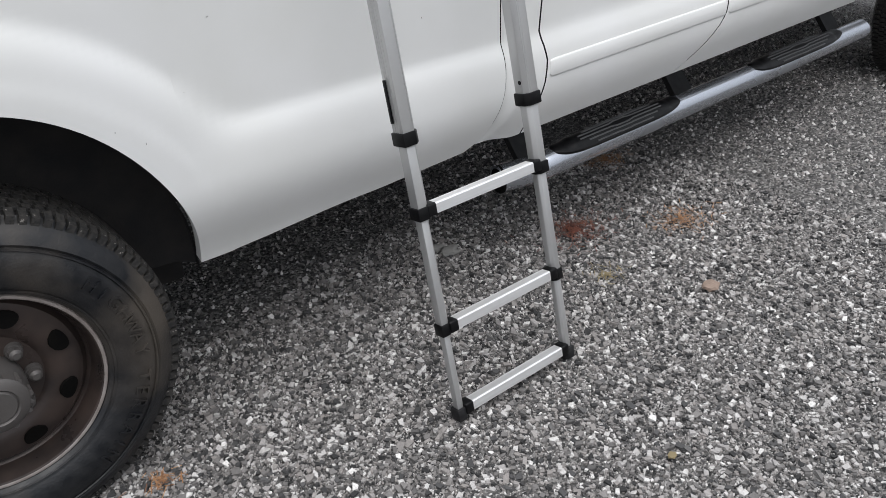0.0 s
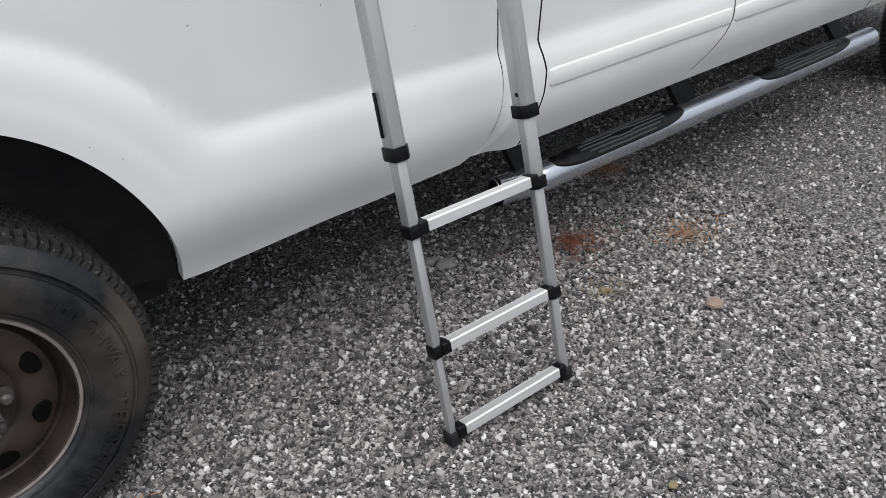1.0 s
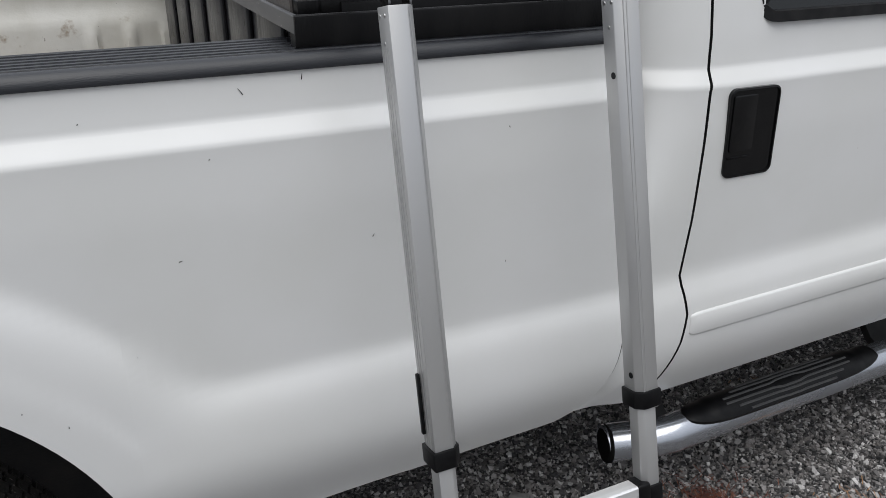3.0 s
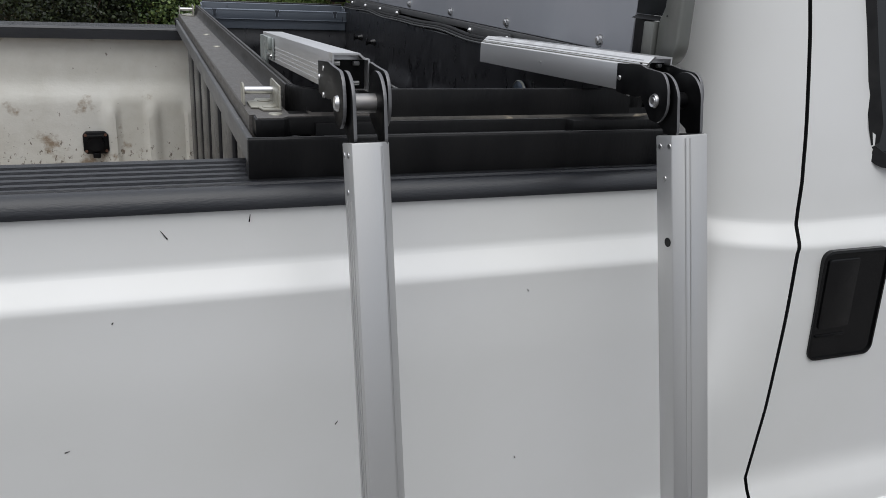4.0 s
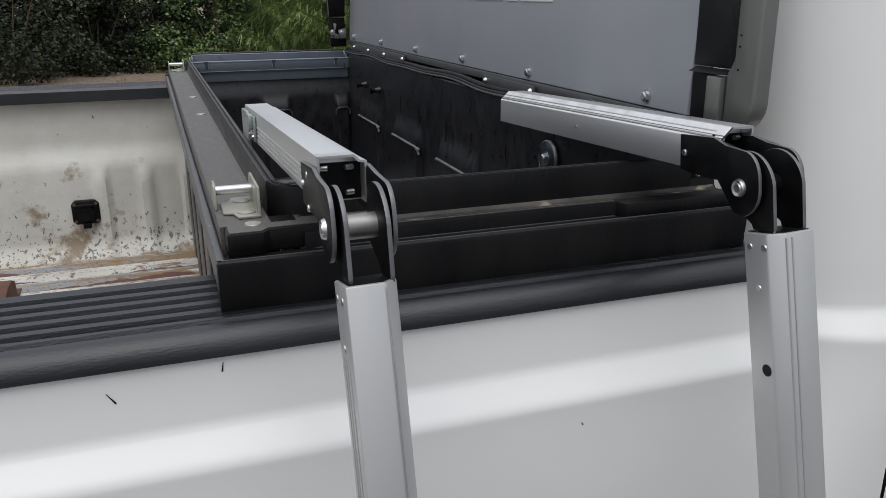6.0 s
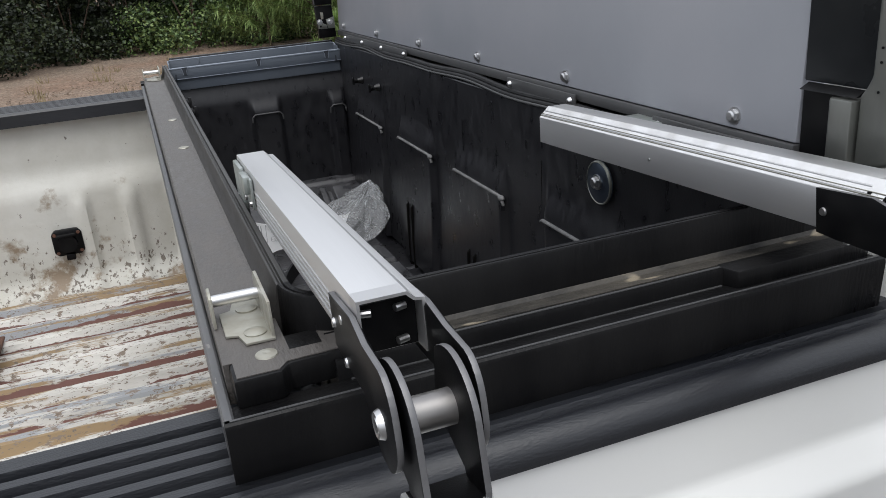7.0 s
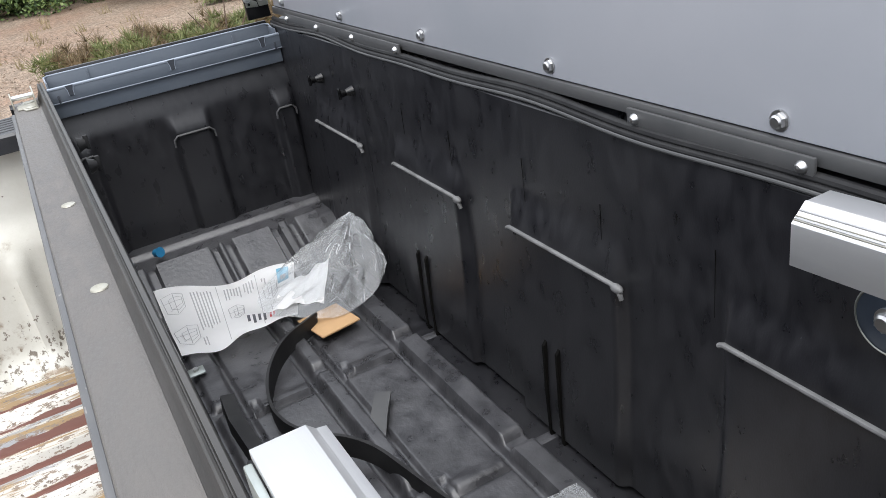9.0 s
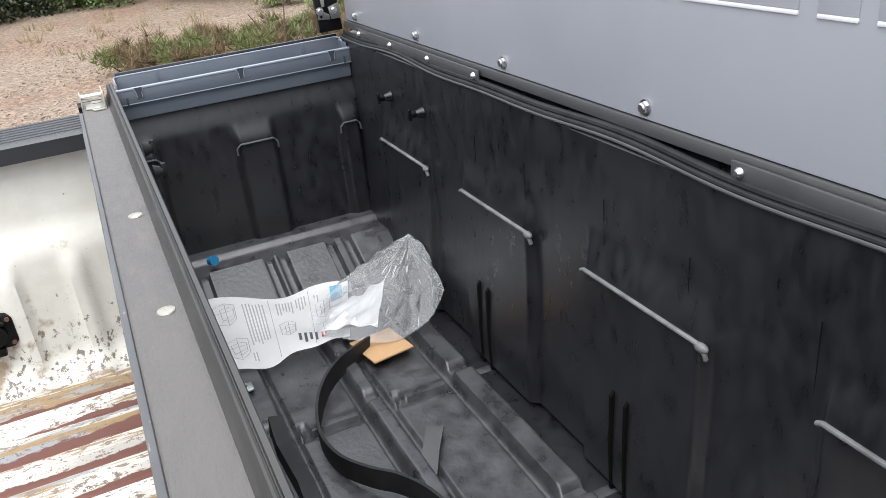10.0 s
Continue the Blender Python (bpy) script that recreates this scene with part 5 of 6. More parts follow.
        d = max(smooth(a - 0.006, a + 0.010, x) * smooth(b + 0.006, b - 0.010, x) * smooth(t + 0.045, t - 0.004, z) for a, b, t in ((0.281, 0.368, 1.349), (0.512, 0.560, 1.347), (0.086, 0.124, 1.357)))
        return (x, 1.940 - 0.014 * d - 0.012 * smooth(1.440, 1.380, z) - 0.006, z)

    def near(u, v):
        x, z = 0.086 + 0.476 * u, 1.04 + 0.44 * v
        return (x, 0.128 + 0.082 * smooth(1.430, 1.412, z) + 0.02 * smooth(1.40, 1.04, z), z)

    for f, nu, nv in ((front, 330, 110), (rear, 90, 40), (far, 130, 60), (near, 12, 40)):
        part("tub_wall", sheet(nu, nv, f), BLACK, bx, angle=40)

    # panel ledges, paler grey for caught light; upright twin ridges and moulding seams
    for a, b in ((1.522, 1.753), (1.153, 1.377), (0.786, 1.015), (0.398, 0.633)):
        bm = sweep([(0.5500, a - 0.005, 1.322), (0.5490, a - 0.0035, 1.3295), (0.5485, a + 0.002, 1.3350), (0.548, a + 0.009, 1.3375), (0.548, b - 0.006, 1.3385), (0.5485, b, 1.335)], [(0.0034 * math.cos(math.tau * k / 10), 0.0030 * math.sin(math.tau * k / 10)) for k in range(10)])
        part("panel_ledge", bm, LITEDGE, bx, "upper edge of a moulded panel, paler grey for caught light")
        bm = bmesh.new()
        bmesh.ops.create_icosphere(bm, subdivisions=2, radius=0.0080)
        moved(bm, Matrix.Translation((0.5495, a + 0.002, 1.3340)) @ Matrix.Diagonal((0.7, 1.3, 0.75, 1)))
        part("ledge_end", bm, LITEDGE, bx)
    for y in (1.323, 1.292, 0.942, 0.912, 0.56, 0.53):
        bm = sweep([(0.541, y, 1.03), (0.5415, y, 1.10), (0.5445, y, 1.182), (0.551, y, 1.188)], [(-0.0038, -0.006), (0.0038, -0.006), (0.0026, 0.006), (-0.0026, 0.006)], up=Vector((-1, 0, 0)))
        part("ridge", bm, GAP, bx, "black upright moulding ridge")
    for y, ln, top in ((1.328, 0.045, 1.442), (1.173, 0.055, 1.436), (0.978, 0.070, 1.442), (0.822, 0.050, 1.425), (0.649, 0.075, 1.430), (0.70, 0.012, 1.452), (1.245, 0.010, 1.448)):
        bm = tube((0.5605, y, top), (0.5590, y, top - ln), 0.0006, 0.0003, n=8)
        part("seam", bm, GAP, bx)

    # far panel edges, greyer than the wall for the light on them
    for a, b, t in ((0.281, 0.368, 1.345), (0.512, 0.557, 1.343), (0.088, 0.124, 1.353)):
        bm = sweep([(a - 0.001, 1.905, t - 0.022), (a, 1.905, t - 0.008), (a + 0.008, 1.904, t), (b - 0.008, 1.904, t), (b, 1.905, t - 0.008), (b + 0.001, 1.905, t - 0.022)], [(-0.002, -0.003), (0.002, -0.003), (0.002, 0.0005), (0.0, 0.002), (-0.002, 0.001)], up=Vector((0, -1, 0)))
        part("panel_ledge", bm, GREYSTRIP, bx, "upper edge of a moulded panel, paler grey for caught light")
    # floor with long ribs
    def floor(u, v):
        x, y = 0.082 + 0.478 * u, 0.20 + 1.74 * v
        z = 1.036
        on = smooth(1.668, 1.650, y)
        cross = max(smooth(0.016, 0.009, abs(y - c)) for c in (1.298, 0.940, 0.585))
        # centre rib, rib along the front wall and its dusty ledge, rear ledge
        z += on * 0.027 * smooth(0.296, 0.308, x) * smooth(0.338, 0.326, x) * (1 - 0.4 * cross)
        z += on * (0.024 * smooth(0.452, 0.462, x) * smooth(0.502, 0.494, x) - 0.012 * smooth(0.496, 0.504, x)) * (1 - 0.55 * cross)
        z += on * 0.022 * smooth(0.178, 0.168, x) * smooth(0.128, 0.138, x) * (1 - 0.5 * cross) + on * 0.012 * smooth(0.138, 0.128, x)
        # moulded panels between the ribs, stepped at short hooked ridges
        cell = (y / 0.355 + 0.4423) % 1.0
        gap = smooth(0.0, 0.018, cell) * smooth(1.0, 0.982, cell)
        for a, b in ((0.342, 0.448), (0.182, 0.292)):
            inside = smooth(a, a + 0.005, x) * smooth(b, b - 0.005, x)
            z += on * inside * (0.009 * gap + 0.005 * smooth(0.10, 0.04, cell) * smooth(a + 0.010, a + 0.014, x) * smooth(b - 0.004, b - 0.008, x) * gap)
            z -= on * inside * 0.006 * smooth(0.114, 0.108, cell) * smooth(a + 0.008, a + 0.010, x) * smooth(a + 0.024, a + 0.020, x)
        z += on * 0.0015 * noise.noise((x * 14, y * 14, 3.0))
        # raised end with moulded pads
        e = min(max((y - 1.655) / 0.15, 0.0), 1.0)
        pads = 0.0
        for a, b in ((0.088, 0.134), (0.150, 0.272), (0.284, 0.302), (0.314, 0.408), (0.420, 0.446), (0.458, 0.52)):
            pads = max(pads, smooth(a, a + 0.005, x) * smooth(b, b - 0.005, x))
        z += 0.077 * e + 0.018 * pads * smooth(1.672, 1.680, y) * smooth(1.806, 1.798, y) + 0.012 * smooth(1.872, 1.884, y)
        return (x, y, z)

    part("tub_floor", sheet(170, 330, floor), FLOORBLACK, bx, "scuffed black ribbed tub floor", angle=60)
    # outer body of the tub
    part("tub_base", box((0.045, 0.20, 0.925), (0.604, 1.945, 1.030), 0.012), BLACK, bx)
    for lo, hi in (((0.040, 0.20, 1.0), (0.070, 1.945, 1.442)), ((0.578, 0.20, 1.0), (0.604, 1.945, 1.50)), ((0.05, 1.945, 1.0), (0.60, 1.957, 1.44)), ((0.05, 0.189, 1.0), (0.60, 0.194, 1.40))):
        part("tub_side", box(lo, hi, 0.002), BLACK, bx)
    for k in range(6):
        y = 0.25 + 0.285 * k
        part("tub_rib", box((0.026, y, 0.95), (0.0398, y + 0.19, 1.438), 0.006), BLACK, bx)
    # front shelf, hinge strip and weather strip
    prof = [(0.563, 1.478), (0.563, 1.514), (0.566, 1.5175), (0.590, 1.526), (0.612, 1.532), (0.612, 1.478)]
    part("front_flange", prism(prof, "y", 0.19, 1.965), BLACK, bx, "black front flange")
    def strip(t):
        return 0.004 * math.sin(t * 17.0) + 0.003 * math.sin(t * 31 + 1)
    for dz, r, dx in ((0.0, 0.0026, -0.001), (0.005, 0.0036, 0.001), (0.012, 0.0052, 0.007)):
        pts = [(0.563 + dx + strip(k / 60) * 0.35, 0.20 + 1.755 * k / 60, 1.5185 + dz * 0.75 + strip(k / 60 + 0.2 * dx) * 0.5) for k in range(61)]
        circ = [(r * math.cos(math.tau * k / 10), r * math.sin(math.tau * k / 10)) for k in range(10)]
        # lowest bead is grey rather than black, for its lit lower edge
        part("weather_strip", sweep(pts, circ), GREYSTRIP if dz == 0 else RUBBER, bx, "wavy black rubber weather strip")
    for y0, y1 in ((1.31, 1.86), (0.55, 0.775), (0.20, 0.36)):
        bm = box((0.566, y0, 1.526), (0.570, y1, 1.546), 0.001)
        hs = part("hinge_strip", bm, GREYSTRIP, bx, "grey metal hinge strip")
        n = max(2, round((y1 - y0) / 0.19) + 1)
        for k in range(n):
            y = y0 + 0.012 + (y1 - y0 - 0.024) * k / (n - 1)
            bm = lathe([(0.0, -0.0055), (0.003, -0.005), (0.0055, -0.002), (0.006, 0.0)], (0.566, y, 1.536), "x", 14)
            part("rivet", bm, STEEL, hs)
    # wall fittings
    for y in (1.690, 1.532):
        bm = tube((0.560, y, 1.436), (0.546, y, 1.436), 0.0105, 0.006, n=16)
        tube((0.546, y, 1.436), (0.536, y, 1.436), 0.006, 0.007, n=12, bm=bm)
        box((0.532, y - 0.003, 1.426), (0.537, y + 0.003, 1.447), 0.0015, bm=bm)
        part("knob", bm, GLOSSBLACK, bx, "black plastic knob")
        bm = tube((0.090, y, 1.436), (0.104, y, 1.436), 0.014, 0.008, n=16)
        box((0.102, y - 0.004, 1.424), (0.110, y + 0.004, 1.450), 0.002, bm=bm)
        part("knob", bm, RUBBER, bx, "black plastic knob")
    w = part("washer", lathe([(0.0, -0.003), (0.0290, -0.003), (0.0305, -0.002), (0.0305, 0.002)], (0.556, 0.466, 1.438), "x", 36), ZINC2, bx, "large dark zinc washer with a bolt")
    part("washer_rim", lathe([(0.0283, -0.0031), (0.0292, -0.0037), (0.0306, -0.0028), (0.0309, 0.000)], (0.556, 0.466, 1.438), "x", 36), ZINCDARK, w)
    bolt("bolt", (0.553, 0.467, 1.439), (-1, 0, 0), 0.009, 0.007, STEEL, w, washer=0.011)
    # latch strikers and rivets on the rear flange
    for y0 in (0.128, 1.895):
        tail = [(0.0165, y0 + 0.022), (0.026, y0 + 0.019), (0.030, y0), (0.0535, y0), (0.0535, y0 + 0.090), (0.030, y0 + 0.090), (0.026, y0 + 0.073), (0.0165, y0 + 0.070)]
        bm = prism(tail, "z", 1.4748, 1.4772, bevel=0.0005)
        prism([(y0 + 0.002, 1.4752), (y0 + 0.006, 1.5060), (y0 + 0.078, 1.5075), (y0 + 0.086, 1.5030), (y0 + 0.090, 1.4752)], "x", 0.0510, 0.0538, bm, bevel=0.0006)
        prism([(y0 + 0.044, 1.4752), (y0 + 0.050, 1.5000), (y0 + 0.056, 1.5030), (y0 + 0.070, 1.5030), (y0 + 0.076, 1.5000), (y0 + 0.078, 1.4752)], "x", 0.0095, 0.0122, bm, bevel=0.0006)
        st = part("latch_striker", bm, ZINC, bx, "zinc-plated latch striker plate")
        part("pin", tube((0.011, y0 + 0.064, 1.4925), (0.052, y0 + 0.064, 1.4925), 0.0052, n=14), STEEL, st)
        for dy in (0.018, 0.070):
            part("rivet", lathe([(0.0, 0.0028), (0.004, 0.0028), (0.0095, 0.0008), (0.0095, 0.0)], (0.040, y0 + dy, 1.4773), "z", 18), ZINC, st)
    for y in (0.106, 0.946, 1.238):
        part("rivet", lathe([(0.0, 0.0015), (0.003, 0.0022), (0.0035, 0.0022), (0.0085, 0.0012), (0.0092, 0.0)], (0.042, y, 1.4745), "z", 22), ZINC, bx)
    # metal clip on the front flange
    bm = box((0.5445, 0.340, 1.5385), (0.604, 0.4025, 1.5410), 0.0006)
    box((0.596, 0.340, 1.528), (0.600, 0.4025, 1.540), bm=bm)
    part("clip", bm, ZINCPALE, bx, "pale zinc clip plate")
    part("end_post", prism([(0.136, 1.4490), (0.136, 1.520), (0.142, 1.531), (0.189, 1.531), (0.189, 1.4490)], "x", 0.580, 0.6115, bevel=0.002), LEDGE, bx)
    # slots of the near end ledge
    for x in (0.305, 0.418, 0.543):
        bm = sweep([(px, py, 1.4375) for px, py, _ in ring_path(x - 0.013, x + 0.013, 0.140, 0.226, 0.008, 0, 5)], [(-0.0012, -0.012), (-0.0012, 0.0015), (0.0012, 0.0015), (0.0012, -0.012)], closed=True)
        slot = part("hook_slot", bm, GREYSTRIP, bx, "moulded hook slot with a raised rim")
        part("slot_floor", prism([(px, py) for px, py, _ in ring_path(x - 0.0115, x + 0.0115, 0.142, 0.224, 0.007, 0, 5)], "z", 1.4350, 1.4366), GAP, slot)
    part("inner_ledge", box((0.088, 0.126, 1.405), (0.560, 0.214, 1.436), 0.004), FLOORBLACK, bx)

    # ---- lid ----
    lean = radians(3.0)
    m = Matrix.Translation((0.578, 0, 1.548)) @ Matrix.Rotation(lean, 4, "Y")
    H = 0.62
    bm = box((0.0, 0.138, 0.003), (0.028, 1.965, H), 0.003)
    lid = part("lid", moved(bm, m), LIDGREY, bx, "satin grey inner panel of the open lid")
    bm = box((0.0285, 0.160, -0.002), (0.050, 1.970, H + 0.01), 0.006)
    part("lid_shell", moved(bm, m), BLACK, lid, "black outer shell of the lid")
    bm = box((-0.0035, 0.137, -0.0125), (0.010, 1.968, 0.0022), 0.0012)
    part("lid_edge", moved(bm, m), GREYSTRIP, lid, "dark grey channel along the lid's lower edge")
    for y in (1.895, 1.567, 1.246, 0.921, 0.595, 0.228):
        at = m @ Vector((0.0, y, 0.017))
        bolt("bolt", at, (-1, 0, 0), 0.0075, 0.006, STEEL, lid, washer=0.0095)
    # embossed shapes across the panel, each with a white lower edge
    for y1, y0 in ((1.775, 1.744), (1.727, 1.612), (1.513, 1.374), (1.329, 1.184), (1.142, 1.103), (0.965, 0.939), (0.904, 0.891), (0.871, 0.725), (0.705, 0.665), (0.648, 0.525)):
        z0 = 0.1345 + 0.0045 * smooth(0.6, 1.75, y1)
        emboss = part("embossed_shape", moved(box((-0.0014, y0, z0 + 0.0041), (0.0008, y1, 0.30), 0.0008), m), LIDGREY, lid)
        part("white_edge", moved(box((-0.0018, y0, z0), (0.0008, y1, z0 + 0.0040), 0.0008), m), PALEEDGE, emboss, "white lower edge")
    # metal rim at the near end of the lid, with a dark recess and a channel
    def end(u):
        return 0.571 + u
    out = [(0.012, 2.165), (0.012, 1.580)] + [(0.044 - 0.032 * math.cos(radians(a)), 1.580 - 0.032 * math.sin(radians(a))) for a in range(10, 91, 10)] + [(0.062, 1.547), (0.062, 1.610), (0.057, 1.615), (0.051, 1.627), (0.051, 2.165)]
    part("lid_rim", prism(out, "x", end(0.0), end(0.022), bevel=0.004, segments=3), GALV, lid, "grey metal outer rim of the lid")
    part("rim_channel", prism([(end(-0.006), 0.0635), (end(-0.006), 0.088), (end(0.0), 0.093), (end(0.012), 0.093), (end(0.012), 0.0635)], "z", 1.535, 1.605, bevel=0.002), GALV, lid, "grey metal channel")
    part("rim_recess", box((end(0.010), 0.052, 1.613), (end(0.016), 0.136, 2.16), 0.002), DARKGLOSS, lid, "dusty glossy black recess")
    part("recess_sill", prism([(end(-0.002), 1.607), (end(0.010), 1.613), (end(0.010), 1.607)], "y", 0.0635, 0.130, bevel=0.0008), METALBLACK, lid)
    part("rim_inside", box((end(0.010), 0.094, 1.50), (end(0.016), 0.136, 1.609), 0.001), METALBLACK, lid)
    for z in (1.615, 1.640, 1.652, 1.690):
        part("rivet_hole", tube((end(-0.0002), 0.042, z), (end(-0.0008), 0.042, z), 0.0012, n=8), METALBLACK, lid)
    # hinge arm at the far end of the lid
    bm = prism([(0.5185, 1.531), (0.519, 1.560), (0.5155, 1.622), (0.566, 1.622), (0.571, 1.531)], "y", 1.972, 1.986, bevel=0.0015)
    arm = part("hinge_arm", bm, METALBLACK, bx, "black hinge arm")
    bm = prism([(0.5135, 1.625), (0.511, 1.68), (0.506, 1.76), (0.572, 1.76), (0.566, 1.625)], "y", 1.964, 1.990, bevel=0.002)
    part("end_cap", bm, METALBLACK, arm, "black end cap of the lid")
    part("cap_edge", sweep([(0.5128, 1.963, 1.628), (0.5100, 1.963, 1.69), (0.5055, 1.963, 1.758)], [(-0.0014, -0.0014), (0.0014, -0.0014), (0.0014, 0.0014), (-0.0014, 0.0014)]), EDGEGLINT, arm)
    bm = prism([(0.520, 1.582), (0.545, 1.567), (0.546, 1.556), (0.519, 1.559)], "y", 1.9690, 1.9715, bevel=0.0006)
    tab = part("hinge_tab", bm, ZINCDARK, arm, "zinc-plated hinge plate")
    bm = prism([(0.543, 1.583), (0.568, 1.590), (0.569, 1.557), (0.5475, 1.557)], "y", 1.9665, 1.9690, bevel=0.0006)
    part("hinge_leaf", bm, ZINCDARK, tab)
    part("hinge_blade", prism([(0.529, 1.605), (0.538, 1.603), (0.5365, 1.585), (0.530, 1.584)], "y", 1.9680, 1.9715, bevel=0.0006), ZINC, tab)
    for x, z, y in ((0.524, 1.577, 1.9690), (0.554, 1.576, 1.9665)):
        bolt("bolt", (x, y, z), (0, -1, 0), 0.0066, 0.006, STEEL, tab, washer=0.0085)
    part("bolt_hole", tube((0.526, 1.9692, 1.5645), (0.526, 1.9684, 1.5645), 0.003, n=10), METALBLACK, tab)
    return bx


def build_tray():
    """Grey tray hung at the far end of the box."""
    tr = thing("parts_tray", (0.32, 1.94, 1.44), "grey-blue plastic tray hooked across the far end of the box", "tray")
    x0, x1, ya, yb, zb, zt = 0.080, 0.560, 1.925, 1.984, 1.438, 1.510
    bm = box((x0, ya, zb), (x1, ya + 0.003, 1.496), 0.001)
    part("front", bm, TRAYGREY, tr)
    part("back", box((x0, yb - 0.003, zb), (x1, yb, zt + 0.006), 0.001), TRAYGREY, tr)
    part("bottom", box((x0, ya + 0.003, zb), (x1, yb - 0.003, zb + 0.003), 0.001), TRAYGREY, tr)
    for a in (x0, x1 - 0.003):
        part("end", box((a, ya + 0.003, zb + 0.003), (a + 0.003, yb - 0.003, zt), 0.001), TRAYGREY, tr)
    part("lip", box((x0 - 0.004, ya - 0.006, 1.470), (x1 + 0.004, ya + 0.004, 1.499), 0.002), TRAYGREY, tr, "pale folded front lip")
    part("lip_edge", box((x0 - 0.004, ya - 0.0075, 1.4965), (x1 + 0.004, ya + 0.003, 1.5005), 0.0012), TRAYLIT, tr)
    rim = [(0.0016 * math.cos(math.tau * k / 8), 0.0016 * math.sin(math.tau * k / 8)) for k in range(8)]
    part("rim", sweep([(x0 + 0.001, ya, 1.4985), (x0 + 0.001, yb - 0.010, zt + 0.005), (x0 + 0.008, yb - 0.002, zt + 0.006), (x1 - 0.008, yb - 0.002, zt + 0.006), (x1 - 0.001, yb - 0.010, zt + 0.005), (x1 - 0.001, ya, 1.4985)], rim), TRAYLIT, tr, "rolled rim, paler for the light along it")
    for x in (x0 + 0.085, x1 - 0.085):
        part("inner_rib", box((x - 0.0012, yb - 0.0075, zb + 0.003), (x + 0.0012, yb - 0.003, zt + 0.004), 0.0005), TRAYGREY, tr)
    part("lip_bottom", box((x0 - 0.003, ya - 0.0078, 1.4685), (x1 + 0.003, ya - 0.005, 1.4702), 0.0005), TRAYLIT, tr)
    # notch outlines paler for caught light; dark patches stand for shaded notches
    for x in (0.119, 0.323, 0.521):
        for d in (-1, 1):
            edge = sweep([(x + d * 0.0090, ya - 0.0082, 1.4995), (x + d * 0.0053, ya - 0.0082, 1.490), (x + d * 0.0048, ya - 0.0082, 1.4795)], [(-0.0006, -0.0006), (0.0006, -0.0006), (0.0006, 0.0006), (-0.0006, 0.0006)])
            part("notch_edge", edge, TRAYLIT, tr)
        bm = prism([(x - 0.0075, 1.500), (x - 0.0045, 1.490), (x - 0.004, 1.480), (x + 0.004, 1.480), (x + 0.0045, 1.490), (x + 0.0075, 1.500)], "y", ya - 0.0085, ya - 0.006)
        part("notch", bm, TRAYDARK, tr)
    for x in (0.094, 0.548):
        part("slit", box((x - 0.002, ya - 0.0078, 1.468), (x + 0.002, ya - 0.0058, 1.484), 0.0005), TRAYDARK, tr)
    return tr


# ---- loose things in the box ----
def paper_z(x, y):
    return 1.075 + 0.007 * math.sin(x * 34 + y * 12) + 0.030 * smooth(1.64, 1.76, y) + 0.004 * math.sin(y * 45 + x * 13)


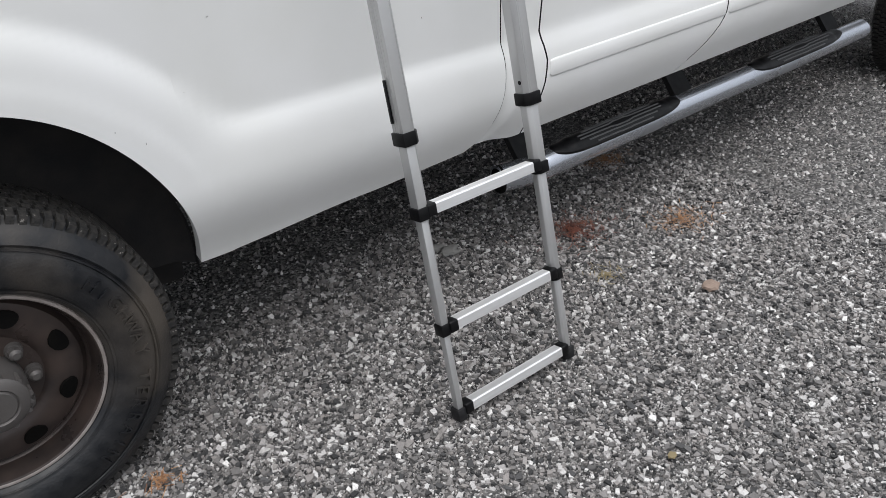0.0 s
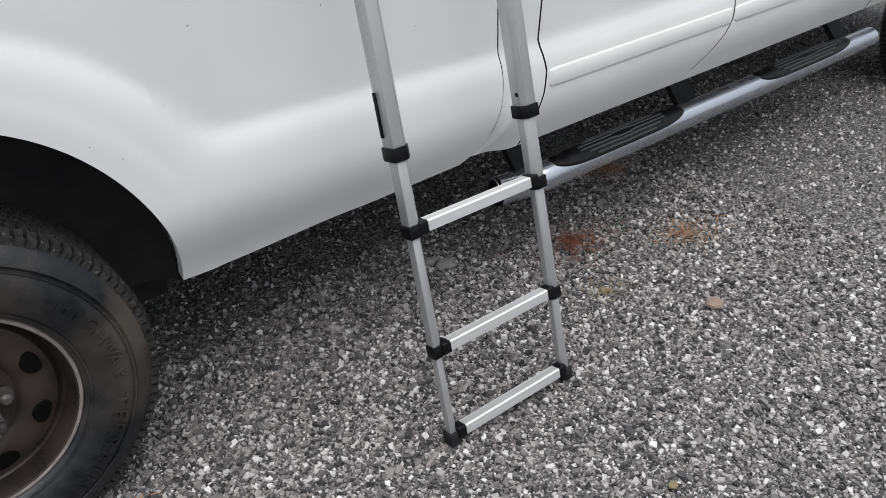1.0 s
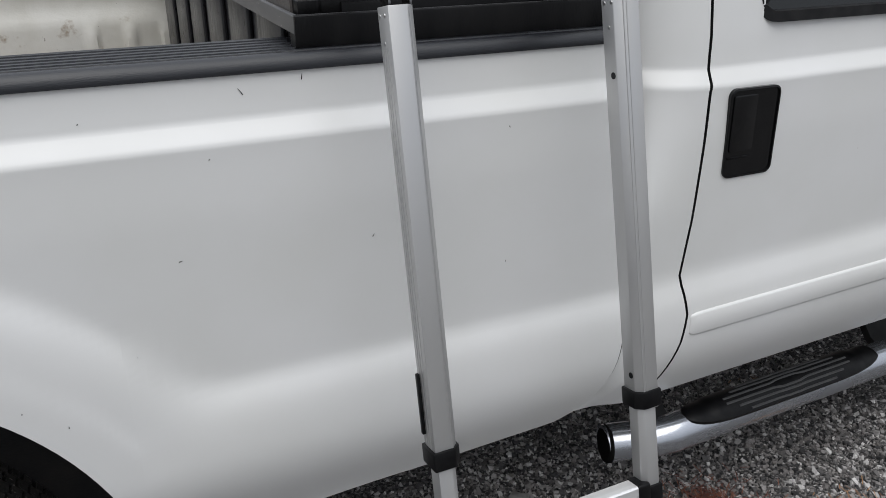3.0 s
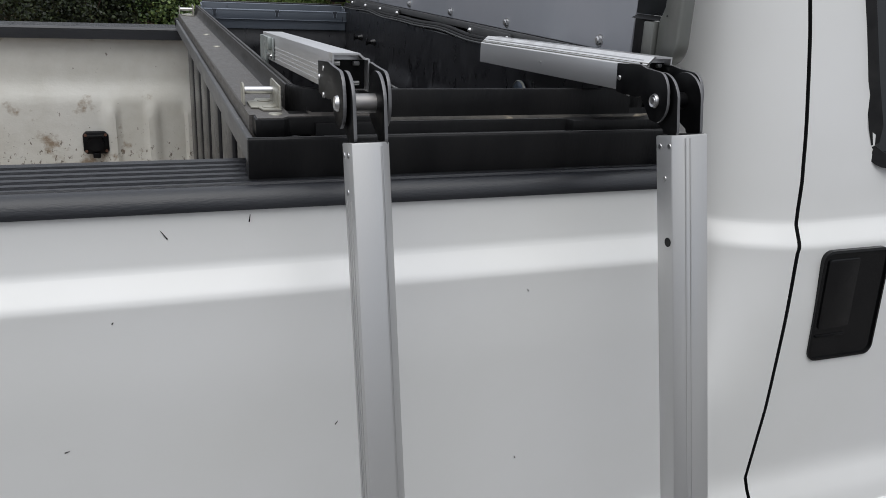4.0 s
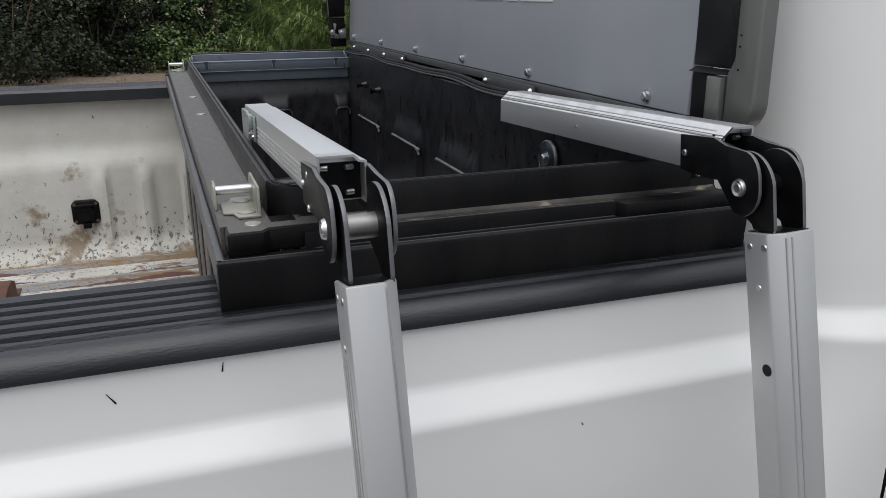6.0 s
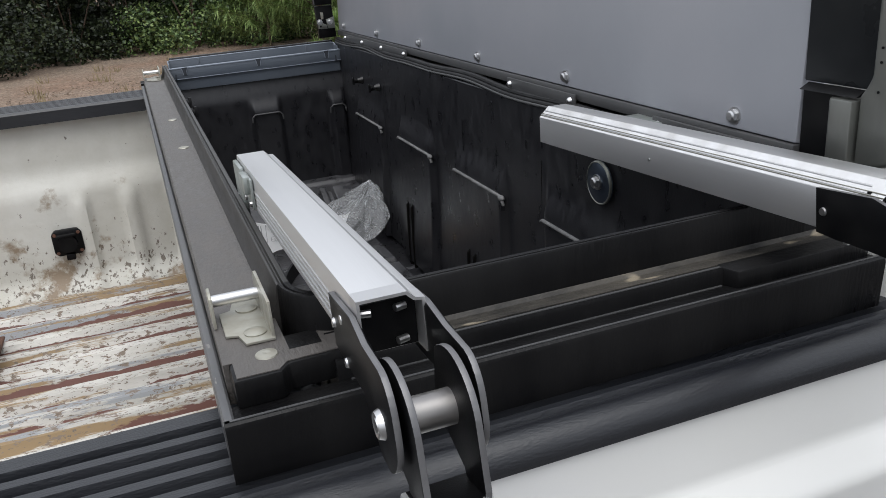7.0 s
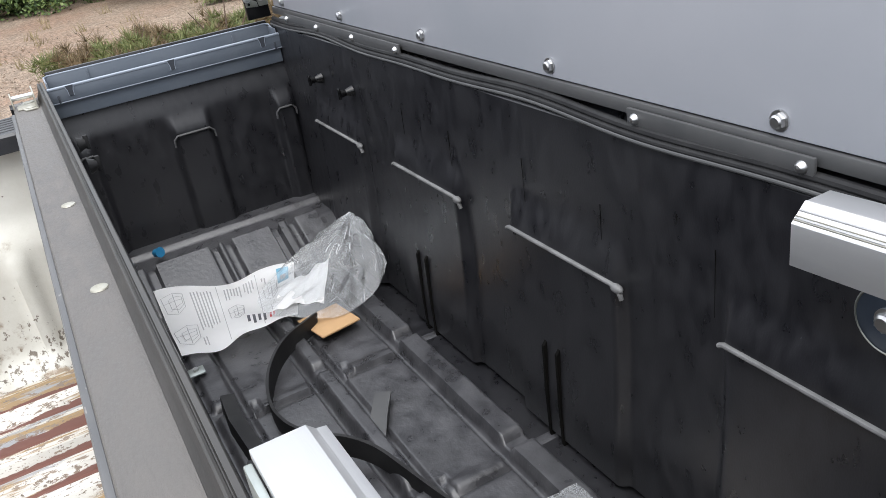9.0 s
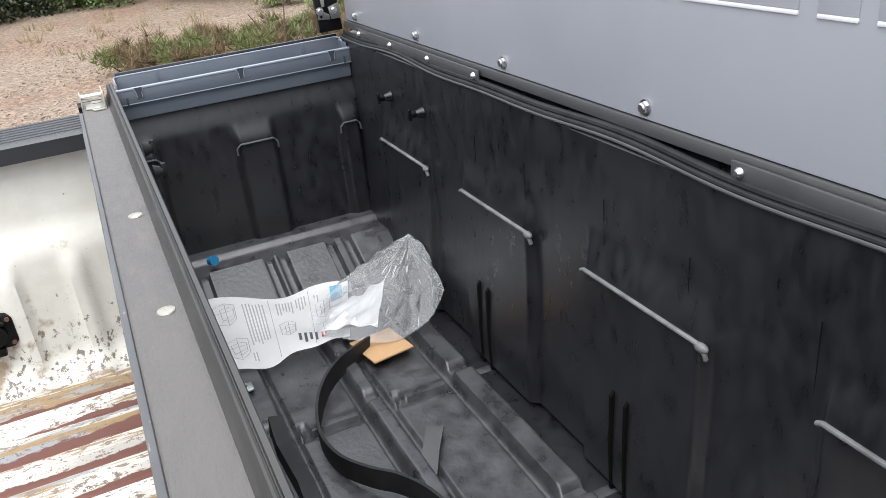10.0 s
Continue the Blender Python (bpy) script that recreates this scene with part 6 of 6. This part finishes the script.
def build_paper():
    sh = thing("instruction_sheet", (0.25, 1.6, 1.06), "rumpled white printed instruction sheet lying on the tub floor", "paper")
    c = ((0.1255, 1.4885), (0.343, 1.4753), (0.408, 1.6755), (0.1296, 1.7365))

    def f(u, v, up=0.0):
        """A place on the sheet; v runs from its far edge to its near edge."""
        w = 1 - v
        x = (c[0][0] * (1 - u) + c[1][0] * u) * (1 - w) + (c[3][0] * (1 - u) + c[2][0] * u) * w
        y = (c[0][1] * (1 - u) + c[1][1] * u) * (1 - w) + (c[3][1] * (1 - u) + c[2][1] * u) * w - 0.016 * w * math.sin(math.pi * min(u * 1.35, 1.0)) ** 1.5 - 0.017 * (1 - w) * math.sin(math.pi * u) + 0.005 * (1 - w) * math.sin(math.pi * u * 5.0)
        return (x, y, paper_z(x, y) + up)

    bm = sheet(40, 24, f)
    bmesh.ops.solidify(bm, geom=bm.faces[:], thickness=0.0004)
    leaf = part("sheet", bm, PAPER, sh)

    def bar(u0, u1, v0, v1, mat, name="printed_line"):
        n = max(2, int((v1 - v0) * 30))
        part(name, sheet(2, n, lambda u, v: f(u0 + (u1 - u0) * u, v0 + (v1 - v0) * v, 0.0009)), mat, leaf)

    rng = random.Random(9)
    for u0, n, v0, v1 in ((0.225, 7, 0.10, 0.72), (0.455, 6, 0.08, 0.36), (0.60, 4, 0.06, 0.30), (0.74, 2, 0.10, 0.24), (0.205, 2, 0.80, 0.96)):
        for k in range(n):
            bar(u0 + 0.022 * k, u0 + 0.022 * k + 0.009, v0 + rng.uniform(0, 0.02), v1 - rng.uniform(0, 0.10), INK)
    for u in (0.405, 0.70):
        bar(u, u + 0.0045, 0.03, 0.97, INK)
    for k in range(4):
        bar(0.575 + 0.042 * k, 0.597 + 0.042 * k, 0.74, 0.93 - rng.uniform(0, 0.05), INKDARK)
    bar(0.755, 0.772, 0.74, 0.90, INKRED)
    bar(0.785, 0.800, 0.72, 0.86, INKRED)
    bar(0.865, 0.955, 0.06, 0.34, INKBLUE, "printed_panel")
    bar(0.890, 0.930, 0.18, 0.30, INK, "printed_panel")
    # line drawings: skewed boxes with inner lines
    fine = [(-0.0006, 0), (0.0006, 0), (0, 0.0003)]
    for u, v, a, b in ((0.10, 0.22, 0.075, 0.13), (0.11, 0.70, 0.09, 0.19), (0.51, 0.60, 0.060, 0.15), (0.80, 0.36, 0.06, 0.13), (0.83, 0.62, 0.05, 0.08)):
        for q, du in ((1.0, 0.0), (0.62, 0.016)):
            ring = [(-1, -0.7), (0.2, -1), (1, -0.8), (0.9, 0.5), (0.1, 1), (-0.9, 0.7)]
            pts = []
            for k, (p0, p1) in enumerate(zip(ring, ring[1:] + ring[:1])):
                pts += [f(u + du + q * a * (p0[0] + (p1[0] - p0[0]) * t / 4), v + q * b * (p0[1] + (p1[1] - p0[1]) * t / 4), 0.001) for t in range(4)]
            part("printed_drawing", sweep(pts, fine, closed=True), INK, leaf)
        for p0, p1 in (((-0.9, -0.1), (0.9, -0.3)), ((0.15, -0.9), (0.1, 0.9)), ((-0.5, 0.6), (0.7, 0.1))):
            pts = [f(u + a * (p0[0] + (p1[0] - p0[0]) * k / 8), v + b * (p0[1] + (p1[1] - p0[1]) * k / 8), 0.001) for k in range(9)]
            part("printed_drawing", sweep(pts, fine), INK, leaf)
    return sh


def build_bag():
    """A slumped clear bag: a tent of film with folds that run up to its peak."""
    base = [Vector(p) for p in ((0.3045, 1.5774, 1.0920), (0.2892, 1.5011, 1.0890), (0.3349, 1.4450, 1.0840), (0.3958, 1.4142, 1.0720), (0.4400, 1.4230, 1.0700), (0.4930, 1.4370, 1.0820),
                                (0.5356, 1.4694, 1.1160), (0.5426, 1.5525, 1.1080), (0.5332, 1.6232, 1.0930), (0.4773, 1.6739, 1.0880), (0.3909, 1.6517, 1.0940))]
    peak = Vector((0.524, 1.592, 1.184))
    mid = Vector((0.44, 1.50, 1.10))
    n, m = 30, 8
    rng = random.Random(12)

    def loop(q):
        q = (q % 1.0) * len(base)
        i = int(q)
        p0, p1, p2, p3 = (base[(i + k) % len(base)] for k in (-1, 0, 1, 2))
        t = q - i
        return 0.5 * ((2 * p1) + (p2 - p0) * t + (2 * p0 - 5 * p1 + 4 * p2 - p3) * t * t + (3 * p1 - p0 - 3 * p2 + p3) * t ** 3)

    bm = bmesh.new()
    rings = []
    for j in range(m + 1):
        t = j / m
        ring = []
        for i in range(n):
            q = i / n
            p = loop(q)
            out = (p - mid)
            out.z = 0
            out.normalize()
            s = p.lerp(peak, t)
            s += out * 0.007 * math.sin(math.pi * t) * (0.4 + 0.6 * smooth(0.40, 0.62, q))
            s.z += 0.008 * math.sin(math.pi * t) * smooth(0.40, 0.55, q) * smooth(0.95, 0.80, q) - 0.016 * math.sin(math.pi * t) * smooth(0.45, 0.30, q)
            grow = min(1.0, 3.5 * t + 0.15) * (1 - 0.8 * t)
            s += (out * 0.7 + Vector((0, 0, 0.7))) * rng.uniform(-0.011, 0.009) * grow
            s += Vector((rng.uniform(-1, 1), rng.uniform(-1, 1), 0)) * 0.007 * grow
            s.x = min(s.x, 0.541)
            s.z = max(s.z, 1.066)
            ring.append(bm.verts.new(s))
        rings.append(ring)
    for j in range(m):
        for i in range(n):
            bm.faces.new((rings[j][i], rings[j][(i + 1) % n], rings[j + 1][(i + 1) % n], rings[j + 1][i]))
    lines = []
    for k in range(46):
        i, j, along = rng.randrange(n), rng.randrange(0, m - 1), k % 3 > 0
        ends = (rings[j][i].co, rings[j + 1][i].co) if along else (rings[j][i].co, rings[j + 1][(i + 1) % n].co)
        c0, c1 = ends[0].lerp(ends[1], rng.uniform(0.05, 0.35)), ends[0].lerp(ends[1], rng.uniform(0.7, 0.97))
        bend = c0.lerp(c1, 0.5) + Vector((rng.uniform(-1, 1), rng.uniform(-1, 1), 1.0)) * 0.0012
        lines.append([c0 + Vector((0, 0, 0.0006)), bend, c1 + Vector((0, 0, 0.0006))])
    bmesh.ops.remove_doubles(bm, verts=bm.verts, dist=0.0002)
    bag = solid("plastic_bag", bm, CLEAR, "slumped clear plastic bag in the corner of the box", "bag", smooth=False)
    # pale lines laid on the creases as their highlights
    for line in lines:
        w = rng.uniform(0.0003, 0.0008)
        part("crease", sweep(line, [(-w, 0), (0, w * 0.5), (w, 0), (0, -w * 0.5)]), FILMGLINT, bag, "crease in the film, pale for the highlight along it")
    return bag


def build_tissue():
    """Folded white slip half inside the bag."""
    c = ((0.2963, 1.4909), (0.3909, 1.4523), (0.459, 1.5824), (0.3655, 1.5773))

    def f(u, v):
        x = (c[0][0] * (1 - u) + c[1][0] * u) * (1 - v) + (c[3][0] * (1 - u) + c[2][0] * u) * v
        y = (c[0][1] * (1 - u) + c[1][1] * u) * (1 - v) + (c[3][1] * (1 - u) + c[2][1] * u) * v
        return (x, y, 1.0865 + 0.010 * abs(math.sin(3.2 * u + 2.0 * v)) + 0.012 * u * v + 0.003 * math.sin(16 * u - 9 * v))
    bm = sheet(24, 16, f)
    bmesh.ops.solidify(bm, geom=bm.faces[:], thickness=0.0005)
    solid("paper_slip", bm, PAPER, "folded white paper slip half inside the clear bag", "paper")


def build_strips():
    # long rubber strip standing on edge in a curve
    pts = [(0.364, 1.431), (0.336, 1.41), (0.296, 1.387), (0.257, 1.349), (0.226, 1.293), (0.21, 1.221), (0.217, 1.15), (0.244, 1.094), (0.273, 1.058), (0.298, 1.015), (0.315, 0.956), (0.328, 0.9), (0.338, 0.852)]
    fine = []
    for i in range(len(pts) - 1):
        p0, p1, p2, p3 = (Vector(pts[min(max(j, 0), len(pts) - 1)]) for j in (i - 1, i, i + 1, i + 2))
        for k in range(5):
            t = k / 5
            fine.append(0.5 * ((2 * p1) + (p2 - p0) * t + (2 * p0 - 5 * p1 + 4 * p2 - p3) * t * t + (3 * p1 - p0 - 3 * p2 + p3) * t ** 3))
    path = [(p.x, p.y, 1.067 + 0.006 * math.sin(k * 0.2)) for k, p in enumerate(fine)]
    bm = sweep(path, [(-0.0025, -0.017), (0.0025, -0.017), (0.0035, 0.0), (0.0025, 0.019), (-0.0025, 0.019), (-0.0015, 0.0)])
    solid("rubber_strip", bm, RUBBER, "curved black rubber seal strip lying on the tub floor", "seal strip")
    bm = sweep([(0.3138, 1.0616, 1.0545), (0.3448, 1.1184, 1.057), (0.3727, 1.1648, 1.056)], [(-0.013, -0.002), (0.013, -0.002), (0.013, 0.002), (-0.013, 0.002)])
    solid("rubber_strip", bm, GREYSTRIP, "short flat dark grey rubber offcut on the tub floor", "seal strip")


def build_small():
    bm = prism([(0.336, 1.463), (0.419, 1.473), (0.432, 1.386), (0.353, 1.374)], "z", 1.0635, 1.067, bevel=0.0008)
    solid("cardboard_piece", bm, CARD, "small tan cardboard piece on the tub floor", "cardboard")
    bm = lathe([(0.0, 0.003), (0.0065, 0.003), (0.008, 0.0), (0.009, 0.0), (0.0093, 0.013), (0.0112, 0.0145), (0.0112, 0.016), (0.0, 0.016)], (0, 0, 0), "z", 24)
    moved(bm, Matrix.Translation((0.166, 1.842, 1.134)) @ Matrix.Rotation(radians(75), 4, "X") @ Matrix.Rotation(radians(30), 4, "Y"))
    solid("bottle_top", bm, BLUECAP, "small bright blue plastic bottle top on the raised tub floor", "bottle top")
    tab = thing("metal_tab", (0.136, 1.428, 1.066), "small zinc tab with a screw beside the rear wall", "bracket")
    part("plate", box((0.121, 1.412, 1.066), (0.150, 1.438, 1.069), 0.001), ZINCPALE, tab)
    part("screw", tube((0.136, 1.428, 1.069), (0.136, 1.428, 1.073), 0.005, n=12), STEEL, tab)
    # parcel of small parts in clear film
    par = thing("parts_packet", (0.41, 0.70, 1.07), "clear packet with a tan printed card in it", "packet")
    part("card", prism([(0.365, 0.770), (0.455, 0.785), (0.470, 0.640), (0.375, 0.620)], "z", 1.064, 1.068, bevel=0.001), CARD2, par)
    def film(u, v):
        x, y = 0.345 + 0.135 * u, 0.60 + 0.205 * v
        return (x, y, 1.070 + 0.008 * abs(noise.noise((x * 30, y * 30, 2.0))) + 0.006 * math.sin(u * 3.1) * math.sin(v * 3.1))
    part("film", sheet(30, 40, film), CLEAR, par, "thin clear plastic film")
    bm = box((0.150, 0.62, 1.052), (0.262, 0.775, 1.072), 0.004)
    solid("small_carton", bm, CARD2, "flat pale printed carton on the tub floor", "carton")
    bm = sweep([(0.1532, 1.0214, 1.066), (0.1584, 1.1241, 1.067), (0.1532, 1.2268, 1.066), (0.1584, 1.2987, 1.065)], [(-0.014, -0.018), (0.014, -0.018), (0.012, 0.014), (-0.010, 0.018)])
    solid("rubber_block", bm, RUBBER, "black foam strip lying along the rear wall", "seal strip")


# ---- what lies on the gravel ----
def build_litter():
    rng = random.Random(5)
    for k, (x, y, s) in enumerate(((0.683, 0.297, 0.040), (0.655, 0.35, 0.030), (1.19, -0.488, 0.034))):
        bm = bmesh.new()
        bmesh.ops.create_icosphere(bm, subdivisions=2, radius=1.0)
        for v in bm.verts:
            q = 1 + 0.45 * noise.noise(v.co * 1.3 + Vector((k * 5, 1, 0)))
            v.co = Vector((x + v.co.x * s * q, y + v.co.y * s * 0.8 * q, 0.008 + v.co.z * s * 0.45 * q))
        solid("rock", bm, PALESTONE if k < 2 else TANSTONE, "pale angular rock lying in the gravel" if k < 2 else "flat pinkish-brown stone in the gravel", "rock", smooth=False)
    # patches of straw, rust-red and orange
    for k, (x, y, r, n, mat, lab) in enumerate(((1.14, 0.099, 0.13, 420, STRAWRED, "patch of dark red pine straw on the gravel"), (1.516, -0.121, 0.13, 190, STRAW, "patch of orange pine straw on the gravel"),
                                      (1.734, 0.466, 0.10, 200, STRAW, "patch of orange pine straw beneath the sill"), (-0.608, -0.113, 0.05, 60, STRAW, "tuft of dry straw beside the tyre"), (0.985, -0.208, 0.06, 60, STRAWPALE, "tuft of pale dry straw on the gravel"))):
        bm = bmesh.new()
        for _ in range(n):
            a, d = rng.uniform(0, math.tau), r * abs(rng.gauss(0, 0.55))
            px, py, ln, t = x + d * math.cos(a) * 1.3, y + d * math.sin(a), rng.uniform(0.012, 0.04), rng.uniform(0, math.pi)
            z = 0.006 + rng.uniform(0, 0.008)
            w = 0.0012
            cx, sx = math.cos(t), math.sin(t)
            bm.faces.new([bm.verts.new((px + p * cx - q * sx, py + p * sx + q * cx, z + (0.003 if p > 0 else 0))) for p, q in ((-ln / 2, -w), (ln / 2, -w), (ln / 2, w), (-ln / 2, w))])
        tagged(part("pine_straw", bm, mat, None, lab, smooth=False), "", "straw", "", "stuff")
    bm = bmesh.new()
    bmesh.ops.create_icosphere(bm, subdivisions=1, radius=0.016)
    for v in bm.verts:
        v.co = Vector((0.437 + v.co.x, -0.906 + v.co.y * 0.8, 0.012 + v.co.z * 0.35))
    solid("dry_leaf", bm, STRAWPALE, "small curled yellow leaf on the gravel", "leaf")


# ---- trees and brush beyond ----
def leaf_mass(bm, centre, radius, n, size, rng, squash=1.0, needles=False):
    for _ in range(n):
        d = Vector((rng.gauss(0, 1), rng.gauss(0, 1), rng.gauss(0, 1))).normalized()
        p = Vector(centre) + Vector((d.x, d.y, d.z * squash)) * radius * rng.uniform(0.55, 1.0)
        s = size * rng.uniform(0.6, 1.4)
        a = Vector((rng.gauss(0, 1), rng.gauss(0, 1), rng.gauss(0, 0.7))).normalized()
        b = a.cross(Vector((rng.gauss(0, 1), rng.gauss(0, 1), rng.gauss(0, 1)))).normalized()
        if needles:
            a = (d + 0.6 * a).normalized()
            b = a.cross(Vector((0.3, 0.2, 1))).normalized() * 0.035
        bm.faces.new([bm.verts.new(p + a * s * i + b * s * j) for i, j in ((-0.5, 0), (0, -0.36), (0.55, 0), (0, 0.36))])


def build_bush(x, y, h, seed, mat, leaves=170, size=0.10):
    rng = random.Random(seed)
    t = thing("tree", (x, y, 0), "dense dark green leafy tree at the edge of the lot", "tree", "trees at the edge of the lot")
    bm = bmesh.new()
    tips = []
    for k in range(4):
        a = math.tau * k / 4 + rng.uniform(-0.4, 0.4)
        p0 = Vector((x, y, -0.05))
        r0 = 0.026
        for step in range(3):
            p1 = p0 + Vector((math.cos(a) * 0.28, math.sin(a) * 0.28, h / 5.2)) * rng.uniform(0.8, 1.2)
            tube(p0, p1, r0, r0 * 0.7, n=7, bm=bm)
            tips.append(p1)
            p0, r0 = p1, r0 * 0.7
    part("trunk", bm, BARK, t)
    bm = bmesh.new()
    for k in range(int(44 * h / 3)):
        a, d = rng.uniform(0, math.tau), rng.uniform(0.2, 1.0) ** 0.6
        z = rng.uniform(-0.10, 1.0) if k % 3 else rng.uniform(-0.06, 0.15)
        w = 0.42 * h * (0.75 + 0.5 * math.sin(math.pi * min(max(z, 0) + 0.22, 1)))
        c = (x + d * w * 0.75 * math.cos(a), y + d * w * 0.75 * math.sin(a), 0.25 + z * h * 0.95)
        leaf_mass(bm, c, rng.uniform(0.30, 0.55), leaves, size, rng, 0.8)
    part("crown", bm, mat, t, smooth=False)
    return t


def build_pine(x, y, h, seed):
    """A young pine with long soft needles in tufts."""
    rng = random.Random(seed)
    t = thing("pine_sapling", (x, y, 0), "young pine with long soft light green needles", "tree", "young pines")
    bm = tube((x, y, -0.03), (x, y, h * 0.92), 0.032, 0.008, n=8)
    crown = bmesh.new()
    for k in range(int(h * 25)):
        z = h * rng.uniform(0.05, 1.0)
        a = rng.uniform(0, math.tau)
        ln = (1.15 - 0.8 * z / h) * rng.uniform(0.6, 1.0) * min(h * 0.55, 1.3)
        tip = Vector((x + ln * math.cos(a), y + ln * math.sin(a), z + 0.35 * ln))
        tube((x, y, z), tip, 0.007, 0.003, n=5, bm=bm)
        for q in (0.45, 0.65, 0.82, 1.0):
            c = Vector((x, y, z)).lerp(tip, q)
            for _ in range(46):
                d = Vector((math.cos(a) * 0.8 + rng.gauss(0, 0.6), math.sin(a) * 0.8 + rng.gauss(0, 0.6), rng.gauss(0.15, 0.55))).normalized()
                s = rng.uniform(0.16, 0.30)
                e = d.cross(Vector((0.2, 0.3, 1))).normalized() * 0.0062
                droop = Vector((0, 0, -0.25 * s))
                crown.faces.new([crown.verts.new(v) for v in (c - e, c + e, c + d * s + droop + e * 0.3, c + d * s + droop - e * 0.3)])
    part("trunk", bm, BARK, t)
    part("crown", crown, NEEDLE, t, smooth=False)
    return t


def build_brush():
    """A low heap of cut pine brush with browning needles."""
    rng = random.Random(21)
    t = thing("brush_heap", (1.9, 10.8, 0), "low heap of cut pine brush with browning needles", "brush")
    for k in range(64):
        x, y = 0.45 + 3.9 * (k + rng.uniform(-0.3, 0.3)) / 64, 10.8 + rng.uniform(-0.5, 0.6)
        bm = bmesh.new()
        a = rng.uniform(0, math.tau)
        p0 = Vector((x, y, 0.0))
        p1 = p0 + Vector((0.35 * math.cos(a), 0.35 * math.sin(a), rng.uniform(0.16, 0.36)))
        tube(p0, p1, 0.012, 0.005, n=6, bm=bm)
        part("branch", bm, BARK, t)
        bm = bmesh.new()
        for q in range(12):
            c = p0.lerp(p1, 0.15 + 0.85 * q / 11) + Vector((rng.gauss(0, 0.08), rng.gauss(0, 0.08), 0))
            for _ in range(26):
                d = Vector((rng.gauss(0, 0.5), rng.gauss(0, 0.5), rng.gauss(0.5, 0.5))).normalized()
                s = rng.uniform(0.07, 0.17)
                e = d.cross(Vector((0.2, 0.9, 0.1))).normalized() * 0.004
                bm.faces.new([bm.verts.new(v) for v in (c - e, c + e, c + d * s + e * 0.3, c + d * s - e * 0.3)])
        part("needles", bm, NEEDLEBROWN if rng.random() < 0.55 else NEEDLEOLIVE, t, smooth=False)
    for x, y, dx, dz in ((2.35, 10.3, 0.10, 0.62), (2.3, 10.35, -0.30, 0.50), (2.42, 10.3, 0.32, 0.45), (3.3, 10.6, -0.45, 0.42), (1.3, 10.6, 0.2, 0.42)):
        part("branch", tube((x, y, 0), (x + dx, y + 0.05, dz), 0.013, 0.006, n=6), BARK, t)


def build_weeds():
    rng = random.Random(31)
    bm = bmesh.new()
    for _ in range(70):
        x, y = rng.uniform(-7, 8), rng.uniform(12.5, 17.5)
        for _ in range(14):
            d = Vector((rng.gauss(0, 0.4), rng.gauss(0, 0.4), 1)).normalized()
            s = rng.uniform(0.08, 0.24)
            e = Vector((0.006, 0, 0))
            p = Vector((x + rng.gauss(0, 0.06), y + rng.gauss(0, 0.06), -0.008))
            bm.faces.new([bm.verts.new(v) for v in (p - e, p + e, p + d * s)])
    tagged(part("dry_weeds", bm, STRAWPALE, None, "thin dry weeds scattered over the dirt", smooth=False), "", "weeds", "", "stuff")


# ---- the place ----
build_ground()
truck = build_truck()
build_wheel(truck, -0.882, -0.048, 0.392)
build_wheel(truck, 4.02, 0.02, 0.392, letters=False)
build_running_board(truck)
build_ladder()
build_toolbox()
build_tray()
build_paper()
build_bag()
build_tissue()
build_strips()
build_small()
build_litter()
gravel("gravel", 92000, -1.0, 2.0, -1.35, 0.75, 0.0045, "loose grey crushed stone beside the truck", STONE, 3, lambda x, y: y < 0.45 + 0.25 * x)
gravel("gravel", 125000, -1.0, 2.0, -1.35, 0.75, 0.0040, "fine grey stone chips between the larger gravel", STONE, 8, lambda x, y: y < 0.45 + 0.25 * x, True)
gravel("gravel", 104000, -1.4, 5.2, -1.9, 1.9, 0.0062, "loose grey crushed stone under and ahead of the truck", STONE, 4, lambda x, y: ((x > 2.0) | (x < -1.0) | (y < -1.35) | (y > 0.45 + 0.25 * x)) & (y < 1.2 + 0.2 * x), True)
gravel("gravel", 20000, -5.0, 4.5, 5.0, 15.0, 0.0065, "loose tan and grey stones on the dirt beyond the truck", STONETAN, 6)
rng = random.Random(77)
for k in range(9):
    build_bush(-9.0 + 2.05 * k + rng.uniform(-0.4, 0.4), (18.0 if k < 4 else 18.8 if k == 4 else 19.5) + rng.uniform(-0.5, 1.1), rng.uniform(3.0, 4.4), 100 + k, LEAF if k < 5 else LEAF2, 250, 0.072)
for k in range(9):
    build_bush(-10.0 + 2.05 * k + rng.uniform(-0.3, 0.3), 20.9 + rng.uniform(-0.4, 0.6), rng.uniform(3.2, 4.2), 150 + k, LEAF if k < 6 else LEAF2)
for k in range(12):
    build_bush(-13 + 2.1 * k, 25.5 + rng.uniform(-0.4, 0.8), rng.uniform(5.0, 6.0), 400 + k, LEAF, 50, 0.30)
for k in range(6):
    build_bush(-10 + 4.2 * k, 23.5 + rng.uniform(-0.6, 1.2), rng.uniform(4.5, 5.6), 200 + k, LEAF)
for x, y, h, sd in ((4.6, 15.6, 2.6, 1), (5.6, 17.0, 3.2, 2), (4.3, 18.0, 2.8, 3), (6.8, 16.0, 3.0, 4), (3.75, 12.2, 1.2, 5), (3.75, 16.6, 3.6, 6), (2.9, 18.0, 3.2, 7), (3.55, 14.6, 0.7, 8)):
    build_pine(x, y, h, 300 + sd)
build_brush()
build_weeds()
